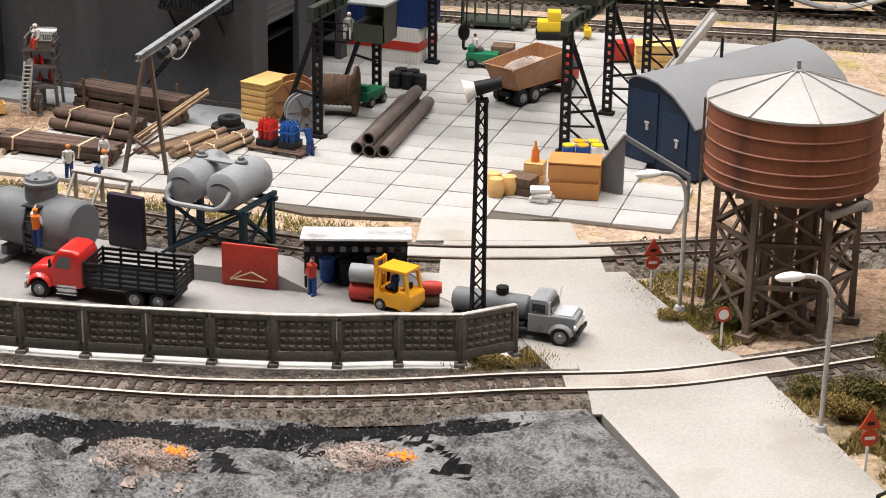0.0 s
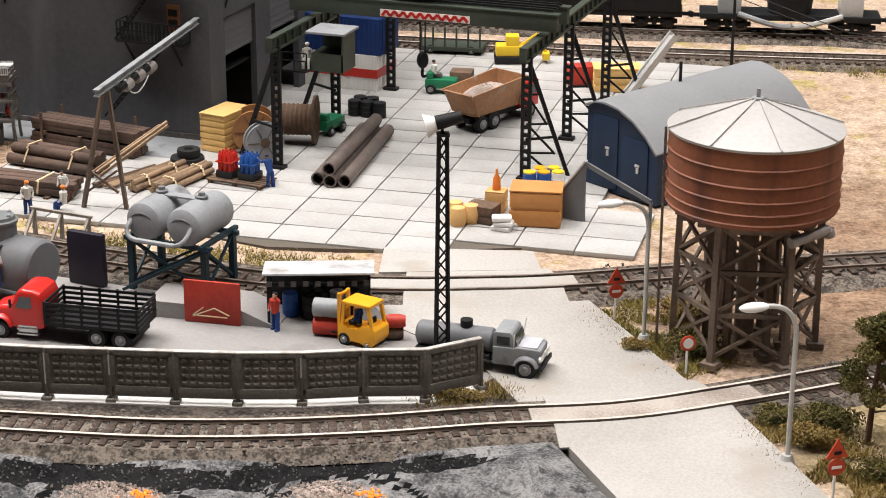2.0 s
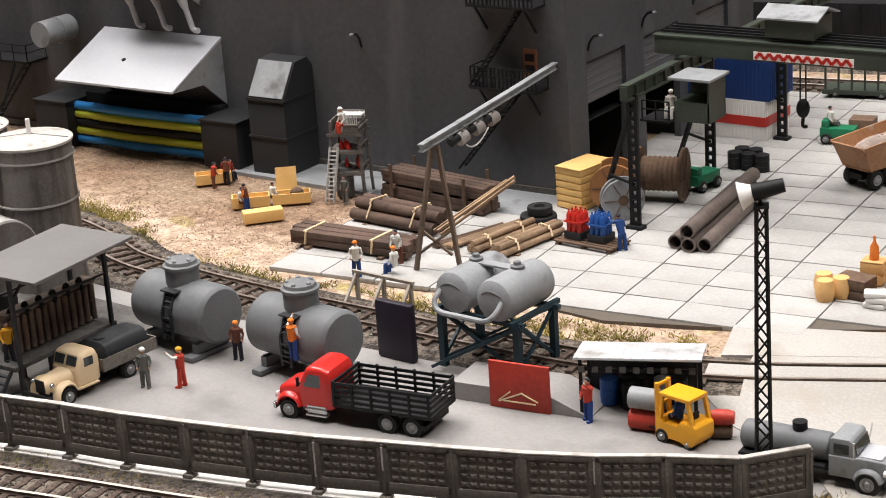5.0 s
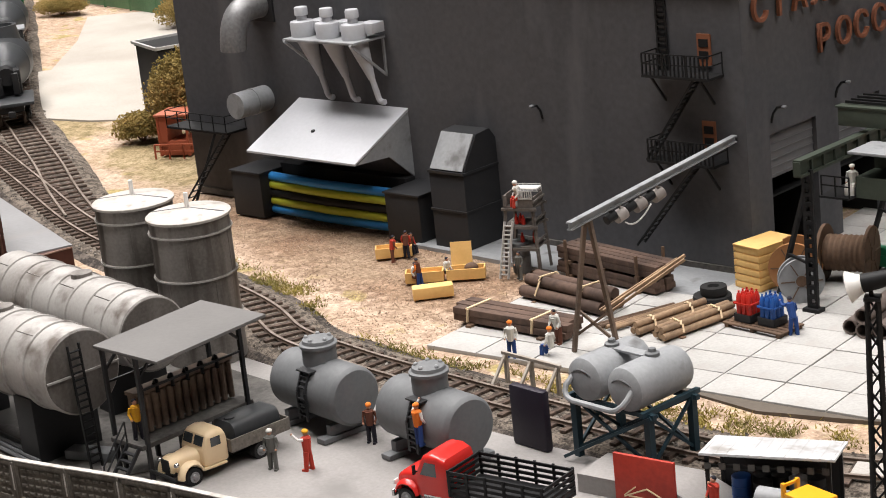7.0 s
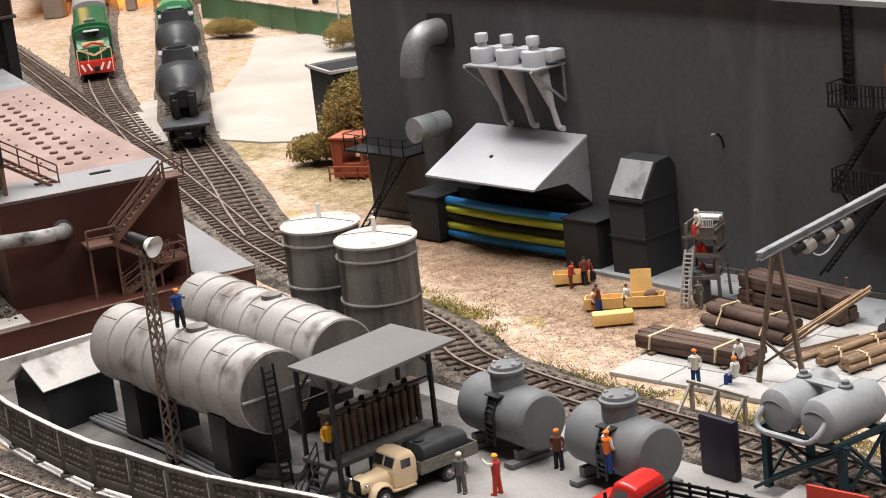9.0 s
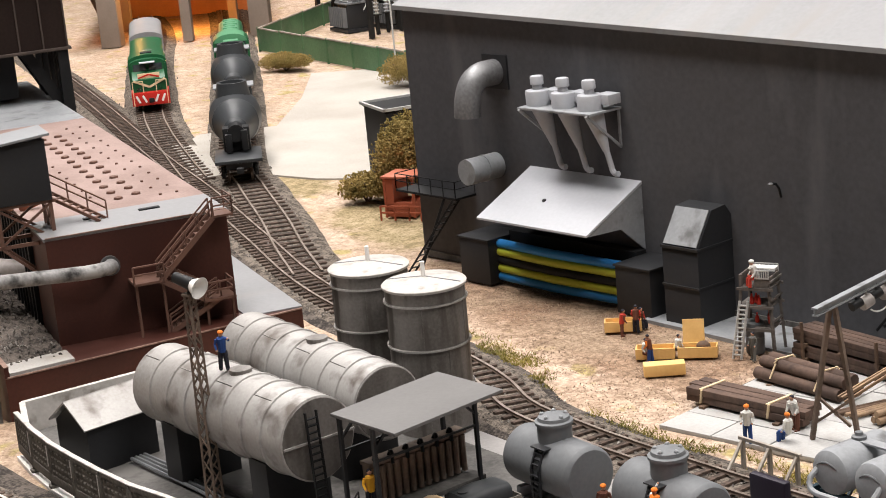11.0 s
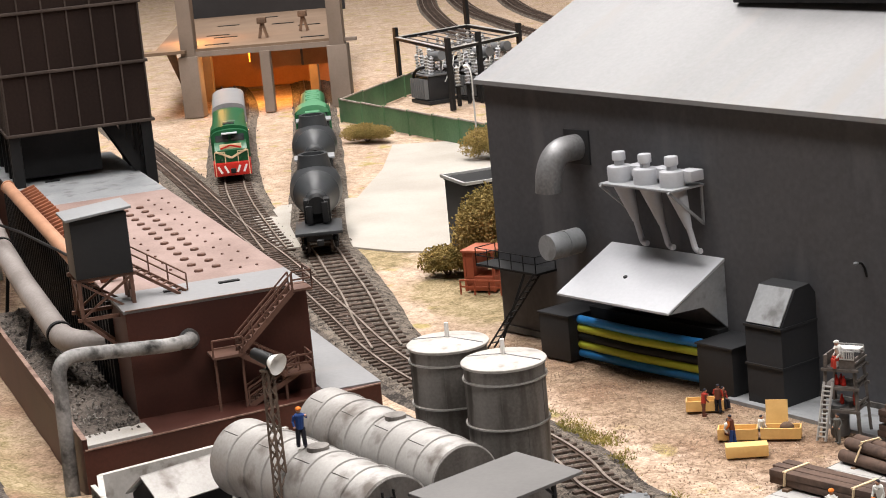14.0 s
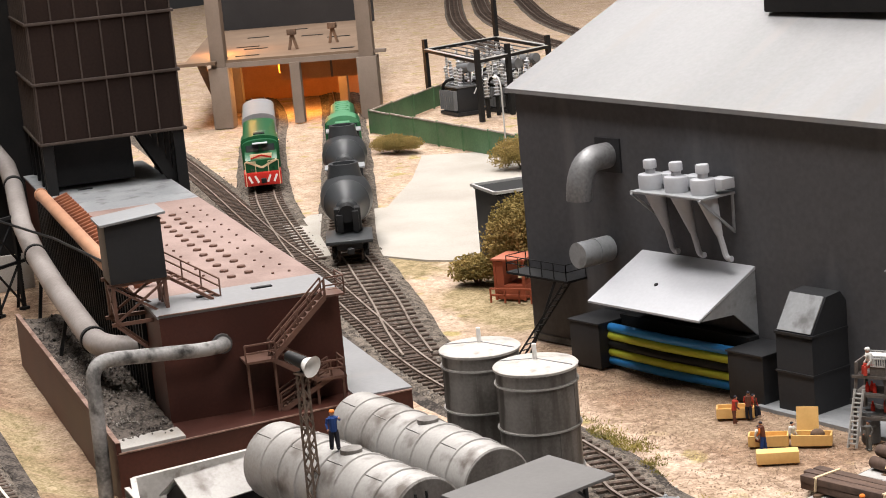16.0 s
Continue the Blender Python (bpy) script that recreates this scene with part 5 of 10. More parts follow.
def slag_field():
    b = bm_new()
    xs = [-84 + 0.8 * k for k in range(35)] + [-56 + 0.24 * k for k in range(173)]
    n = 90
    grid = []
    for x in xs:
        line_y = np.interp(x, [p[0] for p in TRACK_FRONT], [p[1] for p in TRACK_FRONT])
        y1, y0 = line_y - 2.0, 14.0
        if x > -21.8:
            y1 = min(y1, 50.3 + (-21.8 - x) * 1.17)
        col = []
        for k in range(n):
            y = y1 + (y0 - y1) * (k / (n - 1)) ** 1.15
            v = Vector((x, y, 0))
            z = 0.4 * noise.noise(v * 0.3) + 0.6 * (0.3 - abs(noise.noise(v * 0.5 + Vector((7, 1, 0))))) + 0.25 * (0.3 - abs(noise.noise(v * 1.2))) + 0.12 * noise.noise(v * 2.6) + 0.08 * noise.noise(v * 5.5) + 0.04 * noise.noise(v * 11.0)
            d = k / (n - 1)
            z = z * min(1, d * 9) + 0.02 - 0.02 * (y1 - y) + 0.35 * max(0, min(1, (x + 31) / 7)) * min(1, d * 9)
            trench = math.exp(-((y - (line_y - 3.3 - 0.35 * math.sin(x * 0.7))) / 0.95) ** 2) * max(0, min(1, (x + 43) / 4)) * max(0, min(1, (-22.8 - x) / 2))
            col.append((x, y, z - 0.5 * trench, trench))
        grid.append(col)
    vs = [[b.verts.new(p[:3]) for p in c] for c in grid]
    for i in range(len(vs) - 1):
        for k in range(n - 1):
            f = b.faces.new((vs[i][k], vs[i + 1][k], vs[i + 1][k + 1], vs[i][k + 1]))
            q = Vector((grid[i][k][0] * 0.28, grid[i][k][1] * 0.5, 4))
            rim = min(math.hypot((grid[i][k][0] - hx) / 3.0, (grid[i][k][1] - hy) / 1.7) for hx, hy in HEAPS) + 0.4 * noise.noise(q * 5)
            # Black along the sunken trench and on the far rims of the heaps.
            if grid[i][k][3] > 0.26 + 0.25 * noise.noise(Vector((grid[i][k][0], grid[i][k][1], 2))) or (0.85 < rim < 1.08 and grid[i][k][1] > min(HEAPS, key=lambda h: abs(h[0] - grid[i][k][0]))[1] - 0.4):
                f.material_index = 1
    tagged(part("slag_ground", b, [ROCK, SLAGBLACK]), "rough grey slag ground, black in the trench and round the heaps", "ground", kind="structure")
    b = bm_new()
    for _ in range(6500):
        x = random.uniform(-60, -20)
        ly = np.interp(x, [p[0] for p in TRACK_FRONT], [p[1] for p in TRACK_FRONT])
        y = random.uniform(ly - 12, ly - 2.2)
        if x > -21.8 - (50.3 - y) * -0.85:
            continue
        r = random.uniform(0.02, 0.09)
        bmesh_oct(b, Matrix.Translation((x, y, random.uniform(-0.15, 0.12) - 0.02 * (ly - 2 - y))) @ Euler((random.uniform(0, 3), random.uniform(0, 3), 0)).to_matrix().to_4x4() @ Matrix.Diagonal((r, r * 0.8, r * 0.6, 1)))
    tagged(part("slag_stones", b, ROCK), "loose grey slag lumps", "rubble", kind="stuff")


slag_field()


b = bm_new()
for _ in range(9000):
    x = random.uniform(-96, -58)
    y = random.uniform(63.5, 80.5)
    if y < 65.5 + max(0, (-68 - x) * 0.27) or noise.noise(Vector((x * 0.3, y * 0.3, 0))) < -0.25:
        continue
    r = random.uniform(0.025, 0.075)
    bmesh_oct(b, Matrix.Translation((x, y, height(x, y) + 0.02)) @ Euler((random.uniform(0, 3), random.uniform(0, 3), 0)).to_matrix().to_4x4() @ Matrix.Diagonal((r, r * 0.8, r * 0.6, 1)))
tagged(part("ground_grit", b, GRIT), "loose tan grit on the ground", "grit", kind="stuff")


def ember_heap(x, y):
    o = thing("slag_heap", x, y, -0.1, 0, "smouldering pile of pale slag lumps with glowing embers", "slag heap", "smouldering heaps")
    b = bm_new()
    rings = [[b.verts.new((r * 3.0 * math.cos(a / 16 * math.pi), r * 1.7 * math.sin(a / 16 * math.pi), 0.42 * math.exp(-((r - 0.4) * 2.4) ** 2) * (0.6 + 1.3 * noise.noise(Vector((r * 4 * math.cos(a / 16 * math.pi), r * 4 * math.sin(a / 16 * math.pi), x)))) + 0.1 - 0.35 * r)) for a in range(32)] for r in (0.05, 0.2, 0.35, 0.5, 0.65, 0.8, 1.0)]
    for p, q in zip(rings, rings[1:]):
        for k in range(32):
            b.faces.new((p[k], q[k], q[(k + 1) % 32], p[(k + 1) % 32]))
    part("mound", b, ASH, o, "pale ashy mound")
    for nm, material, n in (("slag_rubble", ASH, 900), ("dark_rubble", ROCK, 60), ("ember_rubble", EMBER, 40)):
        b = bm_new()
        for _ in range(n):
            a, d = random.uniform(0, 6.3), random.gauss(0.42, 0.22)
            if nm == "ember_rubble":
                a, d = random.gauss(0.3, 0.25), random.gauss(0.35, 0.1)
            r = random.uniform(0.03, 0.1)
            z = 0.40 * math.exp(-((d - 0.4) * 2.4) ** 2) + 0.08 - 0.12 * d
            bmesh_oct(b, Matrix.Translation((d * 3.0 * math.cos(a), d * 1.7 * math.sin(a), z + (0.1 if nm == "ember_rubble" else 0))) @ Euler((random.uniform(0, 3), random.uniform(0, 3), 0)).to_matrix().to_4x4() @ Matrix.Diagonal((r, r * 0.8, r * 0.7, 1)))
        part(nm, b, material, o, kind="stuff")
    return o


for x, y in HEAPS:
    ember_heap(x, y)


# ---- unseen hall round the model, dark to cut bounced light ----
def hall():
    for nm, c, s in (("wall_south", (-2.0, -2.1, 0.9), (9.4, 0.2, 4.0)), ("wall_north", (-2.0, 5.0, 0.9), (9.4, 0.2, 4.0)), ("wall_west", (-6.6, 1.45, 0.9), (0.2, 6.9, 4.0)), ("wall_east", (2.6, 1.45, 0.9), (0.2, 6.9, 4.0)), ("ceiling", (-2.0, 1.45, 3.0), (9.4, 7.3, 0.2))):
        b = bm_new()
        box(b, [v / S for v in c], [v / S for v in s])
        tagged(part(nm, b, HALLDARK), "plain dark lining of the unseen hall", "ceiling" if nm == "ceiling" else "wall", kind="structure")


hall()

# ---- the dark factory ----
X0, X1, YF, YB, EAVE, RIDGE = -94.9, -51.2, 81.05, 103.0, 16.25, 21.2
DROP = 1.15  # the eaves sag a little towards the gable with the doors


def factory():
    o = thing("factory_building", 0, 0, 0, 0, "large dark grey factory hall with a pale sloping roof", "factory")
    b = bm_new()
    prism(b, [(X0, 0), (X1, 0), (X1, EAVE - DROP), (X0, EAVE)], YF, YF + 0.4)
    part("front_wall", b, FACTORY, o)
    b = bm_new()
    prism(b, [(X0, 0), (X1, 0), (X1, EAVE - DROP), (X0, EAVE)], YB - 0.2, YB + 0.2)
    part("back_wall", b, FACTORY, o)
    b = bm_new()
    gable = [(YF + 0.4, 0), (YF + 0.4, EAVE), ((YF + YB) / 2, RIDGE - 0.2), (YB - 0.2, EAVE), (YB - 0.2, 0)]
    body_x(b, gable, X0, X0 + 0.4)
    part("gable_wall", b, FACTORY, o)
    # the gable with three doorways
    doors = [(83.0, 87.2), (89.3, 93.4), (95.6, 99.7)]
    top = 6.95
    ys = [YF + 0.4, *[v for d in doors for v in d], YB - 0.2]
    for k in range(0, len(ys), 2):
        b = bm_new()
        box(b, (X1 - 0.2, (ys[k] + ys[k + 1]) / 2, top / 2), (0.4, ys[k + 1] - ys[k], top))
        part("wall_pier", b, FACTORY, o)
    b = bm_new()
    body_x(b, [(YF + 0.4, top), (YF + 0.4, EAVE - DROP), ((YF + YB) / 2, RIDGE - DROP - 0.2), (YB - 0.2, EAVE - DROP), (YB - 0.2, top)], X1 - 0.4, X1)
    end = part("gable_wall", b, FACTORY, o)
    for a, c in doors:
        b = bm_new()
        box(b, (X1 - 0.32, (a + c) / 2, 5.75), (0.1, c - a, 2.4))
        rd = part("roller_door", b, mat("roller_door_grey", (0.15, 0.15, 0.155), (0.12, 0.12, 0.125), 0.5) if a == 83.0 else bpy.data.materials["roller_door_grey"], end, "grey roller door, half open")
        for k in range(6):
            b = bm_new()
            box(b, (X1 - 0.25, (a + c) / 2, 4.7 + 0.4 * k), (0.05, c - a, 0.06))
            part("slat", b, bpy.data.materials["roller_door_grey"], rd)
        # Black liner added behind the doorway: the dark inside put in as colour.
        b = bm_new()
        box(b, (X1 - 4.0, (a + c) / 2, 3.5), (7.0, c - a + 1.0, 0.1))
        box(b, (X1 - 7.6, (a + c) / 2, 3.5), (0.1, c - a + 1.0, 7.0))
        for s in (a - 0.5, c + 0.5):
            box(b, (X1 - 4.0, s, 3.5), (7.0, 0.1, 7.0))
        part("dark_door_liner", b, BLACK, end)
    # roof
    for s in (0, 1):
        b = bm_new()
        y0, y1 = (YF - 0.5, (YF + YB) / 2) if s == 0 else (YB + 0.5, (YF + YB) / 2)
        z0, z1 = EAVE + 0.02, RIDGE + 0.1
        vs = [(X0 - 0.4, y0, z0), (X1 + 0.4, y0, z0 - DROP), (X1 + 0.4, y1, z1 - DROP), (X0 - 0.4, y1, z1)]
        lo = [b.verts.new(v) for v in vs]
        hi = [b.verts.new((v[0], v[1], v[2] + 0.28)) for v in vs]
        b.faces.new(lo[::-1])
        b.faces.new(hi)
        for k in range(4):
            b.faces.new((lo[k], lo[(k + 1) % 4], hi[(k + 1) % 4], hi[k]))
        part("roof_slope", b, ROOF, o, "pale grey roof sheet with faint streaks")
    b = bm_new()
    box(b, ((X0 + X1) / 2 + 6, (YF + YB) / 2, RIDGE + 0.3), (X1 - X0 - 16, 5.0, 2.2), bev=0.1)
    part("ridge_vent", b, BLACK, o, "black ridge ventilator")
    # hood over the pipe bench
    b = bm_new()
    body_x(b, [(YF, 7.05), (76.4, 4.85), (76.4, 4.73), (YF, 6.87)], -83.90, -74.60)
    hood = part("hood", b, HOOD, o, "pale grey sloping sheet metal hood")
    # Cheeks of one sheet: side shade put in as grey right, charcoal left.
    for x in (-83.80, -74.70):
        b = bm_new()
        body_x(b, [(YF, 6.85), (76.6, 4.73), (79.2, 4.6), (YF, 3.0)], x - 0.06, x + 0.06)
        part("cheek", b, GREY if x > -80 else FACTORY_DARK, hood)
    b = bm_new()
    cyl(b, (-80.10, 78.5, 5.75), (-80.10, 78.45, 5.9), 0.13, n=10)
    part("stud", b, BLACK, hood)
    # bench of coloured tubes
    for x in (-86.50, -73.00):
        b = bm_new()
        box(b, (x, 79.6, 1.4), (2.7, 2.9, 2.8), bev=0.08)
        box(b, (x, 79.6, 2.82), (2.85, 3.05, 0.12), bev=0.02)
        part("end_box", b, FACTORY_DARK, o, "charcoal end box")
    for k, (zz, material) in enumerate(((2.5, TUBEBLUE), (1.98, TUBEYEL), (1.46, BLACK), (0.96, TUBEYEL), (0.42, TUBEBLUE))):
        b = bm_new()
        sweep(b, [(-85.30, 79.1, zz), (-80.20, 78.95, zz - 0.03), (-74.30, 79.1, zz)], 0.27, 12)
        part("tube", b, material, o)
    # Black box added behind the tubes for the dark under the hood.
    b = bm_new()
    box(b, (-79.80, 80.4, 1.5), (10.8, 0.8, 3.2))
    part("dark_bench_liner", b, BLACK, o)
    # bent vent box
    b = bm_new()
    body_x(b, [(78.2, 0), (78.2, 4.4), (79.5, 6.4), (80.6, 6.5), (YF, 5.9), (YF, 0)], -70.60, -68.00)
    body_x(b, [(78.12, 4.35), (78.12, 4.5), (YF, 4.5), (YF, 4.35)], -70.66, -67.94)
    body_x(b, [(78.12, 2.2), (78.12, 2.32), (YF, 2.32), (YF, 2.2)], -70.66, -67.94)
    vent = part("vent_box", b, FACTORY_DARK, o, "charcoal vent box with a slanted top")
    b = bm_new()
    body_x(b, [(78.25, 4.55), (79.45, 6.38), (79.4, 6.42), (78.2, 4.59)], -70.50, -68.10)
    part("slanted_lid", b, GREY, vent)
    # elbow duct
    b = bm_new()
    sweep(b, [(-86.30, YF, 12.7), (-86.30, 80.5, 12.7), *bend((-86.30, 80.2, 12.7), (-86.40, 78.6, 12.75), (-86.50, 78.6, 10.3), 10)], 0.8, 20)
    part("elbow_duct", b, DUCT, o, "dull zinc bent duct")
    b = bm_new()
    box(b, (-86.30, YF - 0.06, 12.7), (2.2, 0.16, 2.1), bev=0.02)
    part("duct_flange", b, FACTORY_DARK, o)
    # cyclones on a shelf
    b = bm_new()
    box(b, (-78.80, 79.75, 11.2), (6.0, 2.6, 0.14), bev=0.02)
    for x in (-81.60, -76.00):
        bar(b, (x, 78.4, 11.15), (x, YF, 8.9), 0.14)
        bar(b, (x, YF - 0.05, 8.9), (x, YF - 0.05, 11.15), 0.14)
    shelf = part("cyclone_shelf", b, GREY, o, "grey steel wall shelf")
    for x in (-81.15, -79.0, -76.85):
        b = bm_new()
        lathe(b, [(0.72, 11.27), (0.74, 12.05), (0.7, 12.15), (0.4, 12.2)], 24, pose(x, 79.6, 0))
        box(b, (x + 0.75, 80.3, 11.85), (1.1, 1.0, 0.6), bev=0.03)
        c = part("cyclone", b, HOOD, shelf, "pale grey cyclone hopper")
        b = bm_new()
        lathe(b, [(0.30, 12.2), (0.30, 12.45), (0.40, 12.5), (0.40, 12.9), (0.36, 12.98), (0.02, 13.0)], 18, pose(x, 79.6, 0))
        part("cyclone_cap", b, HOOD, shelf)
        b = bm_new()
        p0 = Vector((x + 0.1, 79.7, 11.15))
        cyl(b, p0, (x + 0.75, 79.9, 8.9), 0.62, 0.2, 18)
        sweep(b, [(x + 0.72, 79.9, 9.0), (x + 0.95, 79.95, 8.2), *bend((x + 1.0, 80.0, 7.85), (x + 1.1, 80.0, 7.5), (x + 1.5, 80.0, 7.6), 5)], 0.17, 10)
        part("cyclone_cone", b, HOOD, shelf, "grey tapering cone with an outlet pipe")
    # fan drum and side platform
    b = bm_new()
    lathe(b, [(0.68, -1.3), (0.8, -1.2), (0.8, 1.3)], 24, pose(-86.70, 79.6, 6.9, 90, 0, 0))
    lathe(b, [(0.84, -0.1), (0.84, 0.1)], 24, pose(-86.70, 79.7, 6.9, 90, 0, 0))
    part("fan_drum", b, GREY, o, "grey fan drum")
    b = bm_new()
    box(b, (-92.20, 80.2, 4.7), (6.0, 1.7, 0.14))
    railing(b, [(-95.20, YF, 4.75), (-95.20, 79.4, 4.75), (-89.30, 79.4, 4.75), (-89.30, YF, 4.75)], 1.05)
    bar(b, (-90.50, 79.5, 4.7), (-91.60, 77.9, 0), 0.16)
    stair_ladder(b, (-89.50, 79.4, 4.7), (-91.70, 76.9, 0.1), (0, 0.6, 0), 12)
    part("side_platform", b, BLACK, o, "black steel platform with a ladder")
    # fire escape
    for zz in (10.3, 5.9):
        b = bm_new()
        box(b, (-54.4, 80.4, zz), (4.1, 1.3, 0.14))
        esc = part("fire_escape", b, BLACK, o, "black steel fire escape landing")
        b = bm_new()
        railing(b, [(-56.4, YF, zz), (-56.4, 79.8, zz), (-52.4, 79.8, zz), (-52.4, YF, zz)], 1.15, 0.06)
        part("railing", b, BLACK, esc)
        for x in (-56.0, -53.0):
            b = bm_new()
            bar(b, (x, 79.9, zz), (x, YF, zz - 1.5), 0.1)
            part("bracket", b, BLACK, esc)
        for k in range(17):
            b = bm_new()
            bar(b, (-56.4 + 0.25 * k, 79.8, zz), (-56.4 + 0.25 * k, 79.8, zz + 1.1), 0.07)
            part("baluster", b, BLACK, esc)
    for p, q, n in (((-56.6, 79.9, 5.9), (-53.3, 79.9, 10.3), 16), ((-53.4, 79.5, 5.9), (-57.3, 79.5, 1.4), 16), ((-56.2, YF - 0.1, 10.3), (-56.2, YF - 0.1, 15.6), 18)):
        b = bm_new()
        stair_ladder(b, p, q, (0, 0.62, 0) if abs(p[0] - q[0]) > 1 else (0.55, 0, 0), n)
        part("stair", b, BLACK, esc)
    for zz in (10.37, 5.97):
        b = bm_new()
        box(b, (-53.4, YF - 0.04, zz + 1.15), (0.8, 0.1, 1.6))
        d = part("door", b, mat("orange_brown_door", (0.26, 0.10, 0.05), (0.2, 0.075, 0.04), 0.5) if zz > 9 else bpy.data.materials["orange_brown_door"], o, "orange brown steel door")
        b = bm_new()
        for q in (1.0, 1.6):
            box(b, (-53.4, YF - 0.1, zz + q - 0.1), (0.56, 0.04, 0.4))
        part("door_panel", b, BLACK, d)
    # lamps on brackets
    for x, y, zz, rz in ((-64.4, YF, 7.6, 0), (X1, 83.2, 7.9, 90), (X1, 89.1, 7.9, 90), (X1, 95.2, 7.9, 90)):
        b = bm_new()
        m = pose(x, y, zz, 0, 0, rz)
        pts = [m @ Vector(p) for p in ((0, 0, -0.4), (0, -0.15, 0.1), (0, -0.4, 0.4), (0, -0.75, 0.5))]
        sweep(b, pts, 0.07, 8)
        br = part("wall_lamp", b, BLACK, o)
        b = bm_new()
        sph(b, m @ Vector((0, -0.8, 0.46)), 0.13, (1, 1.4, 0.7))
        part("lamp_glass", b, TANKGREY, br)
    # rusty letters
    for text, y, zz in (("СТАЛЬ", 81.7, 12.75), ("РОССИИ", 87.3, 10.2)):
        for k, ch in enumerate(text):
            cu = bpy.data.curves.new("letter", "FONT")
            cu.body, cu.size, cu.extrude, cu.offset = ch, 2.0 * S, 0.10 * S, 0.01 * S
            cu.materials.append(LETTER)
            l = new("letter", cu)
            l.parent = o
            l.matrix_basis = pose((X1 + 0.22) * S, (y + 1.75 * k) * S, zz * S, 90, 0, 90)
    # plinth
    b = bm_new()
    box(b, ((X0 + X1) / 2, YF - 0.06, 0.2), (X1 - X0, 0.12, 0.4))
    part("plinth", b, DARK_BASE, o)


LETTER = mat("rusty_letter", (0.23, 0.085, 0.045), (0.13, 0.05, 0.03), 0.7, amt=0.8)
factory()

# ---- concrete fence ----
FENCE_LINE = [(-25.8, 54.2), (-27.5, 52.3), (-29.8, 51.4), (-32.0, 50.3), (-34.4, 49.4), (-36.8, 48.7), (-39.3, 48.0), (-41.8, 47.3), (-44.4, 46.7), (-47.0, 46.2), (-49.7, 45.7), (-52.4, 45.35), (-55.1, 44.9), (-57.7, 44.3), (-60.4, 43.7), (-63.1, 43.4), (-65.8, 43.3), (-68.5, 43.1), (-71.2, 43.2), (-74.0, 43.4), (-76.7, 43.7), (-79.4, 44.2), (-82.1, 44.9)]


def fence():
    L = 2.42
    b = bm_new()
    box(b, (0, 0, 1.40), (L - 0.2, 0.12, 1.4))
    for zz, h in ((0.62, 0.40), (2.10, 0.2)):
        box(b, (0, 0, zz), (L, 0.24, h), bev=0.03)
    for s in (-1, 1):
        box(b, (s * (L / 2 - 0.09), 0, 1.39), (0.18, 0.24, 1.64), bev=0.03)
    for r in range(4):
        for c in range(6):
            cx, cz = (c - 2.5) * 0.325, 0.98 + r * 0.3
            for s in (-1, 1):
                v = [b.verts.new((cx + dx, s * 0.061, cz + dz)) for dx, dz in ((-0.135, -0.09), (0.135, -0.09), (0.135, 0.09), (-0.135, 0.09))]
                t = [b.verts.new((cx + dx, s * 0.115, cz + dz)) for dx, dz in ((-0.07, -0.03), (0.07, -0.03), (0.07, 0.035), (-0.07, 0.035))]
                for k in range(4):
                    b.faces.new((v[k], v[(k + 1) % 4], t[(k + 1) % 4], t[k]))
                b.faces.new(t)
    me = to_mesh("panel", b, FENCE)
    b = bm_new()
    box(b, (0, 0, 1.15), (0.11, 0.3, 2.1), bev=0.02)
    box(b, (0, 0, 0.12), (0.42, 0.5, 0.42), bev=0.06)
    post = to_mesh("post", b, FENCE)
    b = bm_new()
    box(b, (0, 0, 2.225), (L, 0.25, 0.055), bev=0.015)
    cap = to_mesh("coping", b, TANKTOP)
    # Pale strip on the post: light caught on its edge, put in as colour.
    b = bm_new()
    box(b, (0.0, -0.165, 1.5), (0.045, 0.03, 1.5))
    worn = to_mesh("worn_or_lit_edge", b, TANKTOP)
    for (x0, y0), (x1, y1) in zip(FENCE_LINE, FENCE_LINE[1:]):
        a = math.degrees(math.atan2(y0 - y1, x0 - x1))
        d = math.hypot(x0 - x1, y0 - y1)
        o = thing("fence_panel", (x0 + x1) / 2, (y0 + y1) / 2 - 0.45, -0.12, a + random.uniform(-0.7, 0.7), "dark concrete fence panel with rows of raised diamonds", "fence", "concrete fence panels")
        share("panel", me, o, Matrix.Diagonal((d / L * 0.985, 1, 1.1, 1)))
        share("coping", cap, o, Matrix.Diagonal((d / L, 1, 1.1, 1)))
        share("post", post, o, pose(d / 2, 0, 0) @ Matrix.Diagonal((1, 1, 1.08, 1)))
        # About half of the posts get the painted light edge.
        if random.random() < 0.55:
            f = random.uniform(0.55, 1.0)
            share("worn_or_lit_edge", worn, o, pose(d / 2, 0, 2.3 * (1 - f)) @ Matrix.Diagonal((1, 1, f, 1)))


fence()


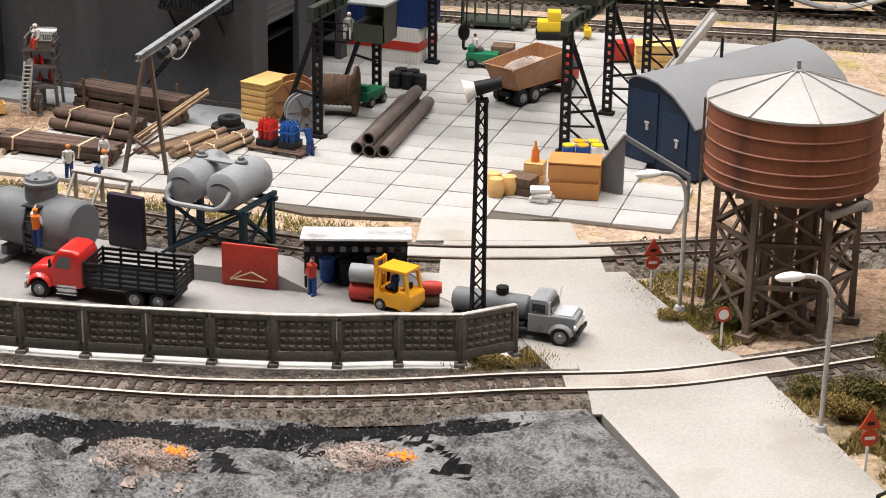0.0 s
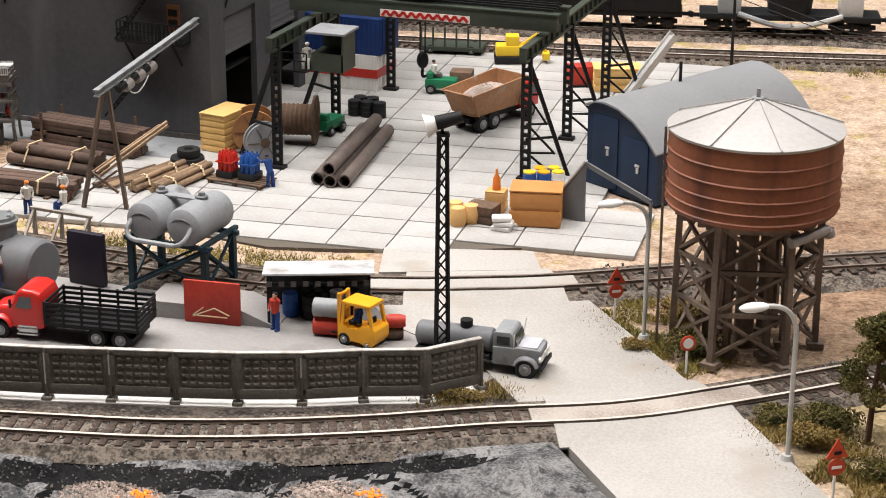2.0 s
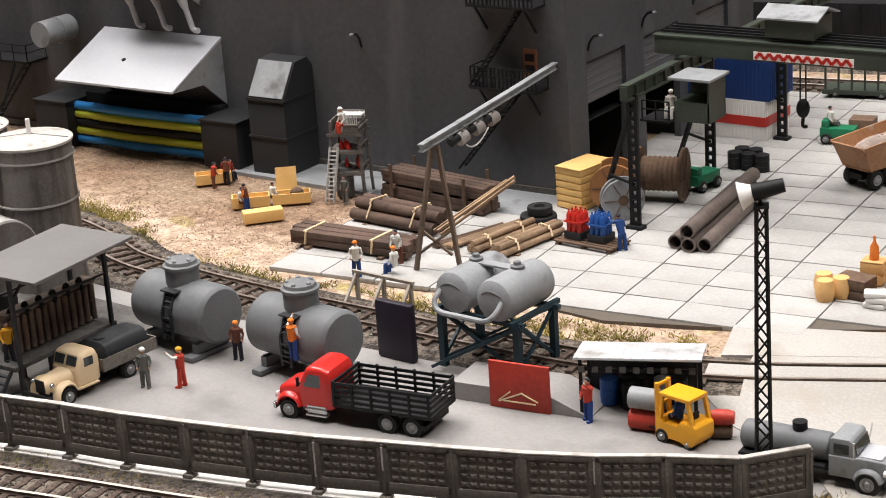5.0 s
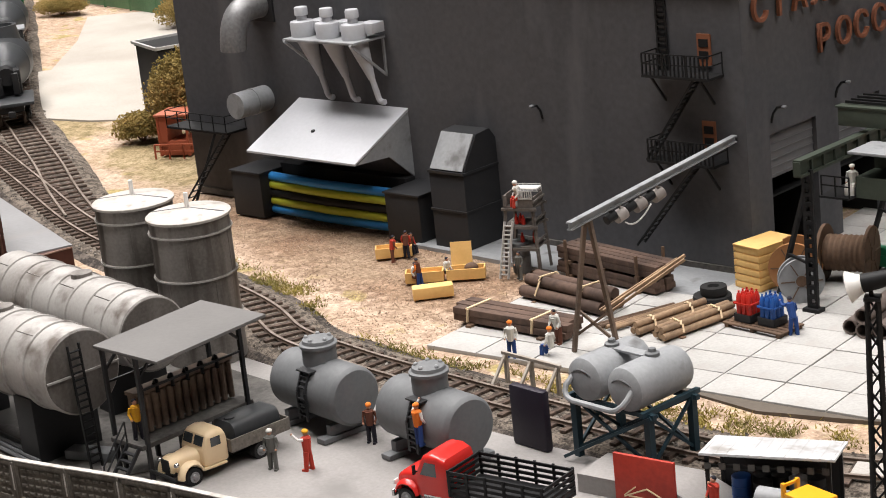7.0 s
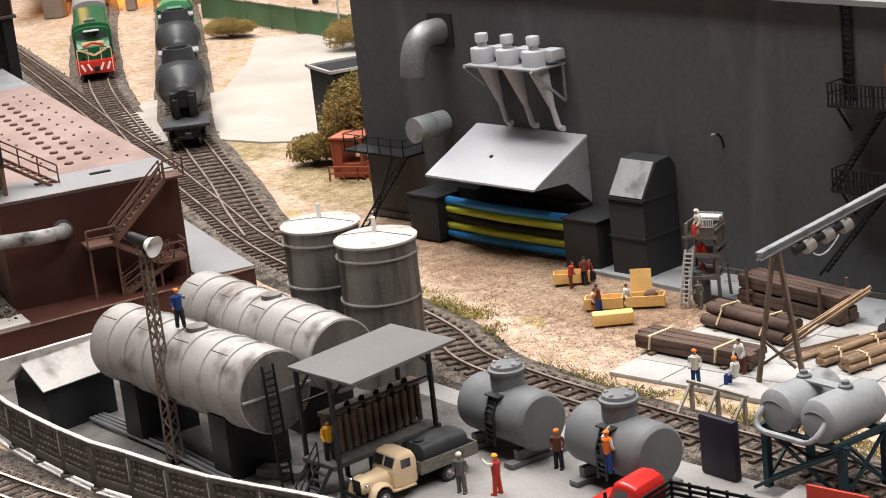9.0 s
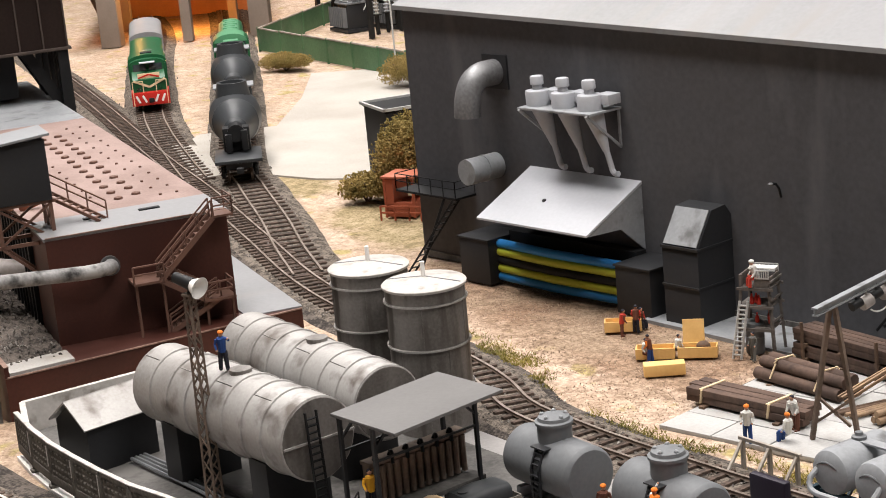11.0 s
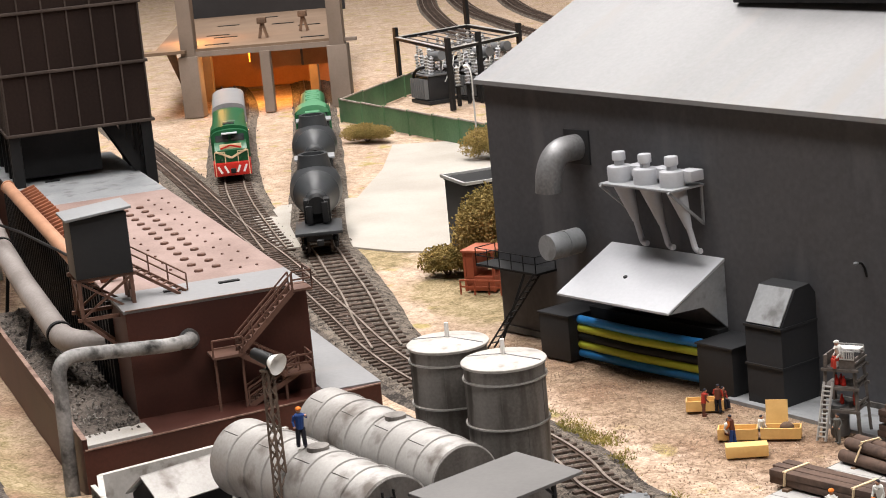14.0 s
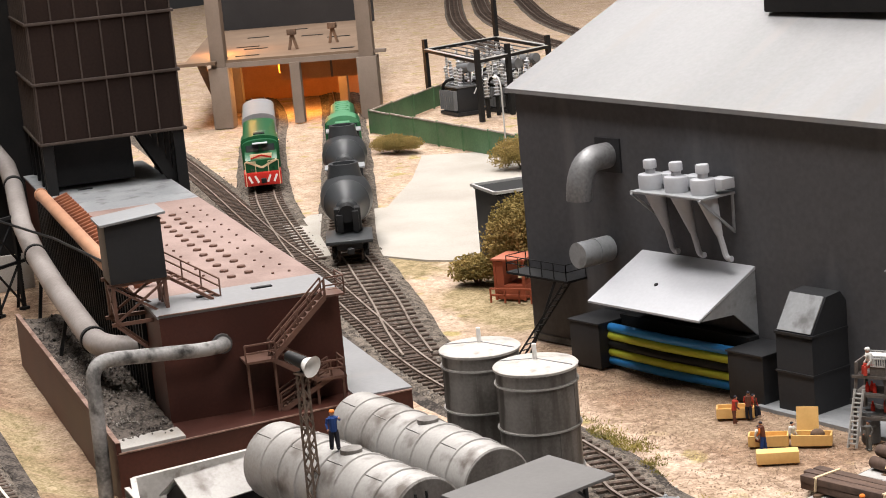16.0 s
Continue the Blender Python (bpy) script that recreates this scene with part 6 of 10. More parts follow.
# ---- vertical tanks, horizontal tanks, filling shed ----
def tall_tank(x, y, h, r):
    o = thing("storage_tank", x, y, 0.1, 25, "upright weathered grey steel tank with a pale lid", "tank", "upright tanks")
    b = bm_new()
    prof = [(r, 0)]
    for k in range(1, 4):
        z = h * k / 3.35
        prof += [(r, z - 0.06), (r + 0.08, z - 0.05), (r + 0.08, z + 0.05), (r, z + 0.06)]
    lathe(b, prof + [(r, h)], 40)
    shell = part("shell", b, OLDTANK_DARK, o, "stained grey shell with hoops")
    for k in range(3):
        for j in range(5):
            a = j * 1.257 + k * 0.63
            b = bm_new()
            box(b, (r * math.cos(a), r * math.sin(a), h * (k + 0.5) / 3.35), (0.05, 0.07, h / 3.35 - 0.15), rz=math.degrees(a))
            part("seam", b, OLDTANK_DARK, shell)
    for k in range(1, 4):
        b = bm_new()
        z = h * k / 3.35
        lathe(b, [(r + 0.02, z - 0.05), (r + 0.1, z - 0.04), (r + 0.1, z + 0.04), (r + 0.02, z + 0.05)], 40)
        part("hoop", b, OLDTANK, shell, "pale steel hoop")
    b = bm_new()
    lathe(b, [(r + 0.1, h - 0.12), (r + 0.12, h), (r + 0.05, h + 0.06), (0.1, h + 0.28)], 40)
    lid = part("lid", b, TANKTOP, o, "pale weathered lid")
    b = bm_new()
    bar(b, (-r, 0, h + 0.07), (0, 0, h + 0.28), 0.06)
    bar(b, (0, 0, h + 0.28), (r, 0, h + 0.07), 0.06)
    part("lid_seam", b, DUCT, lid)
    b = bm_new()
    cyl(b, (0, 0, h + 0.2), (0, 0, h + 1.0), 0.11, n=10)
    part("vent_pipe", b, WHITE, lid)
    return o


tall_tank(-68.1, 59.4, 7.2, 1.92)
tall_tank(-73.0, 59.9, 7.2, 1.92)


def long_tank(x, y, rz, L, r, z, label, ladder=False):
    o = thing("horizontal_tank", x, y, 0.1, rz, label, "tank", "horizontal tanks")
    b = bm_new()
    prof = [(0.3, -L / 2 - 0.12), (r * 0.96, -L / 2 - 0.05), (r, -L / 2)]
    for k in range(1, 8):
        q = -L / 2 + L * k / 8
        prof += [(r, q - 0.09), (r + 0.07, q - 0.06), (r + 0.07, q + 0.06), (r, q + 0.09)]
    lathe(b, prof + [(r, L / 2), (r * 0.96, L / 2 + 0.05), (0.3, L / 2 + 0.12)], 40, along_x(0, 0, z))
    sh = part("shell", b, OLDTANK, o, "weathered silvery shell with weld ribs")
    for s in (-1, 1):
        b = bm_new()
        lathe(b, [(r * 0.965, 0), (r * 0.95, 0.05), (0.3, 0.1)], 40, pose(s * (L / 2 + 0.03), 0, z, 0, s * 90, 0))
        part("end_plate", b, OLDTANK_DARK, sh, "dark stained end plate")
    for k in range(8):
        a = -0.5 if k % 2 else 0.55
        b = bm_new()
        q = -L / 2 + L * (k + 0.5) / 8
        bar(b, (q - L / 18, -r * math.sin(a) * 1.003, z + r * math.cos(a) * 1.003), (q + L / 18, -r * math.sin(a) * 1.003, z + r * math.cos(a) * 1.003), 0.03)
        part("weld_seam", b, OLDTANK_DARK, sh)
    b = bm_new()
    cyl(b, (0.6, 0, z + r - 0.1), (0.6, 0, z + r + 0.14), 0.5, n=16)
    part("manhole", b, OLDTANK_DARK, o)
    b = bm_new()
    bar(b, (L / 2 + 0.15, -r * 0.96, z), (L / 2 + 0.15, r * 0.96, z), 0.09)
    part("end_seam", b, OLDTANK, sh)
    for q in (-L * 0.3, L * 0.3):
        b = bm_new()
        box(b, (q, 0, (z - r * 0.6) / 2), (1.4, r * 1.7, z - r * 0.6), bev=0.05)
        part("saddle", b, FACTORY_DARK, o, "black support block")
    if ladder:
        b = bm_new()
        stair_ladder(b, (L / 2 + 0.35, -0.7, z + r * 0.75), (L / 2 + 0.7, -0.7, 0), (0, 0.55, 0), 18, 0.06)
        part("ladder", b, BLACK, o)
    return o


long_tank(-68.2, 48.35, -2.5, 12.5, 1.85, 4.05, "long horizontal silvery oil tank with a ladder on its end", True)
long_tank(-70.0, 53.9, -7, 12.9, 1.72, 3.85, "long horizontal silvery oil tank beside the upright tanks")


def filling_shed():
    o = thing("filling_shed", -58.4, 50.8, 0.06, 0, "dark open filling shed with a flat roof and loading platform", "shed")
    b = bm_new()
    box(b, (-0.1, 0, 5.56), (4.2, 5.8, 0.14), bev=0.02, rx=2)
    part("roof", b, mat("grey_felt_roof", (0.16, 0.155, 0.15), (0.125, 0.12, 0.118), 0.7, big=20), o, "grey felt roof")
    b = bm_new()
    for x in (-1.9, 0.3):
        for y in (-2.7, 2.7):
            bar(b, (x, y, 0), (x, y, 5.45), 0.16)
            bar(b, (x, y, 4.4), (x, y * 0.6, 5.4), 0.1)
        bar(b, (x, -2.8, 5.35), (x, 2.8, 5.35), 0.14)
        bar(b, (x, -2.7, 3.9), (x, 2.7, 3.9), 0.09)
    part("post_frame", b, FACTORY_DARK, o)
    b = bm_new()
    box(b, (-0.75, 0, 1.5), (2.1, 6.0, 0.2), bev=0.02)
    part("platform", b, DARK_BASE, o)
    for y in (-2.6, -0.9, 0.9, 2.6):
        for x in (-1.6, 0.15):
            b = bm_new()
            bar(b, (x, y, 0), (x, y, 1.42), 0.16)
            part("platform_post", b, FACTORY_DARK, o)
    b = bm_new()
    box(b, (-0.95, 0.2, 2.6), (0.5, 5.0, 1.6))
    box(b, (-0.85, 0.2, 3.45), (0.7, 5.2, 0.16))
    sc = part("pump_rack", b, TIMBERLEG, o, "grey brown pump rack")
    for k in range(13):
        b = bm_new()
        cyl(b, (-0.6, -2.2 + 0.4 * k, 1.7), (-0.6, -2.2 + 0.4 * k, 3.3), 0.13, n=8)
        part("standpipe", b, TIMBERLEG, sc)
    for k in range(6):
        b = bm_new()
        sweep(b, bend((-0.8, -2.0 + 0.8 * k, 3.5), (-0.5, -2.0 + 0.8 * k, 4.1), (-0.3, -2.2 + 0.8 * k, 3.3), 6), 0.08, 6)
        part("loading_arm", b, BLACK, sc)
    b = bm_new()
    stair_ladder(b, (-0.7, -3.0, 1.5), (-0.7, -4.3, 0), (0.8, 0, 0), 6, 0.08)
    railing(b, [(-0.7, -4.3, 0), (-0.7, -3.0, 1.5)], 1.0)
    part("stair", b, FACTORY_DARK, o)
    return o


filling_shed()


def tool_shed():
    o = thing("tool_shed", -77.9, 47.0, 0.1, 92, "small dark shed with a pale tin roof", "shed")
    b = bm_new()
    body_x(b, [(-1.35, 0), (-1.35, 2.3), (0, 3.25), (1.35, 2.3), (1.35, 0)], -1.9, 1.9)
    part("wall", b, FACTORY_DARK, o)
    for s in (-1, 1):
        b = bm_new()
        m = pose(0, s * 0.78, 2.86, -s * 35, 0, 0)
        bmesh.ops.create_cube(b, size=1, matrix=m @ Matrix.Diagonal((4.3, 2.0, 0.08, 1)))
        part("roof", b, OLDTANK, o, "pale tin roof")
    return o


tool_shed()
b = bm_new()
for p, q in (((-82.1, 44.9), (-85.3, 46.4)), ((-85.3, 46.4), (-84.1, 57.0))):
    bar(b, (*p, 0.8), (*q, 0.8), 0.3, 1.7)
tagged(part("boundary_wall", b, TANKTOP), "low pale concrete wall round the tank base", "wall", kind="structure")


def dome_tank(x, y, rz, label):
    """A tank wagon body set on the ground on sledges."""
    o = thing("dome_tank", x, y, 0.06, rz, label, "tank", "dome tanks", "", 0.95)
    b = bm_new()
    lathe(b, [(0.4, -2.55), (1.2, -2.45), (1.33, -2.3), (1.35, -2.2), (1.35, 2.2), (1.33, 2.3), (1.2, 2.45), (0.4, 2.55)], 36, along_x(0, 0, 1.95))
    sh = part("shell", b, TANKGREY, o, "plain grey steel shell")
    b = bm_new()
    lathe(b, [(0.78, 3.0), (0.78, 3.85), (0.86, 3.87), (0.86, 4.0), (0.74, 4.05), (0.7, 4.2), (0.3, 4.28)], 26)
    d = part("dome", b, TANKGREY, o)
    b = bm_new()
    for k in range(5):
        sph(b, (0.55 * math.cos(k * 1.25), 0.55 * math.sin(k * 1.25), 4.24), 0.11, u=8, v=6)
    part("valve", b, GREY, d)
    b = bm_new()
    stair_ladder(b, (0.0, -1.02, 3.0), (0.0, -1.42, 2.1), (0.55, 0, 0), 4, 0.08)
    stair_ladder(b, (0.0, -1.42, 2.1), (0.0, -1.42, 0.8), (0.55, 0, 0), 5, 0.08)
    box(b, (0.25, -0.95, 3.02), (1.0, 0.5, 0.07))
    part("ladder", b, FACTORY_DARK, o)
    for q in (-1.6, 1.6):
        b = bm_new()
        box(b, (q, 0, 0.5), (0.35, 2.2, 0.5), bev=0.04)
        box(b, (q, 0, 0.15), (0.6, 3.2, 0.25), bev=0.05)
        part("sledge", b, TANKGREY, o)
    return o


dome_tank(-56.0, 56.0, -7, "grey dome tank resting on sledges beside the track")
dome_tank(-49.3, 55.8, -7, "grey dome tank resting on sledges behind the red lorry")


def twin_tanks():
    o = thing("twin_tank_stand", -42.4, 60.0, 0.0, -4, "two grey tanks side by side on a dark teal steel stand", "tank stand", size=0.84)
    rods = []
    for x in (-2.3, 2.3):
        rods += [("leg", (x, y, 0), (x, y, 3.2), 0.34) for y in (-1.5, 1.5)]
        rods += [("brace", (x, -1.5, 0.5), (x, 1.5, 3.0), 0.14), ("brace", (x, 1.5, 0.5), (x, -1.5, 3.0), 0.14), ("beam", (x, -2.0, 3.2), (x, 2.0, 3.2), 0.24)]
    for y in (-1.5, 1.5):
        rods += [("brace", (-2.3, y, 0.5), (2.3, y, 3.0), 0.14), ("brace", (2.3, y, 0.5), (-2.3, y, 3.0), 0.14), ("beam", (-2.7, y, 3.05), (2.7, y, 3.05), 0.24)]
    for nm, p, q, w in rods:
        b = bm_new()
        bar(b, p, q, w)
        part(nm, b, TEAL, o)
    for x in (-1.25, 1.25):
        b = bm_new()
        lathe(b, [(0.3, -2.06), (0.8, -1.98), (1.03, -1.8), (1.09, -1.6), (1.09, 1.6), (1.03, 1.8), (0.8, 1.98), (0.3, 2.06)], 36, pose(x, 0, 4.2, 90, 0, 0))
        t = part("tank", b, GREY, o, "matt grey tank")
        b = bm_new()
        lathe(b, [(0.35, 5.2), (0.35, 5.4), (0.2, 5.45), (0.18, 5.6), (0.05, 5.62)], 14, pose(x, 0.2, 0))
        part("cap", b, TANKGREY, t)
        b = bm_new()
        sweep(b, bend((x - 0.6, -1.98, 4.5), (x, -2.1, 5.0), (x + 0.6, -1.98, 4.5), 8), 0.045, 6)
        part("end_seam", b, TANKGREY, t)
    b = bm_new()
    box(b, (0, 0.2, 5.22), (2.7, 0.6, 0.1))
    part("walkway", b, GREY, o)
    b = bm_new()
    sweep(b, [(-1.9, -1.9, 4.3), *bend((-1.9, -2.4, 4.0), (-1.9, -2.7, 3.5), (-1.2, -2.7, 3.45), 4), (1.0, -2.7, 3.45), *bend((1.2, -2.7, 3.45), (1.9, -2.7, 3.6), (1.8, -1.9, 4.3), 4)], 0.14, 8)
    part("filler_pipe", b, GREY, o)
    b = bm_new()
    stair_ladder(b, (2.7, -1.8, 3.1), (-2.4, -2.4, 0.3), (0, 0.5, 0), 14, 0.08)
    part("stair", b, TEAL, o)
    return o


twin_tanks()


def loading_ramp():
    o = thing("loading_ramp", -39.3, 57.3, 0.06, 6, "grey loading ramp with a dull red steel gate", "ramp")
    b = bm_new()
    prism(b, [(-3.0, 0), (-3.0, 0.75), (1.2, 0.75), (3.0, 0.05), (3.0, 0)], -0.9, 1.3)
    part("ramp_body", b, ASPHALT, o)
    b = bm_new()
    box(b, (0.1, -1.0, 1.0), (2.6, 0.14, 1.95), bev=0.02)
    g = part("gate", b, DULLRED, o, "dull red steel gate")
    b = bm_new()
    for p, q in (((-0.8, 0.3), (0.2, 0.75)), ((0.2, 0.75), (0.9, 0.45)), ((-0.6, 0.35), (0.8, 0.35)), ((-0.8, 0.35), (-0.3, 0.75))):
        bar(b, (p[0], -1.08, p[1]), (q[0], -1.08, q[1]), 0.05)
    part("scribble", b, CREAM, g, "pale scratched marks")
    return o


loading_ramp()
b = bm_new()
box(b, (0, 0, 1.3), (1.95, 0.4, 2.6), bev=0.14)
solo("dark_board", b, mat("plum_black_board", (0.022, 0.016, 0.028), (0.015, 0.012, 0.02), 0.5), -46.6, 58.6, 0.06, -4, "upright plum black metal board beside the track", "board")


def lean_to():
    o = thing("open_shelter", -35.0, 58.7, 0.06, 22, "small open shelter with a pale tin roof over drums", "shelter")
    b = bm_new()
    box(b, (0, 0, 2.3), (4.9, 2.6, 0.1), bev=0.02, rx=-8)
    rf = part("roof", b, mat("pale_tin_roof", (0.62, 0.63, 0.64), (0.5, 0.5, 0.51), 0.45, 0.2, big=40, amt=0.9, dirt=(0.32, 0.3, 0.28), dirt_amt=0.2), o, "pale streaked tin roof")
    for k in range(12):
        b = bm_new()
        box(b, (-2.3 + 0.42 * k, 0, 2.352), (0.035, 2.6, 0.02), rx=-8)
        part("rib", b, bpy.data.materials["pale_tin_roof"], rf)
    for k in range(9):
        b = bm_new()
        box(b, (-2.15 + 0.53 * k, -1.2, 2.02), (0.24, 0.06, 0.24))
        part("valance_block", b, DARK_BASE, o)
    b = bm_new()
    for x in (-2.2, 2.2):
        for y, h in ((-1.1, 2.4), (1.1, 2.1)):
            bar(b, (x, y, 0), (x, y, h), 0.13)
    bar(b, (-2.2, -1.1, 2.0), (2.2, -1.1, 2.0), 0.1)
    part("frame", b, BLACK, o)
    b = bm_new()
    box(b, (0, 1.15, 0.9), (4.4, 0.08, 1.8))
    part("back_wall", b, FACTORY_DARK, o)
    return o


lean_to()
for k, (dx, dy, material, nm) in enumerate(((-1.3, 0.2, BLUE, "blue"), (-0.6, 0.5, BLACK, "black"), (0.1, 0.5, BLACK, "black"), (0.8, 0.3, GREY, "grey"), (1.4, 0.4, BLACK, "black"), (-0.4, -0.2, BLACK, "black"))):
    a = radians(22)
    oil_drum(-35.0 + dx * math.cos(a) - dy * math.sin(a), 58.7 + dx * math.sin(a) + dy * math.cos(a), 0.06, material, nm + " oil drum under the tin shelter", 0.36, 1.1)
for zz, material, r, nm in ((0.42, DULLRED, 0.42, "red"), (1.25, GREY, 0.42, "grey")):
    b = bm_new()
    lathe(b, [(r * 0.9, -0.6), (r, -0.58), (r, 0.58), (r * 0.9, 0.6)], 18, pose(0, 0, 0, 90, 0, 0))
    solo("steel_drum", b, material, -33.85, 56.9, zz + 0.06, 98, nm + " drum lying on the forks of the yellow forklift", "drum")
for k in range(2):
    b = bm_new()
    lathe(b, [(0.24, -0.45), (0.3, -0.2), (0.3, 0.2), (0.24, 0.45)], 14, along_x(0, 0, 0.3))
    solo("small_keg", b, OLDWOOD if k != 1 else DULLRED, -31.0 + 0.1 * k, 57.4, 0.06 + 0.56 * k, 20, "small keg in a pile behind the forklift", "keg", "kegs behind the forklift")
forklift(-32.2, 56.6, 168, YELLOW, "yellow forklift carrying drums on the asphalt yard")
figure(-32.3, 56.65, 0.55, 168, "blue", "dark", sit=True, label="dark figure sitting in the yellow forklift", h=1.6)
red_truck(-44.0, 53.0, 187)
old_truck(-56.9, 50.5, 266, CREAM, "cream round-nosed lorry with a grey tank on its bed")
tanker_truck(-26.3, 56.1, 3)
yard_lamp(-27.3, 53.3, 10.8, 205, "dark lattice floodlight mast at the fence corner")
yard_lamp(-68.2, 46.6, 9.8, 12, "brown lattice floodlight mast beside the oil tank")

figure(-54.5, 51.5, 0.06, -60, "grey", "grey", "white", label="figure in grey overalls with a white helmet")
figure(-53.1, 52.2, 0.06, 200, "red", "red", "yellow", arm=2, sleeve="white", label="figure in red overalls with a yellow helmet, arm raised")
figure(-52.9, 55.6, 0.06, -60, "brown", "dark", "orange", label="figure in brown with an orange cap between the tanks")
figure(-48.7, 54.3, 1.3, 90, "orange", "blue", "orange", arm=3, sleeve="white", label="figure in an orange vest climbing the dome tank")
figure(-36.2, 56.6, 0.06, -100, "red", "blue", None, arm=3, sleeve="red", label="figure in a red shirt raising an arm by the shelter")
figure(-58.9, 48.3, 1.66, -20, "yellow", "dark", None, label="figure in a yellow coat on the filling platform")
figure(-68.2, 47.9, 6.1, -30, "blue", "dark", "orange", arm=1, label="figure in blue with an orange helmet on top of the tank")

# pipes and rails on the ground by the tanks
for k in range(4):
    b = bm_new()
    sweep(b, [(-63.5 - 0.3 * k, 46.2 + 0.32 * k, 0.3), (-70, 46.9 + 0.3 * k, 0.3), (-76.3, 47.2 + 0.24 * k, 0.35)], 0.09, 6)
    tagged(part("ground_pipe", b, TANKGREY), "thin grey pipe lying along the tank base", "pipe", "ground pipes")
b = bm_new()
box(b, (0, 0, 0.25), (2.2, 0.8, 0.4), bev=0.05)
solo("grey_box", b, TANKGREY, -62.4, 48.2, 0.1, 20, "low grey box at the foot of the ladder", "box")

# pale timber barrier beside the main track
o = thing("timber_barrier", -50.9, 63.6, 0.0, -4, "pale weathered timber barrier beside the main track", "barrier")
for x in (-1.6, 0.0, 1.6):
    b = bm_new()
    bar(b, (x, 0, 0), (x, 0, 1.5), 0.16)
    part("post", b, BARE_WOOD, o)
    b = bm_new()
    bar(b, (x, 0, 1.4), (x + 0.1, -1.1, 0.2), 0.12)
    part("strut", b, BARE_WOOD, o)
b = bm_new()
bar(b, (-1.8, 0, 1.45), (1.8, 0, 1.45), 0.14)
part("rail", b, BARE_WOOD, o)

# white strips under the fence, added for the lit ground in its panel gap
for (x0, y0), (x1, y1) in zip(FENCE_LINE, FENCE_LINE[1:]):
    b = bm_new()
    bar(b, (x0, y0 - 0.38, -0.03), (x1, y1 - 0.38, -0.03), 0.66, 0.24)
    tagged(part("kerb", b, WHITE), "white strip added under the fence for its bright gap", "kerb", kind="structure")

# ---- yard of concrete slabs ----
def slab_yard():
    o = thing("slab_yard", 0, 0, 0, 0, "yard of pale concrete slabs with dark open joints", "pavement", kind="structure")
    u, v = Vector((0.996, 0.087, 0)), Vector((-0.087, 0.996, 0))
    w, l = 3.0, 2.2
    b = bm_new()
    box(b, (0, 0, 0), (w - 0.07, l - 0.06, 0.24), bev=0.03)
    me = to_mesh("slab", b, SLAB)
    p0 = Vector((-41.4, 67.1, 0))
    rz = 5.0
    count = 0
    for j in range(-3, 21):
        for i in range(-8, 8):
            c = p0 + u * (i + 0.5) * w + v * (j + 0.5) * l
            if c.y > 108 or (c.x < -51.5 and c.y > 77.0) or c.x > (-25.2 if c.y < 77 else -28.0):
                continue
            if c.y < 66.6 + max(0, (c.x + 40) * 0.33) or (c.x < -47 and c.y < 66.4):
                continue
            if c.x < -52 and c.y < 65 + (-52 - c.x) * 0.15:
                continue
            if c.x < -60.5:
                continue
            z = random.uniform(-0.012, 0.012)
            if count < 300:
                share("slab", me, o, pose(c.x, c.y, z, random.uniform(-0.3, 0.3), random.uniform(-0.3, 0.3), rz + random.uniform(-0.15, 0.15)))
                count += 1
    b = bm_new()
    plate(b, [(-59.5, 66.2), (-47.5, 67.0), (-41, 66.2), (-34.5, 68.0), (-26.6, 71.6), (-27.0, 77), (-28.5, 78), (-28.5, 107), (-50.5, 107), (-50.5, 77), (-60.5, 77)], -0.3, 0.02)
    part("joint_bed", b, JOINT, o, "dark soil in the joints")


slab_yard()


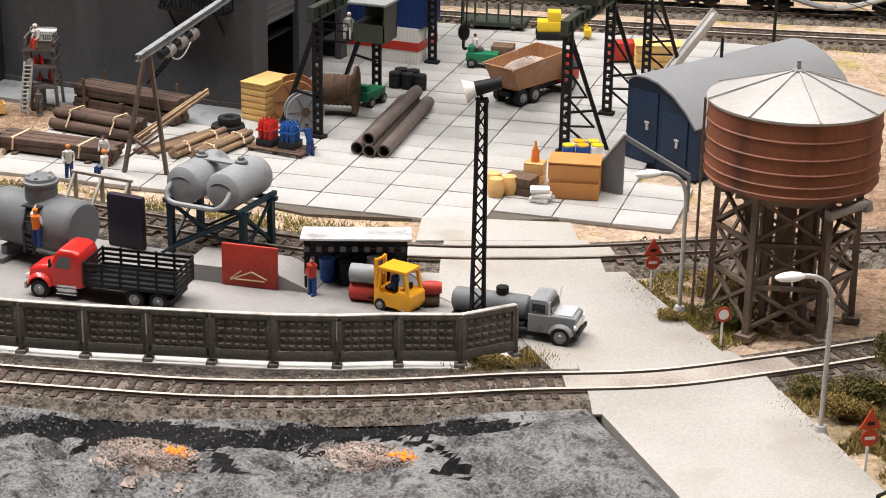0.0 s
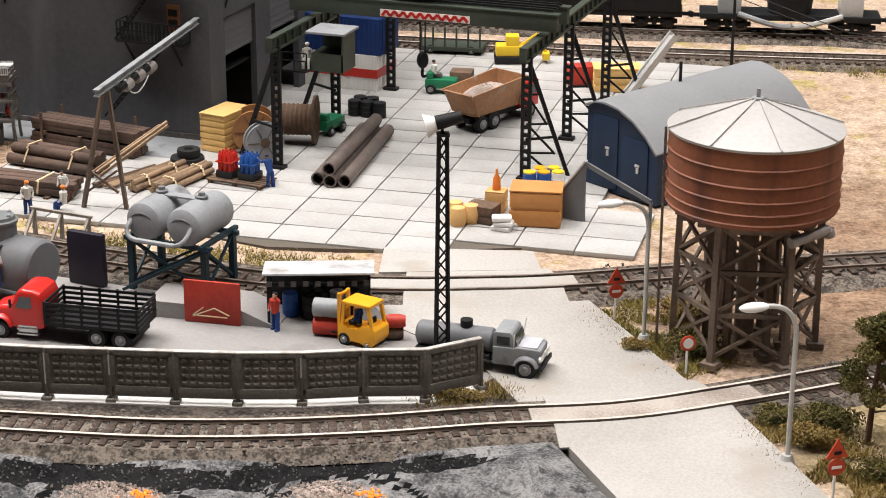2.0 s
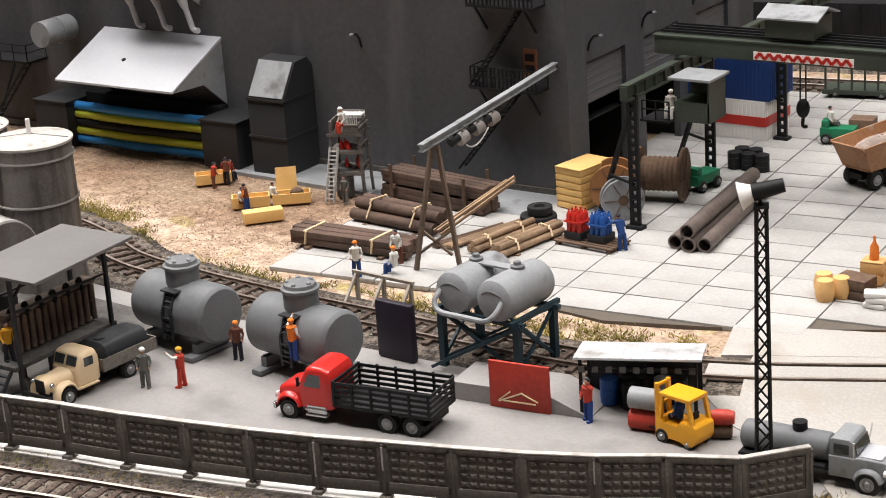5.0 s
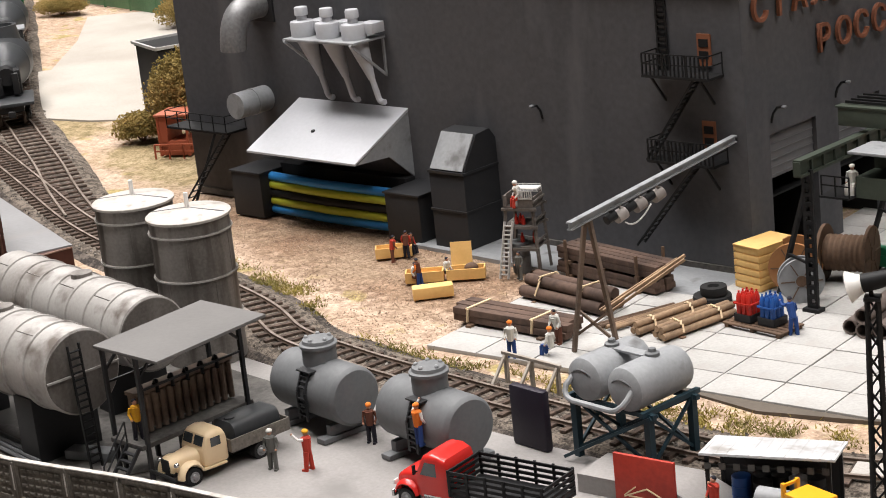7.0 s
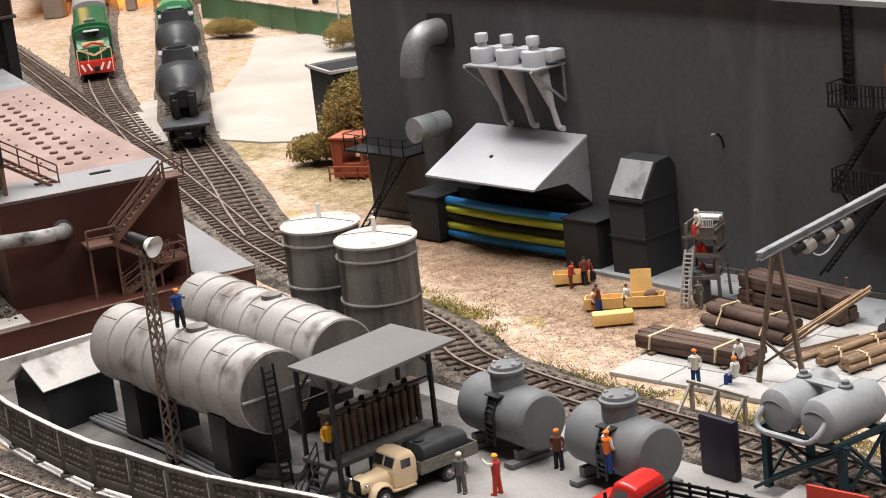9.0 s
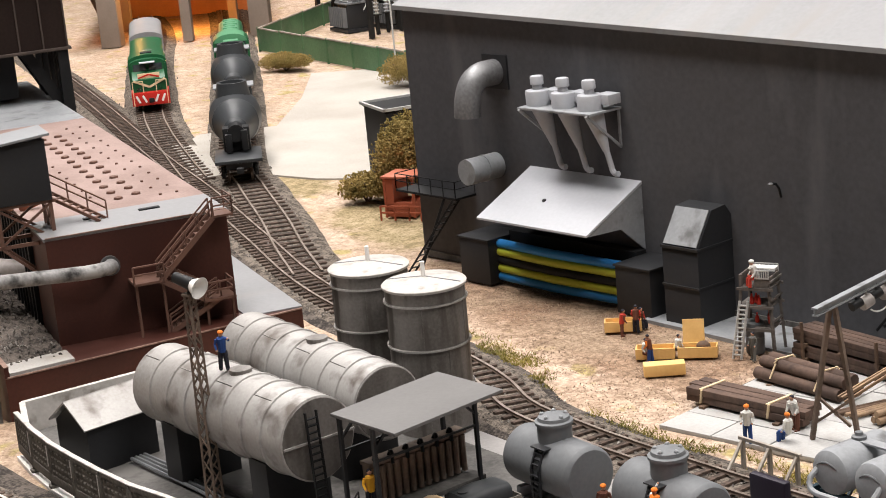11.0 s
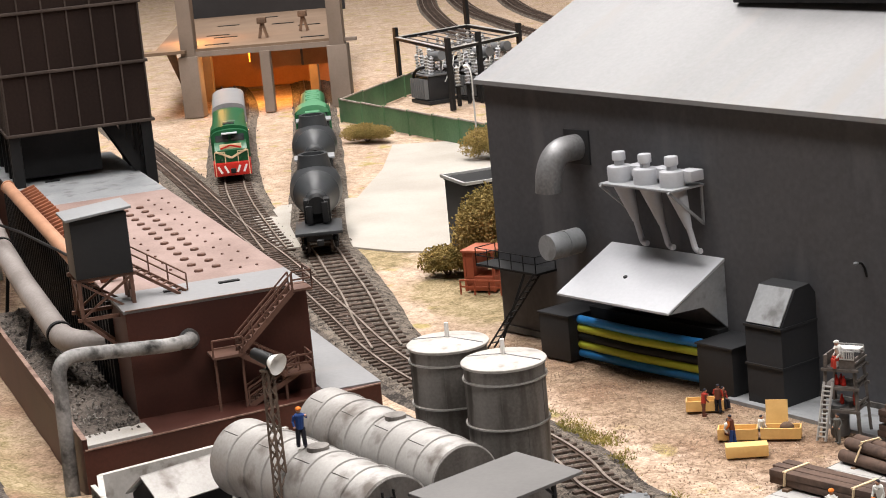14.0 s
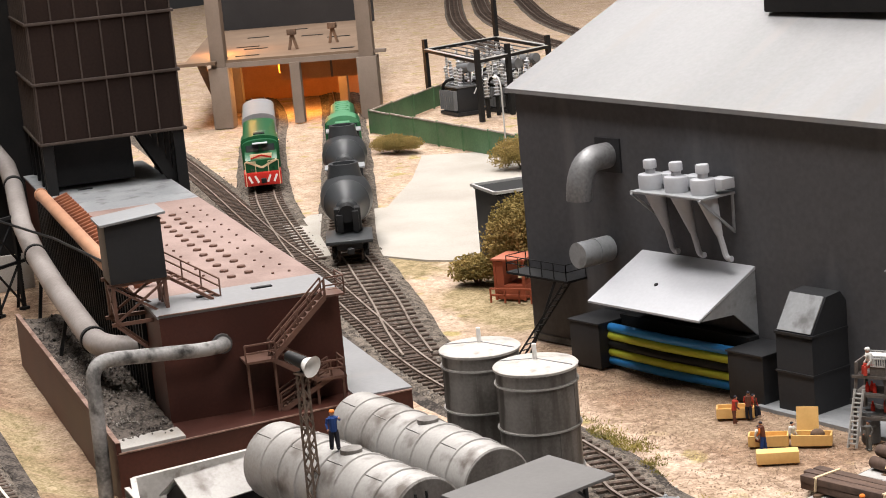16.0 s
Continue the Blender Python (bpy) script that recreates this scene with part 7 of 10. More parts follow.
# ---- travelling crane over the yard ----
def yard_crane():
    o = thing("travelling_crane", 0, 0, 0, 0, "dark green travelling crane on lattice legs over the slab yard", "crane")
    for x, ys in ((-45.6, (77.7, 86.0, 95.0)), (-32.2, (80.4, 88.5, 97.0))):
        for y in ys:
            b = bm_new()
            s = -1 if x < -40 else 0.66
            for dx in (-0.2, 0.2):
                bar(b, (x + dx, y, 0), (x + dx, y, 7.0), 0.17)
            for k in range(15):
                bar(b, (x - 0.2, y, 0.4 + 0.45 * k), (x + 0.2, y, 0.4 + 0.45 * k), 0.2)
            box(b, (x, y, 0.15), (0.9, 0.6, 0.3), bev=0.04)
            bar(b, (x + s * 3.0, y + 1.6, 0), (x, y + 0.2, 6.8), 0.2)
            bar(b, (x + s * 1.9, y + 1.0, 2.4), (x, y, 2.4), 0.12)
            if x > -40:
                for k in range(4):
                    bar(b, (x + s * (3.0 - 0.72 * k), y + 0.5, 1.6 * k), (x, y + 0.2, 1.6 * k + 1.6), 0.11)
                    bar(b, (x + s * (3.0 - 0.72 * k) * 0.98, y + 0.5, 1.6 * k + 0.05), (x, y, 1.6 * k + 0.05), 0.1)
            part("leg", b, BLACK, o, "black lattice leg")
        b = bm_new()
        y0, y1 = ys[0] - 0.8, 112
        for zz in (6.85, 7.55):
            bar(b, (x, y0, zz), (x, y1, zz), 0.42, 0.12)
        box(b, (x, (y0 + y1) / 2, 7.2), (0.12, y1 - y0, 0.7))
        n = int((y1 - y0) / 1.0)
        for k in range(n + 1):
            box(b, (x, y0 + k, 7.2), (0.38, 0.1, 0.66))
        part("runway_beam", b, CRANEGREEN, o, "dark green runway girder with stiffeners")
    yb = 83.6
    for dy in (-1.0, 1.0):
        b = bm_new()
        box(b, (-39, yb + dy, 8.35), (15.6, 0.5, 0.9), bev=0.04)
        box(b, (-39, yb + dy, 8.84), (15.8, 0.62, 0.08))
        part("bridge_girder", b, CRANEGREEN, o)
    b = bm_new()
    box(b, (-38.7, yb - 1.28, 8.2), (5.2, 0.05, 0.4))
    st = part("warning_band", b, WHITE, o, "white band with red chevrons")
    for k in range(10):
        b = bm_new()
        bar(b, (-41.2 + 0.5 * k, yb - 1.32, 8.05), (-40.95 + 0.5 * k, yb - 1.32, 8.35), 0.03, 0.16)
        bar(b, (-40.95 + 0.5 * k, yb - 1.32, 8.35), (-40.7 + 0.5 * k, yb - 1.32, 8.05), 0.03, 0.16)
        part("chevron", b, RED, st)
    b = bm_new()
    for dy in (-0.8, -0.3, 0.3, 0.8):
        bar(b, (-46.6, yb + dy, 9.0), (-31.5, yb + dy, 9.0), 0.12)
    part("trolley_rail", b, BLACK, o)
    b = bm_new()
    box(b, (-39.5, yb, 9.6), (2.6, 2.2, 1.0), bev=0.05)
    h = part("hoist_house", b, CRANEGREEN, o)
    b = bm_new()
    body_x(b, [(-1.35, 0), (0, 0.45), (1.35, 0), (1.35, -0.08), (0, 0.35), (-1.35, -0.08)], -1.6, 1.6)
    b.transform(Matrix.Translation((-39.5, yb, 10.12)))
    part("hoist_roof", b, GREY, h, "grey pitched roof")
    b = bm_new()
    for dx in (-0.15, 0.15):
        cyl(b, (-39.4 + dx, yb + 0.3, 9.0), (-39.4 + dx, yb + 0.3, 5.7), 0.04, n=6)
    part("hoist_rope", b, BLACK, o)
    b = bm_new()
    sph(b, (-39.4, yb + 0.3, 5.3), 0.5, (0.7, 0.6, 1), 12, 8)
    sweep(b, bend((-39.4, yb + 0.3, 4.8), (-39.5, yb + 0.3, 4.2), (-39.2, yb + 0.3, 4.4), 6), 0.09, 6)
    part("hook_block", b, BLACK, o)
    # cab under the bridge
    b = bm_new()
    box(b, (-43.6, 81.0, 5.2), (1.9, 1.8, 0.12))
    box(b, (-43.6, 81.85, 6.25), (1.9, 0.1, 2.1))
    box(b, (-42.7, 81.0, 6.25), (0.1, 1.8, 2.1))
    box(b, (-43.6, 81.0, 5.7), (1.9, 1.8, 0.9))
    cab = part("cab", b, CRANEGREEN, o, "dark green operator's cab")
    b = bm_new()
    box(b, (-43.6, 80.9, 7.35), (2.3, 2.2, 0.14), bev=0.03)
    part("cab_roof", b, GREY, cab)
    b = bm_new()
    box(b, (-45.4, 80.6, 5.18), (1.6, 2.2, 0.1))
    part("cab_balcony", b, BLACK, cab)
    for z in (5.75, 6.2):
        b = bm_new()
        bar(b, (-46.1, 79.6, z), (-44.6, 79.6, z), 0.06)
        part("balcony_rail", b, BLACK, cab)
    for x in (-46.1, -45.35, -44.6):
        b = bm_new()
        bar(b, (x, 79.6, 5.2), (x, 79.6, 6.2), 0.06)
        part("balcony_post", b, BLACK, cab)
    return o


yard_crane()
figure(-44.9, 80.4, 5.25, -80, "white", "white", "white", sit=True, label="white figure sitting on the crane's balcony")


# ---- small hoist on a trestle by the wall ----
def wall_hoist():
    o = thing("hoist_beam", 0, 0, 0, 0, "grey hoist beam on a dark trestle against the wall", "hoist")
    b = bm_new()
    p, q = Vector((-49.6, 65.4, 7.3)), Vector((-51.9, 81.0, 7.3))
    bar(b, p, q, 0.3, 0.08)
    bar(b, p - Vector((0, 0, 0.16)), q - Vector((0, 0, 0.16)), 0.08, 0.26)
    bar(b, p - Vector((0, 0, 0.3)), q - Vector((0, 0, 0.3)), 0.26, 0.06)
    part("beam", b, GREY, o)
    b = bm_new()
    for s in (-1, 1):
        bar(b, (-51.2 + s * 1.1, 68.4 + 0.3 * s, 0), (-50.1 + s * 0.12, 67.2, 6.95), 0.19)
    bar(b, (-52.0, 68.2, 1.0), (-50.4, 68.5, 2.2), 0.12)
    bar(b, (-50.4, 68.5, 1.0), (-52.0, 68.2, 2.2), 0.12)
    part("trestle", b, TIMBERLEG, o)
    for k in range(6):
        b = bm_new()
        c = p.lerp(q, 0.22 + 0.055 * k) - Vector((0, 0, 0.72 + 0.12 * (k % 2)))
        cyl(b, c - Vector((0.05, 0.26, 0.08)), c + Vector((0.05, 0.26, 0.08)), 0.3 if k % 2 else 0.22, n=12)
        bar(b, c, c + Vector((0, 0, 0.5)), 0.08)
        part("hoist_motor", b, MAINPIPE if k % 2 else BLACK, o)
    b = bm_new()
    c = p.lerp(q, 0.3) - Vector((0, 0, 1.3))
    sweep(b, bend(c, c - Vector((-0.2, -0.5, 0.5)), c + Vector((0.1, 1.8, 0.4)), 8), 0.04, 6)
    part("chain", b, GALV, o)
    return o


wall_hoist()

# ---- timber and pipes ----
pipe_bunch("log_stack", -57.0, 73.6, -6, (3, 2), 5.6, 0.31, LOG, "two layers of dark brown logs tied with pale rope", "log stack", band=CREAM, group="log stacks")
o = thing("log_stack", -57.2, 77.4, 0, -8, "dark squared timber stacked in layers between stakes", "timber stack", "log stacks")
b = bm_new()
box(b, (0, 0, 0), (7.2, 0.36, 0.32), bev=0.03)
me = to_mesh("beam", b, LOG)
for x in (-2.5, 0.0, 2.5):
    for z in (0.12, 0.9):
        b = bm_new()
        box(b, (x, 0, z), (0.22, 1.9, 0.2))
        part("bearer", b, OLDWOOD, o)
for z in (0.38, 0.7, 1.16, 1.48):
    for k in range(4):
        share("beam", me, o, pose(random.uniform(-0.2, 0.2), -0.6 + 0.4 * k, z, random.uniform(-3, 3), 0, random.uniform(-0.6, 0.6)))
for x in (-2.6, 2.6):
    for y in (-0.95, 0.95):
        b = bm_new()
        bar(b, (x, y, 0), (x, y, 2.1), 0.13)
        part("stake", b, OLDWOOD, o)
o = thing("beam_stack", -57.0, 69.5, 0, 2, "flat stack of dark timber beams tied with pale rope", "timber stack", "log stacks")
for x in (-2.2, 2.2):
    b = bm_new()
    box(b, (x, 0, 0.12), (0.3, 2.2, 0.22))
    part("bearer", b, OLDWOOD, o)
b = bm_new()
box(b, (0, 0, 0), (7.0, 0.5, 0.34), bev=0.03)
me = to_mesh("beam", b, LOG)
for j in range(2):
    for k in range(3):
        share("beam", me, o, pose(random.uniform(-0.2, 0.2), (k - 1) * 0.55, 0.42 + 0.36 * j, 0, 0, random.uniform(-1, 1)))
for x in (-2.4, 1.6):
    b = bm_new()
    for (y0, z0), (y1, z1) in (((-0.86, 0.3), (-0.86, 0.98)), ((-0.86, 0.98), (0.86, 0.98)), ((0.86, 0.98), (0.86, 0.3))):
        bar(b, (x, y0, z0), (x + 0.1, y1, z1), 0.14, 0.06)
    part("strap", b, CREAM, o)
pipe_bunch("pole_bundle", -49.2, 73.3, 80, (3, 2), 4.6, 0.17, POLE_WOOD, "bundle of pale cut poles tied with rope", "pole bundle", z=0.2, band=CREAM, group="pole bundles")
pipe_bunch("pole_bundle", -50.6, 73.2, 79, (2, 1), 4.4, 0.17, POLE_WOOD, "small bundle of weathered poles on the slabs", "pole bundle", z=0.2, band=CREAM, group="pole bundles")
pipe_bunch("pole_bundle", -51.8, 73.8, 75, (3,), 5.6, 0.1, POLE_WOOD, "three long brown poles on bearers", "pole bundle", z=0.2, group="pole bundles")
pipe_bunch("pole_bundle", -52.5, 73.2, 70, (2,), 4.4, 0.12, OLDWOOD, "two loose dark poles on the slabs", "pole bundle", z=0.15, group="pole bundles")
for p, q, w in (((-53.8, 72.2, 0.6), (-51.0, 75.2, 2.9), 0.2), ((-53.5, 72.0, 0.5), (-50.8, 74.9, 2.8), 0.14), ((-54.1, 72.3, 0.55), (-51.4, 75.1, 2.7), 0.12)):
    b = bm_new()
    bar(b, p, q, w, 0.12)
    tagged(part("leaning_plank", b, POLE_WOOD), "pale weathered plank leaning on the log stack", "plank", "leaning planks")
pipe_bunch("pipe_stack", -42.2, 80.4, 97, (3, 1), 9.8, 0.37, PIPE, "stack of long brown steel pipes on the slabs", "pipe stack", z=0.12, hollow=True)
for dx, dz, r in ((0, 0, 0.95), (0.1, 0.46, 0.65)):
    b = bm_new()
    lathe(b, [(r * 0.38, 0.0), (r * 0.97, 0.02), (r, 0.12), (r, 0.34), (r * 0.97, 0.44), (r * 0.46, 0.44), (r * 0.38, 0.3)], 24)
    solo("tyre", b, RUBBER, -50.6 + dx, 76.6, 0.12 + dz, 0, "black tyre in a small stack on the slabs", "tyre", "stacked tyres")

# ---- cable drums, crates, barrels ----
def cable_drum(x, y, rz, r, w, material, label):
    o = thing("cable_drum", x, y, 0.12, rz, label, "cable drum", "cable drums")
    for s in (-1, 1):
        b = bm_new()
        lathe(b, [(0.12, -0.08), (r, -0.08), (r, 0.08), (0.12, 0.08)], 32, pose(0, s * w / 2, r, 90, 0, 0))
        f = part("flange", b, material, o)
        spokes = []
        b = bm_new()
        cyl(b, (0, s * (w / 2 + 0.07), r), (0, s * (w / 2 + 0.12), r), r * 0.25, n=16)
        part("hub", b, OLDWOOD, f)
        for a in range(6):
            b = bm_new()
            bar(b, (r * 0.3 * math.cos(a * 1.05), s * (w / 2 + 0.09), r + r * 0.3 * math.sin(a * 1.05)), (r * 0.9 * math.cos(a * 1.05), s * (w / 2 + 0.09), r + r * 0.9 * math.sin(a * 1.05)), 0.05)
            spokes.append(b)
        for b in spokes:
            part("spoke", b, OLDWOOD, f)
    b = bm_new()
    prof = []
    for k in range(9):
        q = -w / 2 + 0.1 + (w - 0.2) * k / 8
        prof += [(r * 0.62, q), (r * 0.66, q + (w - 0.2) / 16)]
    lathe(b, prof, 28, pose(0, 0, r, 90, 0, 0))
    part("winding", b, OLDWOOD if material is not GREY else BLACK, o)
    return o


cable_drum(-48.2, 80.3, 25, 1.25, 1.4, mat("orange_ply_flange", (0.42, 0.2, 0.08), (0.33, 0.15, 0.06), 0.6), "cable drum with orange plywood flanges")
cable_drum(-46.6, 82.4, 105, 1.4, 2.3, OLDWOOD, "large dark cable drum")
cable_drum(-46.9, 78.7, 40, 1.1, 0.5, GREY, "narrow grey cable drum leaning beside the others")
crate(-50.0, 80.3, 0.12, 1.7, 2.6, 2.2, -10, LIGHTWOOD, "pale yellow slatted timber crate by the wall", 6)

o = thing("bottle_pallet", -46.4, 74.7, 0.12, -5, "wooden pallet holding red and blue gas bottle racks", "pallet")
for k in range(6):
    b = bm_new()
    box(b, (0, -0.75 + 0.3 * k, 0.2), (3.4, 0.24, 0.08), bev=0.01)
    part("deck_board", b, OLDWOOD, o)
for x in (-1.5, 0, 1.5):
    b = bm_new()
    box(b, (x, 0, 0.09), (0.2, 1.7, 0.16))
    part("bearer", b, OLDWOOD, o)
for x, material, nm in ((-47.2, RED, "red"), (-45.9, BLUE, "blue")):
    o = thing("bottle_rack", x, 74.75, 0.36, -5, nm + " gas bottles in a rack on the pallet", "gas bottles", "gas bottle racks")
    for i in range(3):
        for j in range(3):
            b = bm_new()
            lathe(b, [(0.13, 0), (0.14, 0.03), (0.14, 1.15), (0.09, 1.3), (0.045, 1.36), (0.055, 1.45)], 12, pose((i - 1) * 0.29, (j - 1) * 0.29, 0.03))
            part("bottle", b, material, o)
    for s in (-1, 1):
        for p, q in (((-0.47, s * 0.47), (0.47, s * 0.47)), ((s * 0.47, -0.47), (s * 0.47, 0.47))):
            b = bm_new()
            bar(b, (*p, 0.9), (*q, 0.9), 0.07)
            part("rack_bar", b, material, o)
            b = bm_new()
            bar(b, (*p, 0.22), (*q, 0.22), 0.06, 0.36)
            part("rack_side", b, FACTORY_DARK, o, "dark lower side of the rack")
figure(-44.6, 74.5, 0.12, 150, "blue", "blue", None, lean=0.25, arm=1, label="figure in blue overalls bending over the gas bottles")
figure(-54.4, 66.2, 0.12, -60, "white", "blue", "orange", label="figure in a white shirt with an orange helmet")
figure(-52.9, 67.2, 0.12, 180, "white", "blue", "orange", sit=True, label="sitting figure with an orange helmet")
figure(-53.6, 68.6, 0.12, -90, "white", "brown", None, lean=0.2, label="bending figure by the timber stack")
for x, y, z, sx, sy, sz, rz, material, lab in ((-29.6, 74.0, 0.12, 2.6, 1.8, 1.9, 12, mat("orange_crate_wood", (0.55, 0.25, 0.08), (0.46, 0.2, 0.06), 0.6, big=60), "large orange timber case on the slabs"), (-32.2, 73.2, 0.12, 1.5, 1.1, 0.9, -8, OLDWOOD, "dark brown box on the slabs"), (-32.1, 75.1, 0.12, 1.0, 0.9, 1.08, 5, TIMBER, "tan box under the bottle"), (-29.2, 76.6, 0.12, 1.5, 1.0, 0.9, 30, LIGHTWOOD, "low pale timber case behind the orange one")):
    crate(x, y, z, sx, sy, sz, rz, material, lab, 2)
for x, y, material in ((-33.2, 72.2, TIMBER), (-32.7, 72.8, TIMBER), (-33.6, 73.0, TIMBER)):
    b = bm_new()
    lathe(b, [(0.36, 0), (0.45, 0.3), (0.45, 0.6), (0.36, 0.95)], 16)
    solo("keg", b, material, x, y, 0.12, 0, "tan wooden keg on the slabs", "keg", "kegs")
for k in range(5):
    b = bm_new()
    box(b, (0, 0, 0.12), (1.0, 0.7, 0.24), bev=0.09)
    solo("cement_sack", b, WHITE, -30.9 + 0.1 * (k % 2), 72.3 + 0.75 * (k // 3), 0.12 + 0.25 * (k % 3), 10 * k, "white cement sack in a small pile", "sack", "cement sacks")
b = bm_new()
lathe(b, [(0.22, 0), (0.22, 0.06), (0.2, 0.6), (0.07, 0.85), (0.06, 1.1)], 16)
solo("bottle", b, ORANGE, -32.1, 75.1, 1.24, 0, "small orange bottle on the tan box", "bottle")
for k, (x, y) in enumerate(((-31.4, 78.6), (-30.7, 78.9), (-30.0, 79.2), (-31.1, 79.5), (-30.4, 79.8))):
    o = oil_drum(x, y, 0.12, (BLUE, BLUE, WHITE, WHITE, BLUE)[k], ("blue", "blue", "white", "white", "blue")[k] + " drum with a yellow lid beside the crane leg", 0.36, 1.05)
    b = bm_new()
    lathe(b, [(0.33, 1.03), (0.34, 1.12), (0.1, 1.15)], 14)
    part("lid", b, LEMON if k % 2 == 0 else YELLOW, o, "yellow lid")

# ---- water tower ----
def water_tower():
    o = thing("water_tower", -16.7, 62.3, 0, 15, "rust brown water tank with a pale conical lid on trestle legs", "water tower")
    b = bm_new()
    r = 3.6
    prof = [(r - 0.05, 6.4)]
    for k in range(6):
        z = 6.6 + 0.38 * k + 0.05 * k * k
        prof += [(r, z - 0.05), (r + 0.06, z), (r, z + 0.05)]
    lathe(b, prof + [(r, 9.75)], 48)
    sh = part("shell", b, RUST, o, "rust brown shell with hoops")
    b = bm_new()
    lathe(b, [(r + 0.05, 9.66), (r + 0.09, 9.78), (0.2, 10.95)], 48)
    lid = part("lid", b, mat("pale_tin_lid", (0.46, 0.445, 0.43), (0.36, 0.345, 0.33), 0.45, 0.1, big=14, amt=0.8, dirt=(0.42, 0.38, 0.36), dirt_amt=0.15), o, "pale conical tin lid")
    for k in range(8):
        a = 2 * math.pi * k / 8 + 0.2
        b = bm_new()
        bar(b, (0.2 * math.cos(a), 0.2 * math.sin(a), 10.98), ((r + 0.14) * math.cos(a), (r + 0.14) * math.sin(a), 9.83), 0.06)
        part("lid_rib", b, bpy.data.materials["pale_tin_lid"], lid)
    b = bm_new()
    cyl(b, (0, 0, 10.9), (0, 0, 11.4), 0.09)
    lathe(b, [(0.3, 10.9), (0.27, 11.02), (0.1, 11.04)], 14)
    part("finial", b, GREY, lid)
    for i in range(6):
        a = 2 * math.pi * i / 6
        for rr in (2.95, 1.6):
            b = bm_new()
            x, y = rr * math.cos(a), rr * math.sin(a)
            bar(b, (x * 1.04, y * 1.04, 0), (x, y, 6.4), 0.27)
            box(b, (x * 1.04, y * 1.04, 0.1), (0.7, 0.7, 0.25), rz=math.degrees(a))
            part("leg", b, TIMBERLEG, o)
    for i in range(6):
        a, c = 2 * math.pi * i / 6, 2 * math.pi * (i + 1) / 6
        p, q = Vector((2.95 * math.cos(a), 2.95 * math.sin(a), 0)), Vector((2.95 * math.cos(c), 2.95 * math.sin(c), 0))
        for z0, z1 in ((0.4, 2.3), (2.4, 4.2), (4.3, 6.2)):
            b = bm_new()
            bar(b, p + Vector((0, 0, z0)), q + Vector((0, 0, z1)), 0.14)
            bar(b, q + Vector((0, 0, z0)), p + Vector((0, 0, z1)), 0.14)
            bar(b, p + Vector((0, 0, z1)), q + Vector((0, 0, z1)), 0.18)
            part("brace", b, TIMBERLEG, o)
    b = bm_new()
    cyl(b, (0, 0, 0), (0, 0, 6.1), 0.42, n=18)
    part("riser_pipe", b, TIMBERLEG, o)
    for k in range(9):
        b = bm_new()
        box(b, (0, -3.1 + 0.78 * k, 6.25), (2 * math.sqrt(max(0.1, 3.3**2 - (3.1 - 0.78 * k) ** 2)), 0.22, 0.3))
        part("joist", b, TIMBERLEG, o)
    b = bm_new()
    cyl(b, (1.4, -2.9, 5.7), (3.0, -1.9, 6.0), 0.24, 0.22, 12)
    cyl(b, (3.0, -1.9, 6.0), (3.1, -1.84, 5.7), 0.25, n=12)
    part("spout", b, MAINPIPE, o, "pale grey filling spout")
    b = bm_new()
    stair_ladder(b, (-3.72, -0.2, 9.6), (-3.72, -0.2, 0), (0, 0.4, 0), 26, 0.05)
    part("ladder", b, TIMBERLEG, o)
    return o


water_tower()


def brick_tower():
    o = thing("brick_tower", -6.0, 52.6, 0, 0, "round red brown brick tower with a dark drum and pale balcony", "tower")
    b = bm_new()
    prof = []
    for k in range(46):
        z = 0.14 * k
        r = 2.75 - 0.11 * z
        prof += [(r, z), (r, z + 0.11), (r - 0.03, z + 0.12)]
    lathe(b, prof + [(2.05, 6.6), (2.0, 9.0)], 44)
    part("shaft", b, BRICK, o, "red brown courses of brick")
    for z, r in ((0.0, 3.1), (4.6, 2.6)):
        b = bm_new()
        lathe(b, [(r, z), (r, z + 0.25), (r - 0.3, z + 0.4)], 40)
        part("string_course", b, BRICK, o)
    for a in (150, 200, 250):
        b = bm_new()
        box(b, (2.45 * math.cos(radians(a)), 2.45 * math.sin(radians(a)), 3.0), (0.25, 0.7, 1.6), rz=a)
        w = part("window", b, BLACK, o)
        b = bm_new()
        box(b, (2.55 * math.cos(radians(a)), 2.55 * math.sin(radians(a)), 2.15), (0.4, 0.9, 0.14), rz=a)
        part("sill", b, CONCRETE, w)
    b = bm_new()
    lathe(b, [(2.0, 6.0), (3.1, 6.1), (3.15, 6.3), (2.0, 6.3)], 40)
    bal = part("balcony", b, GALV, o, "pale grey balcony ring")
    b = bm_new()
    for z in (6.8, 7.3):
        sweep(b, [(3.1 * math.cos(2 * math.pi * k / 36), 3.1 * math.sin(2 * math.pi * k / 36), z) for k in range(37)], 0.05, 6)
    for k in range(18):
        a = 2 * math.pi * k / 18
        bar(b, (3.1 * math.cos(a), 3.1 * math.sin(a), 6.3), (3.1 * math.cos(a), 3.1 * math.sin(a), 7.3), 0.06)
    part("balcony_rail", b, GALV, bal)
    b = bm_new()
    lathe(b, [(2.0, 8.0), (2.7, 8.6), (2.75, 10.6), (2.9, 10.65)], 40)
    part("drum", b, mat("slate_drum", (0.10, 0.11, 0.115), (0.075, 0.08, 0.085), 0.5, big=20), o, "dark slate grey drum")
    b = bm_new()
    lathe(b, [(3.3, 10.6), (3.3, 10.75), (0.2, 12.3)], 12)
    part("roof", b, TANKGREY, o, "grey many-sided roof")
    return o


brick_tower()


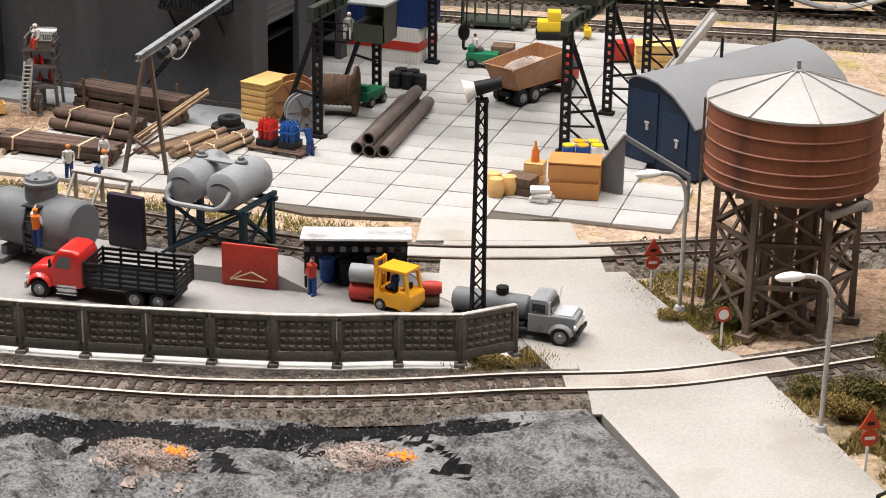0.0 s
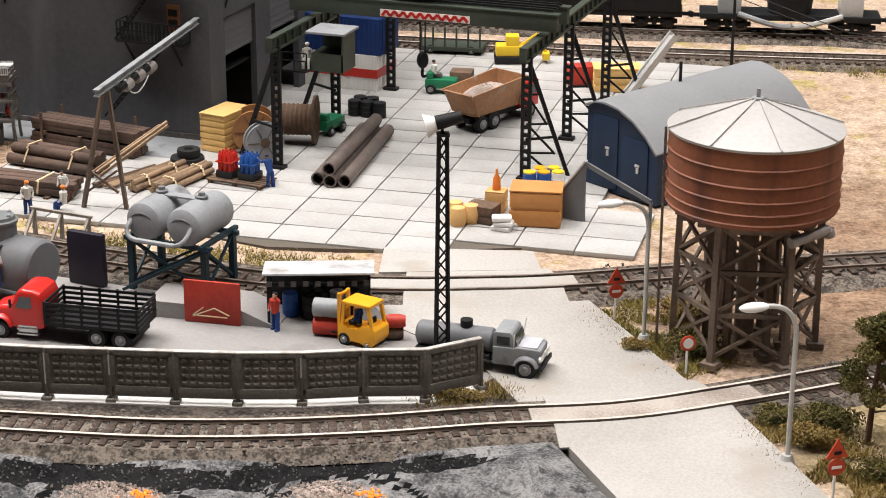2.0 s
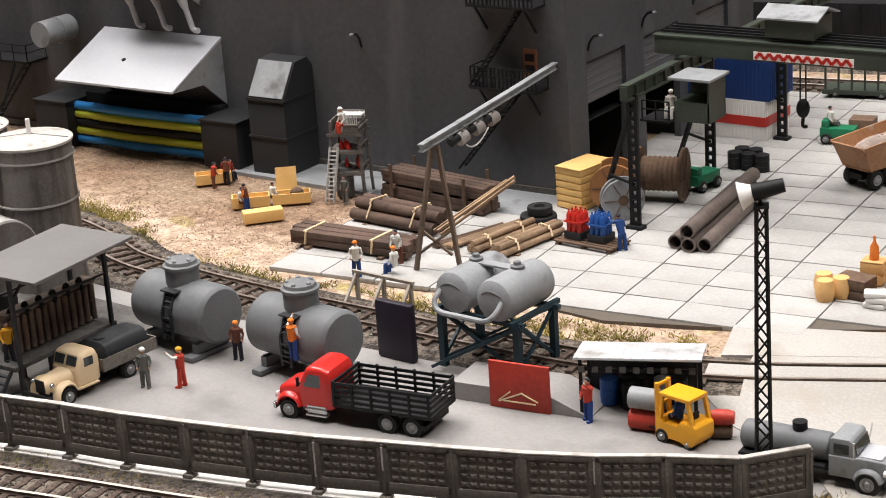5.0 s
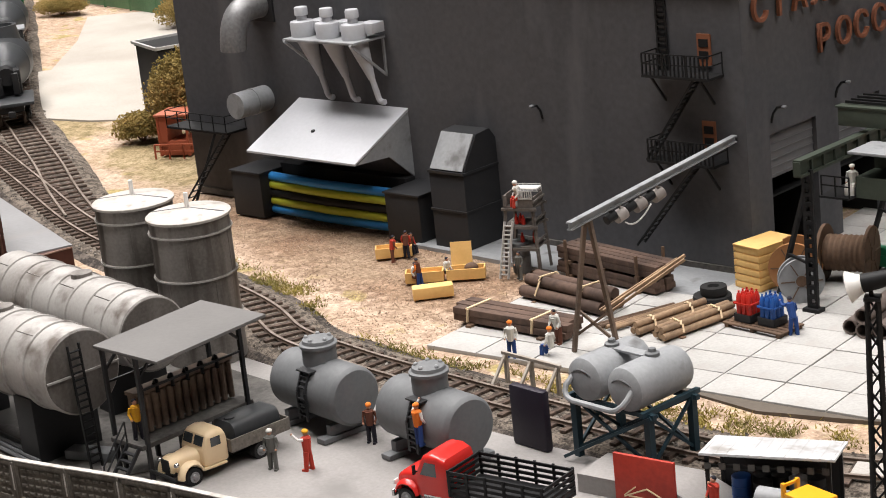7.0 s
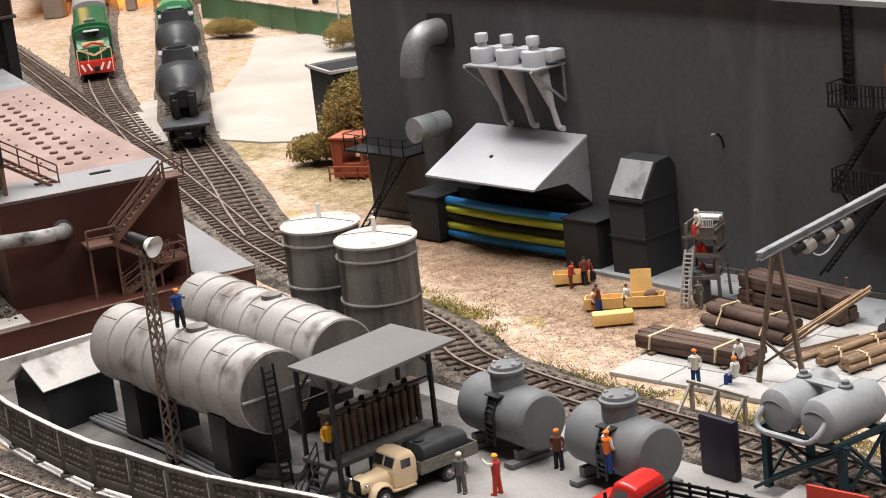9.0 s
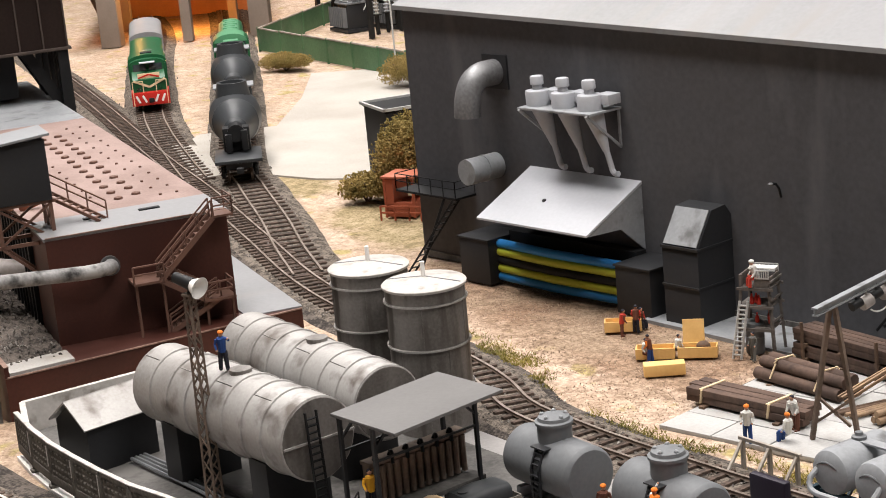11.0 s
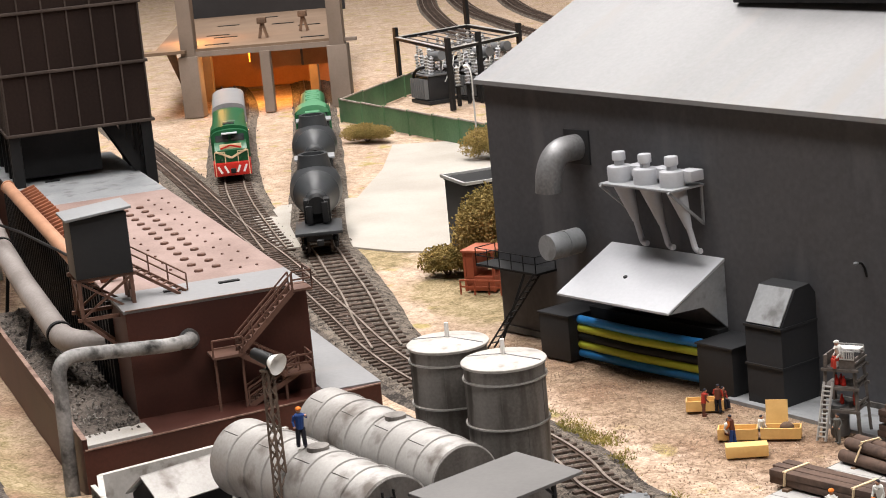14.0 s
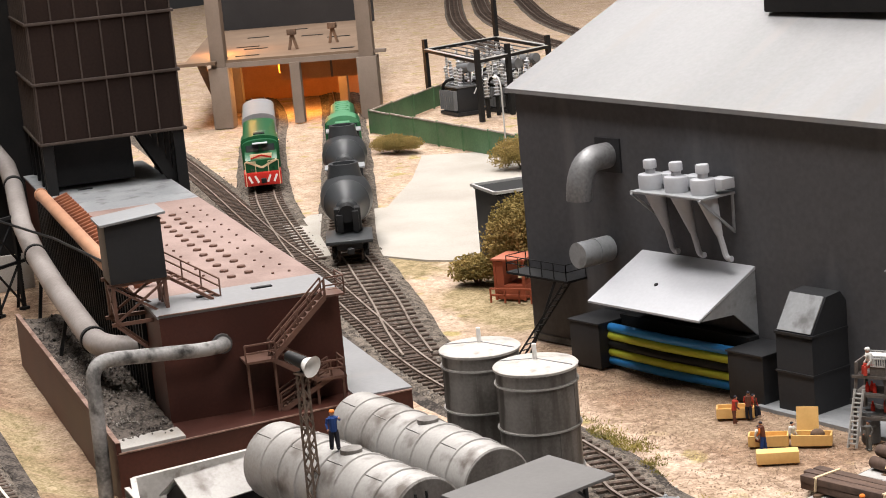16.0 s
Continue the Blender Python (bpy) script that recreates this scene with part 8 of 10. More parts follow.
def blue_hut():
    o = thing("arched_hut", -29.0, 81.2, 0, -28, "navy blue hut with a grey curved roof beside the yard", "hut")
    prof = [(1.2 * px, pz) for px, pz in [(0, 0), (0, 4.4), (0.5, 4.72), (1.1, 4.8), (1.9, 4.66), (2.8, 4.2), (3.6, 3.5), (4.2, 2.75), (4.2, 0)]]
    b = bm_new()
    prism(b, prof, 0, 12.5)
    part("body", b, NAVY, o, "navy blue plank end wall")
    b = bm_new()
    q = prof[1:8]
    prism(b, [(x - 0.12 if k == 0 else x + 0.06, z + 0.12) for k, (x, z) in enumerate(q)] + [(x, z + 0.02) for x, z in q[::-1]], -0.22, 12.7)
    part("roof", b, HUTROOF, o, "grey curved sheet roof")
    for x, hh in ((1.35, 3.9), (3.5, 3.1)):
        b = bm_new()
        box(b, (x, -0.04, 0.2 + hh / 2), (1.8, 0.06, hh), bev=0.02)
        d = part("door", b, NAVY, o)
        b = bm_new()
        box(b, (x + 0.2, -0.1, hh * 0.62), (0.3, 0.06, 0.12))
        box(b, (x + 0.25, -0.12, hh * 0.62 - 0.25), (0.16, 0.08, 0.3))
        part("latch", b, GALV, d, "pale latch")
    b = bm_new()
    cyl(b, (1.2, 6.0, 4.2), (1.2, 6.0, 6.0), 0.09, n=8)
    part("flue", b, BLACK, o)
    return o


blue_hut()
o = thing("wing_wall", -28.2, 75.1, 0.0, -8, "grey sloping wing wall with a pale top edge beside the hut", "wall")
b = bm_new()
prism(b, [(-0.9, 0), (-0.9, 0.9), (0.85, 3.3), (0.85, 0)], -0.1, 0.1)
part("board", b, TANKGREY, o)
b = bm_new()
bar(b, (-0.92, 0, 0.92), (0.87, 0, 3.34), 0.3, 0.08)
part("top_edge", b, GALV, o, "pale worn top edge")
b = bm_new()
bar(b, (0.85, -0.02, 3.2), (4.6, -0.5, 1.9), 0.12, 0.24)
bar(b, (4.6, -0.5, 0), (4.6, -0.5, 1.9), 0.14)
part("slanting_beam", b, TANKGREY, o, "grey beam slanting down from the wall")
street_lamp(-20.8, 61.1, 215)
street_lamp(-12.9, 51.6, 215)
road_sign(-22.6, 63.0, -55)
road_sign(-18.3, 58.3, -55, False)
road_sign(-10.8, 49.0, -55)
tree(-10.3, 54.5, 5.4, 1.35, LEAF_GREEN, "small dark green model tree on the verge")
bush(-18.6, 60.4, 1.6, 1.2, 1.0, 260, LEAF_GREEN, "low dark green bush under the water tower", 0.2)
bush(-12.0, 55.2, 1.5, 1.2, 0.8, 320, LEAF_GREEN, "low green bush at the foot of the tree", 0.2)
bush(-19.9, 64.2, 1.5, 1.2, 0.9, 200, LEAF, "dry olive bush behind the lamp", 0.2)
bush(-26.4, 52.6, 1.7, 0.6, 0.5, 200, LEAF, "grass tuft at the fence corner", 0.16)


bush(-13.9, 54.9, 1.1, 0.9, 0.7, 220, LEAF_GREEN, "low green bush between the rails and the lamp", 0.18)
bush(-12.4, 53.4, 1.3, 0.9, 0.8, 260, LEAF, "dry ochre bush behind the street lamp", 0.18)
bush(-9.4, 51.6, 1.2, 1.0, 0.6, 220, LEAF_GREEN, "low brown green bush behind the warning sign", 0.18)
bush(-20.9, 60.0, 0.8, 0.6, 0.5, 120, LEAF, "small ochre tuft on the road verge", 0.16)
old_truck(-7.6, 44.0, 150, CREAM, "cream bonneted lorry parked on the near road edge")


# ---- back of the yard ----
def tipper(x, y, rz):
    o = thing("tipper_lorry", x, y, 0.12, rz, "red tipper lorry with a tan open body full of rubble", "truck", size=0.84)
    b = bm_new()
    box(b, (0, 0, 0.8), (6.8, 1.0, 0.35))
    part("chassis", b, BLACK, o)
    b = bm_new()
    box(b, (2.6, 0, 1.75), (1.7, 2.3, 1.9), bev=0.12)
    cab = part("cab", b, CABRED, o)
    b = bm_new()
    box(b, (3.46, 0, 2.1), (0.04, 2.0, 0.7))
    part("windscreen", b, GLASS, cab)
    for s in (-1, 1):
        b = bm_new()
        box(b, (2.7, s * 1.16, 2.1), (0.9, 0.04, 0.65))
        part("side_window", b, GLASS, cab)
        for k in (2.5, -1.4, -2.7):
            wheel(o, k, s * 0.95, 0.6, 0.45)
    b = bm_new()
    w0, w1 = 1.0, 1.5
    for s in (-1, 1):
        v = [b.verts.new(p) for p in ((-3.2, s * w0, 1.3), (1.3, s * w0, 1.2), (1.75, s * w1, 3.35), (-4.1, s * w1, 2.95))]
        i = [b.verts.new((p.co.x, p.co.y - s * 0.1, p.co.z)) for p in v]
        b.faces.new(v)
        b.faces.new(i[::-1])
        for k in range(4):
            b.faces.new((v[k], v[(k + 1) % 4], i[(k + 1) % 4], i[k]))
    box(b, (-1.0, 0, 1.25), (4.6, 2.0, 0.12))
    box(b, (1.52, 0, 2.28), (0.12, 2.7, 2.15), ry=11)
    box(b, (-3.65, 0, 2.1), (0.1, 2.5, 1.9), ry=-29)
    body = part("tipper_body", b, TIPPER, o, "tan steel tipper body")
    b = bm_new()
    sph(b, (-1.1, 0, 2.2), 1.0, (2.3, 1.15, 0.75), 24, 12)
    for _ in range(240):
        r = random.uniform(0.08, 0.24)
        px, py = random.uniform(-3.0, 1.1), random.uniform(-1.0, 1.0)
        bmesh_oct(b, Matrix.Translation((px, py, 2.85 - 0.14 * (px + 1.0) ** 2 - 0.4 * py * py)) @ Euler((random.uniform(0, 3), random.uniform(0, 3), 0)).to_matrix().to_4x4() @ Matrix.Diagonal((r, r, r * 0.6, 1)))
    part("rubble_load", b, ASH, body, "pale rubble", "stuff")
    return o


tipper(-37.2, 90.5, 68)


def container(x, y, z, lower):
    o = thing("shipping_container", x, y, z, -2, "white container with a red band" if lower else "blue container stacked on the white one", "container", "containers")
    L, W, H = 9.0, 3.0, 2.3
    b = bm_new()
    box(b, (0, 0, H / 2), (L, W, H))
    sh = part("shell", b, WHITE if lower else CONTBLUE, o)
    b = bm_new()
    box(b, (0, 0, 0), (0.12, 0.08, H - 0.3))
    rib = to_mesh("rib", b, WHITE if lower else CONTBLUE)
    for k in range(34):
        share("rib", rib, sh, pose(-L / 2 + 0.25 + 0.26 * k, -W / 2, H / 2))
    for k in range(11):
        share("rib", rib, sh, pose(L / 2, -W / 2 + 0.2 + 0.26 * k, H / 2, 0, 0, 90))
    if lower:
        b = bm_new()
        box(b, (0, 0, 1.15), (L + 0.12, W + 0.12, 0.55))
        part("band", b, RED, o, "red band")
    return o


container(-50.7, 95.8, 0.1, True)
container(-50.5, 95.9, 2.42, False)
for x, y, rz in ((-45.6, 84.9, 80), (-42.4, 95.5, 10)):
    o = thing("small_tractor", x, y, 0.12, rz, "small bright green yard tractor", "tractor", "green tractors", size=0.86)
    b = bm_new()
    box(b, (0, 0, 0.75), (2.3, 1.2, 0.7), bev=0.12)
    box(b, (-0.8, 0, 1.3), (0.5, 1.0, 0.5), bev=0.1)
    part("body", b, BRIGHTGREEN, o)
    for sx in (-0.7, 0.75):
        for s in (-1, 1):
            wheel(o, sx, s * 0.6, 0.36, 0.25)
b = bm_new()
box(b, (0, 0, 0.6), (1.4, 1.2, 1.2), bev=0.05)
solo("brown_case", b, OLDWOOD, -41.5, 96.8, 0.12, 10, "dark brown case on the slabs", "case")
figure(-42.9, 95.5, 0.8, 10, "white", "grey", None, sit=True, label="white figure driving the green tractor")
for k in range(5):
    oil_drum(-45.6 + 0.8 * (k % 3), 88.9 + 0.9 * (k // 3), 0.12, BLACK, "black drum in a row on a pallet", 0.4, 0.95)


def digger(x, y, rz, material, label):
    o = thing("loader", x, y, 0.12, rz, label, "loader", size=0.8)
    b = bm_new()
    box(b, (0, 0, 1.1), (2.6, 1.5, 0.9), bev=0.15)
    box(b, (0.1, 0, 1.9), (1.1, 1.3, 0.9), bev=0.08)
    part("body", b, material, o)
    b = bm_new()
    bar(b, (0.9, 0, 1.4), (2.2, 0, 2.4), 0.3)
    bar(b, (2.2, 0, 2.4), (2.9, 0, 0.9), 0.22)
    box(b, (2.9, 0, 0.6), (0.6, 1.3, 0.6), bev=0.08)
    part("arm", b, material, o)
    b = bm_new()
    for s in (-1, 1):
        box(b, (0, s * 0.75, 0.35), (2.8, 0.4, 0.65), bev=0.2)
    part("crawler", b, BLACK, o)


digger(-40.6, 104.2, 20, LEMON, "yellow loader at the back of the yard")
crate(-32.3, 100.2, 0.1, 3.0, 1.8, 1.5, 20, LIGHTWOOD, "pale yellow case at the back of the yard", 3)
b = bm_new()
box(b, (0, 0, 0.7), (2.2, 1.2, 1.2), bev=0.1)
solo("red_machine", b, DULLRED, -34.6, 100.5, 0.12, 30, "small dull red machine beside the case", "machine")
o = thing("flat_trailer", -45.2, 105.6, 0.1, 10, "dark green flat trailer with stakes", "trailer")
b = bm_new()
box(b, (0, 0, 0.4), (4.4, 2.0, 0.3), bev=0.05)
part("deck", b, CRANEGREEN, o)
for k in range(6):
    b = bm_new()
    bar(b, (-2 + 0.8 * k, -0.9, 0.5), (-2 + 0.8 * k, -0.9, 1.9), 0.12)
    part("stake", b, CRANEGREEN, o)
for sx in (-1.4, 1.4):
    for sy in (-0.8, 0.8):
        wheel(o, sx, sy, 0.3, 0.25)
b = bm_new()
bar(b, (-31.0, 97.6, 0.3), (-28.6, 99.4, 4.0), 0.9, 0.16)
for s in (-0.45, 0.45):
    bar(b, (-31.0 + s * 0.5, 97.6 - s, 0.5), (-28.6 + s * 0.5, 99.4 - s, 4.2), 0.12, 0.3)
tagged(part("conveyor_chute", b, GALV), "pale grey sloping chute behind the hut", "chute")


def dark_wagon(x, y, rz, label, ladle=False):
    o = thing("goods_wagon", x, y, 0.45, rz, label, "railway wagon", "dark wagons")
    b = bm_new()
    box(b, (0, 0, 1.15), (12.5, 2.6, 0.4), bev=0.04)
    part("underframe", b, BLACK, o)
    b = bm_new()
    if ladle:
        lathe(b, [(0.9, 0.9), (1.5, 1.3), (1.75, 3.6), (1.85, 3.7), (1.6, 3.7), (1.4, 1.6)], 28)
        part("ladle", b, BLACK, o)
        for s in (-1, 1):
            b = bm_new()
            sweep(b, bend((s * 3.6, -1.3, 1.4), (0, -1.5, 0.2), (-s * 0.2, -1.5, 0.75), 8), 0.2, 8)
            box(b, (s * 4.2, 0, 2.0), (1.6, 2.2, 1.4), bev=0.1)
            part("cradle", b, GALV if s > 0 else GREY, o)
    else:
        box(b, (0, 0, 2.6), (12.3, 2.8, 2.5), bev=0.06)
        body = part("body", b, BLACK, o)
        for k in range(10):
            for s in (-1, 1):
                b = bm_new()
                box(b, (-5.6 + 1.25 * k, s * 1.42, 2.6), (0.14, 0.08, 2.4))
                part("rib", b, BLACK, body)
    for s in (-1, 1):
        bogie(o, s * 4.3, 2, 1.85)
        coupler(o, s * 6.2, s)
    return o


dark_wagon(-38.0, 115.4, 13, "black wagon on the far track")
dark_wagon(-24.6, 118.3, 13, "black ladle wagon with a pale cradle on the far track", True)
dark_wagon(-51.4, 112.8, 12, "black wagon beyond the crane")
loco(-9.0, 122.2, 0.45, 14, 1.0, False, "green and red diesel locomotive on the far track")


b = bm_new()
cyl(b, (0, 0, 0), (0, 0, 6.2), 0.12, 0.08, 8)
bar(b, (-1.2, 0, 5.8), (1.2, 0, 5.8), 0.1)
solo("wire_post", b, BLACK, -26.1, 105.7, 0, 10, "thin black wire post by the far track", "post")
for dz in (0.0, -0.5):
    b = bm_new()
    sweep(b, [(-26.1, 105.7, 5.9 + dz), (-18.0, 100.5, 4.9 + dz), (-8.0, 96.0, 5.6 + dz)], 0.03, 5)
    tagged(part("overhead_wire", b, BLACK), "thin slack wire strung from the wire post", "wire")


def verge(name, poly_pts, n, material, label, s=0.07):
    """Short grass blades in a rough patch."""
    b = bm_new()
    for _ in range(n * 2):
        t, p, q = random.random(), *random.sample(poly_pts, 2)
        x = p[0] + (q[0] - p[0]) * t + random.gauss(0, 0.5)
        y = p[1] + (q[1] - p[1]) * t + random.gauss(0, 0.5)
        if noise.noise(Vector((x * 0.6, y * 0.6, 3))) < -0.12:
            continue
        h, a = random.uniform(0.5, 1.5) * s * 2, random.uniform(0, 6.3)
        w = 0.04
        v = [b.verts.new(c) for c in ((x - w * math.cos(a), y - w * math.sin(a), -0.05), (x + w * math.cos(a), y + w * math.sin(a), -0.05), (x + random.gauss(0, 0.12), y + random.gauss(0, 0.12), h))]
        b.faces.new(v)
    tagged(part(name, b, material), label, "grass", kind="stuff")


verge("grass_patch", [(-23.6, 63.2), (-20.5, 60.4), (-18.6, 58.4), (-17.5, 60.5), (-20, 63), (-22, 66)], 3200, GRASS, "dry olive grass along the road verge")
verge("grass_patch", [(-15.0, 54.2), (-12.6, 51.6), (-10.6, 49.4), (-10.5, 53), (-12.5, 55.5), (-9, 51)], 3200, LEAF, "olive green grass round the street lamp")
verge("grass_patch", [(-27.8, 52.4), (-25.4, 54.0), (-24.8, 53.4), (-26.6, 51.6)], 900, LEAF, "green grass tuft at the fence end", 0.11)
verge("grass_patch", [(-64, 64.5), (-56, 64.2), (-48, 64.2), (-40, 64.2), (-36, 65.4)], 2600, GRASS, "yellow dry grass along the main track", 0.055)
verge("grass_patch", [(-92, 73.5), (-84, 71.5), (-76, 69), (-68, 66.5), (-72, 69)], 2400, GRASS, "yellow dry grass before the factory", 0.055)
verge("grass_patch", [(-36, 109), (-20, 112), (-8, 113.4), (-12, 110)], 2600, GRASS, "dry yellow grass beside the far track", 0.1)
verge("grass_patch", [(-56, 43.2), (-50, 44.0), (-44, 45.3), (-62, 42.6)], 1500, GRASS, "dry grass at the foot of the fence", 0.055)

# ---- before the factory: scaffold and yellow boxes ----
PLANKGREY = mat("weathered_grey_plank", (0.15, 0.132, 0.12), (0.085, 0.074, 0.066), 0.8, big=60, amt=0.8, bump=0.2)


def scaffold(x, y, rz):
    o = thing("scaffold_tower", x, y, 0, rz, "weathered grey plank scaffold tower with decks, ladder and red gear", "scaffold", size=0.72)
    for sx in (-1, 1):
        for sy in (-1, 1):
            b = bm_new()
            bar(b, (sx * 1.35, sy * 1.1, 0), (sx * 1.0, sy * 0.9, 6.0), 0.2)
            part("leg", b, PLANKGREY, o)
    for z, x0 in ((2.1, -0.1), (3.75, -1.25), (5.1, -1.15)):
        b = bm_new()
        box(b, ((x0 + 1.25) / 2, 0, z), (1.25 - x0, 2.1, 0.1))
        d = part("deck", b, PLANKGREY, o)
        for s in (-1, 1):
            b = bm_new()
            box(b, (0.05, s * 1.08, z - 0.12), (2.7, 0.14, 0.2))
            part("deck_beam", b, PLANKGREY, d)
        b = bm_new()
        box(b, (1.24, 0, z + 0.45), (0.12, 2.2, 0.16))
        part("side_rail", b, PLANKGREY, d)
    for x0, y0, z0, sx, sy, sz in ((-1.08, 0.0, 5.45, 0.1, 2.1, 1.1), (1.1, 0.0, 5.5, 0.1, 2.1, 0.7), (0.55, -1.0, 5.45, 1.1, 0.1, 0.6)):
        b = bm_new()
        box(b, (x0, y0, z0), (sx, sy, sz))
        part("parapet_board", b, PLANKGREY, o)
    for y0, x0, x1 in ((1.0, -1.0, 1.1), (-1.06, 0.1, 1.1)):
        b = bm_new()
        for k in range(7):
            xx = x0 + (x1 - x0) * k / 6
            bar(b, (xx, y0, 5.75), (xx, y0, 6.35), 0.07)
        for zz in (5.8, 6.35):
            bar(b, (x0, y0, zz), (x1, y0, zz), 0.08)
        part("lattice_rail", b, GALV, o, "pale lattice rail")
    b = bm_new()
    stair_ladder(b, (-1.1, -1.15, 4.1), (-1.5, -2.0, 0), (0.62, 0, 0), 13, 0.09)
    part("ladder", b, GALV, o, "pale ladder")
    b = bm_new()
    lathe(b, [(0.62, 0), (0.68, 0.1), (0.68, 1.2), (0.72, 1.25), (0.68, 1.3), (0.68, 2.3), (0.5, 2.45)], 18, pose(-0.45, -0.2, 0))
    part("barrel", b, TANKGREY, o, "tall grey barrel")
    for k, (x0, y0, z0, material, nm) in enumerate(((-0.35, -0.7, 4.15, RED, "red"), (-0.05, -0.6, 4.2, RED, "red"), (0.2, -0.75, 4.1, RED, "red"), (0.75, -0.2, 2.6, DULLRED, "dull red"), (0.5, 0.4, 2.65, DULLRED, "dull red"), (-0.1, -0.5, 2.7, RED, "red"))):
        b = bm_new()
        lathe(b, [(0.13, 0), (0.17, 0.1), (0.15, 0.45), (0.07, 0.6), (0.07, 0.75)], 10, pose(x0, y0, z0 - 0.35))
        part("gas_bottle", b, material, o, nm + " bottle")
    b = bm_new()
    box(b, (0.3, 0.2, 6.3), (1.9, 0.9, 0.1))
    part("tarp", b, WHITE, o, "white sheet over the top deck")
    return o


scaffold(-62.7, 77.0, 20)
figure(-62.5, 76.6, 3.7, 240, "white", "red", "white", lean=0.2, sit=True, label="white figure crouching on the scaffold deck")
figure(-62.2, 75.7, 0, -90, "grey", "grey", None, h=1.5, label="grey figure under the scaffold")


def long_box(x, y, rz, open_=False, lid=False):
    o = thing("long_box", x, y, 0, rz, "open pale yellow long box with a lifted lid" if open_ else "closed pale yellow long box on the ground", "box", "yellow long boxes", size=0.75)
    b = bm_new()
    if open_:
        box(b, (0, 0, 0.06), (2.7, 1.1, 0.12))
        for s in (-1, 1):
            box(b, (0, s * 0.55, 0.4), (2.7, 0.09, 0.75))
            box(b, (s * 1.32, 0, 0.4), (0.09, 1.1, 0.75))
    else:
        box(b, (0, 0, 0.4), (2.8, 1.05, 0.8), bev=0.04)
    part("case", b, LIGHTWOOD, o)
    b = bm_new()
    if lid:
        box(b, (-0.3, 0.75, 1.35), (1.5, 0.1, 2.1), rx=-10)
        part("lid", b, LIGHTWOOD, o)
        b = bm_new()
        sph(b, (0.4, 0, 0.7), 0.42, (1.2, 0.9, 0.9))
        part("sack", b, OLDWOOD, o)
    return o


long_box(-64.5, 71.5, 48)
long_box(-65.1, 74.7, 38, True, True)
long_box(-66.8, 73.3, 40, True)
long_box(-71.7, 75.9, 44, True)
for x, y, rz, top, legs, sit, sl in ((-70.8, 74.9, 120, "brown", "dark", False, "red"), (-70.9, 73.9, 60, "red", "brown", False, "brown"), (-66.4, 71.4, 200, "brown", "blue", False, "orange"), (-66.0, 73.0, 10, "white", "grey", True, "white"), (-71.2, 75.6, 0, "brown", "dark", True, "red"), (-67.0, 71.6, 0, "white", "brown", True, "white")):
    figure(x, y + 1.1, 0.0, rz, top, legs, None, sit=sit, lean=0.12, label="small figure in %s by the yellow boxes" % top, h=1.5, sleeve=sl)


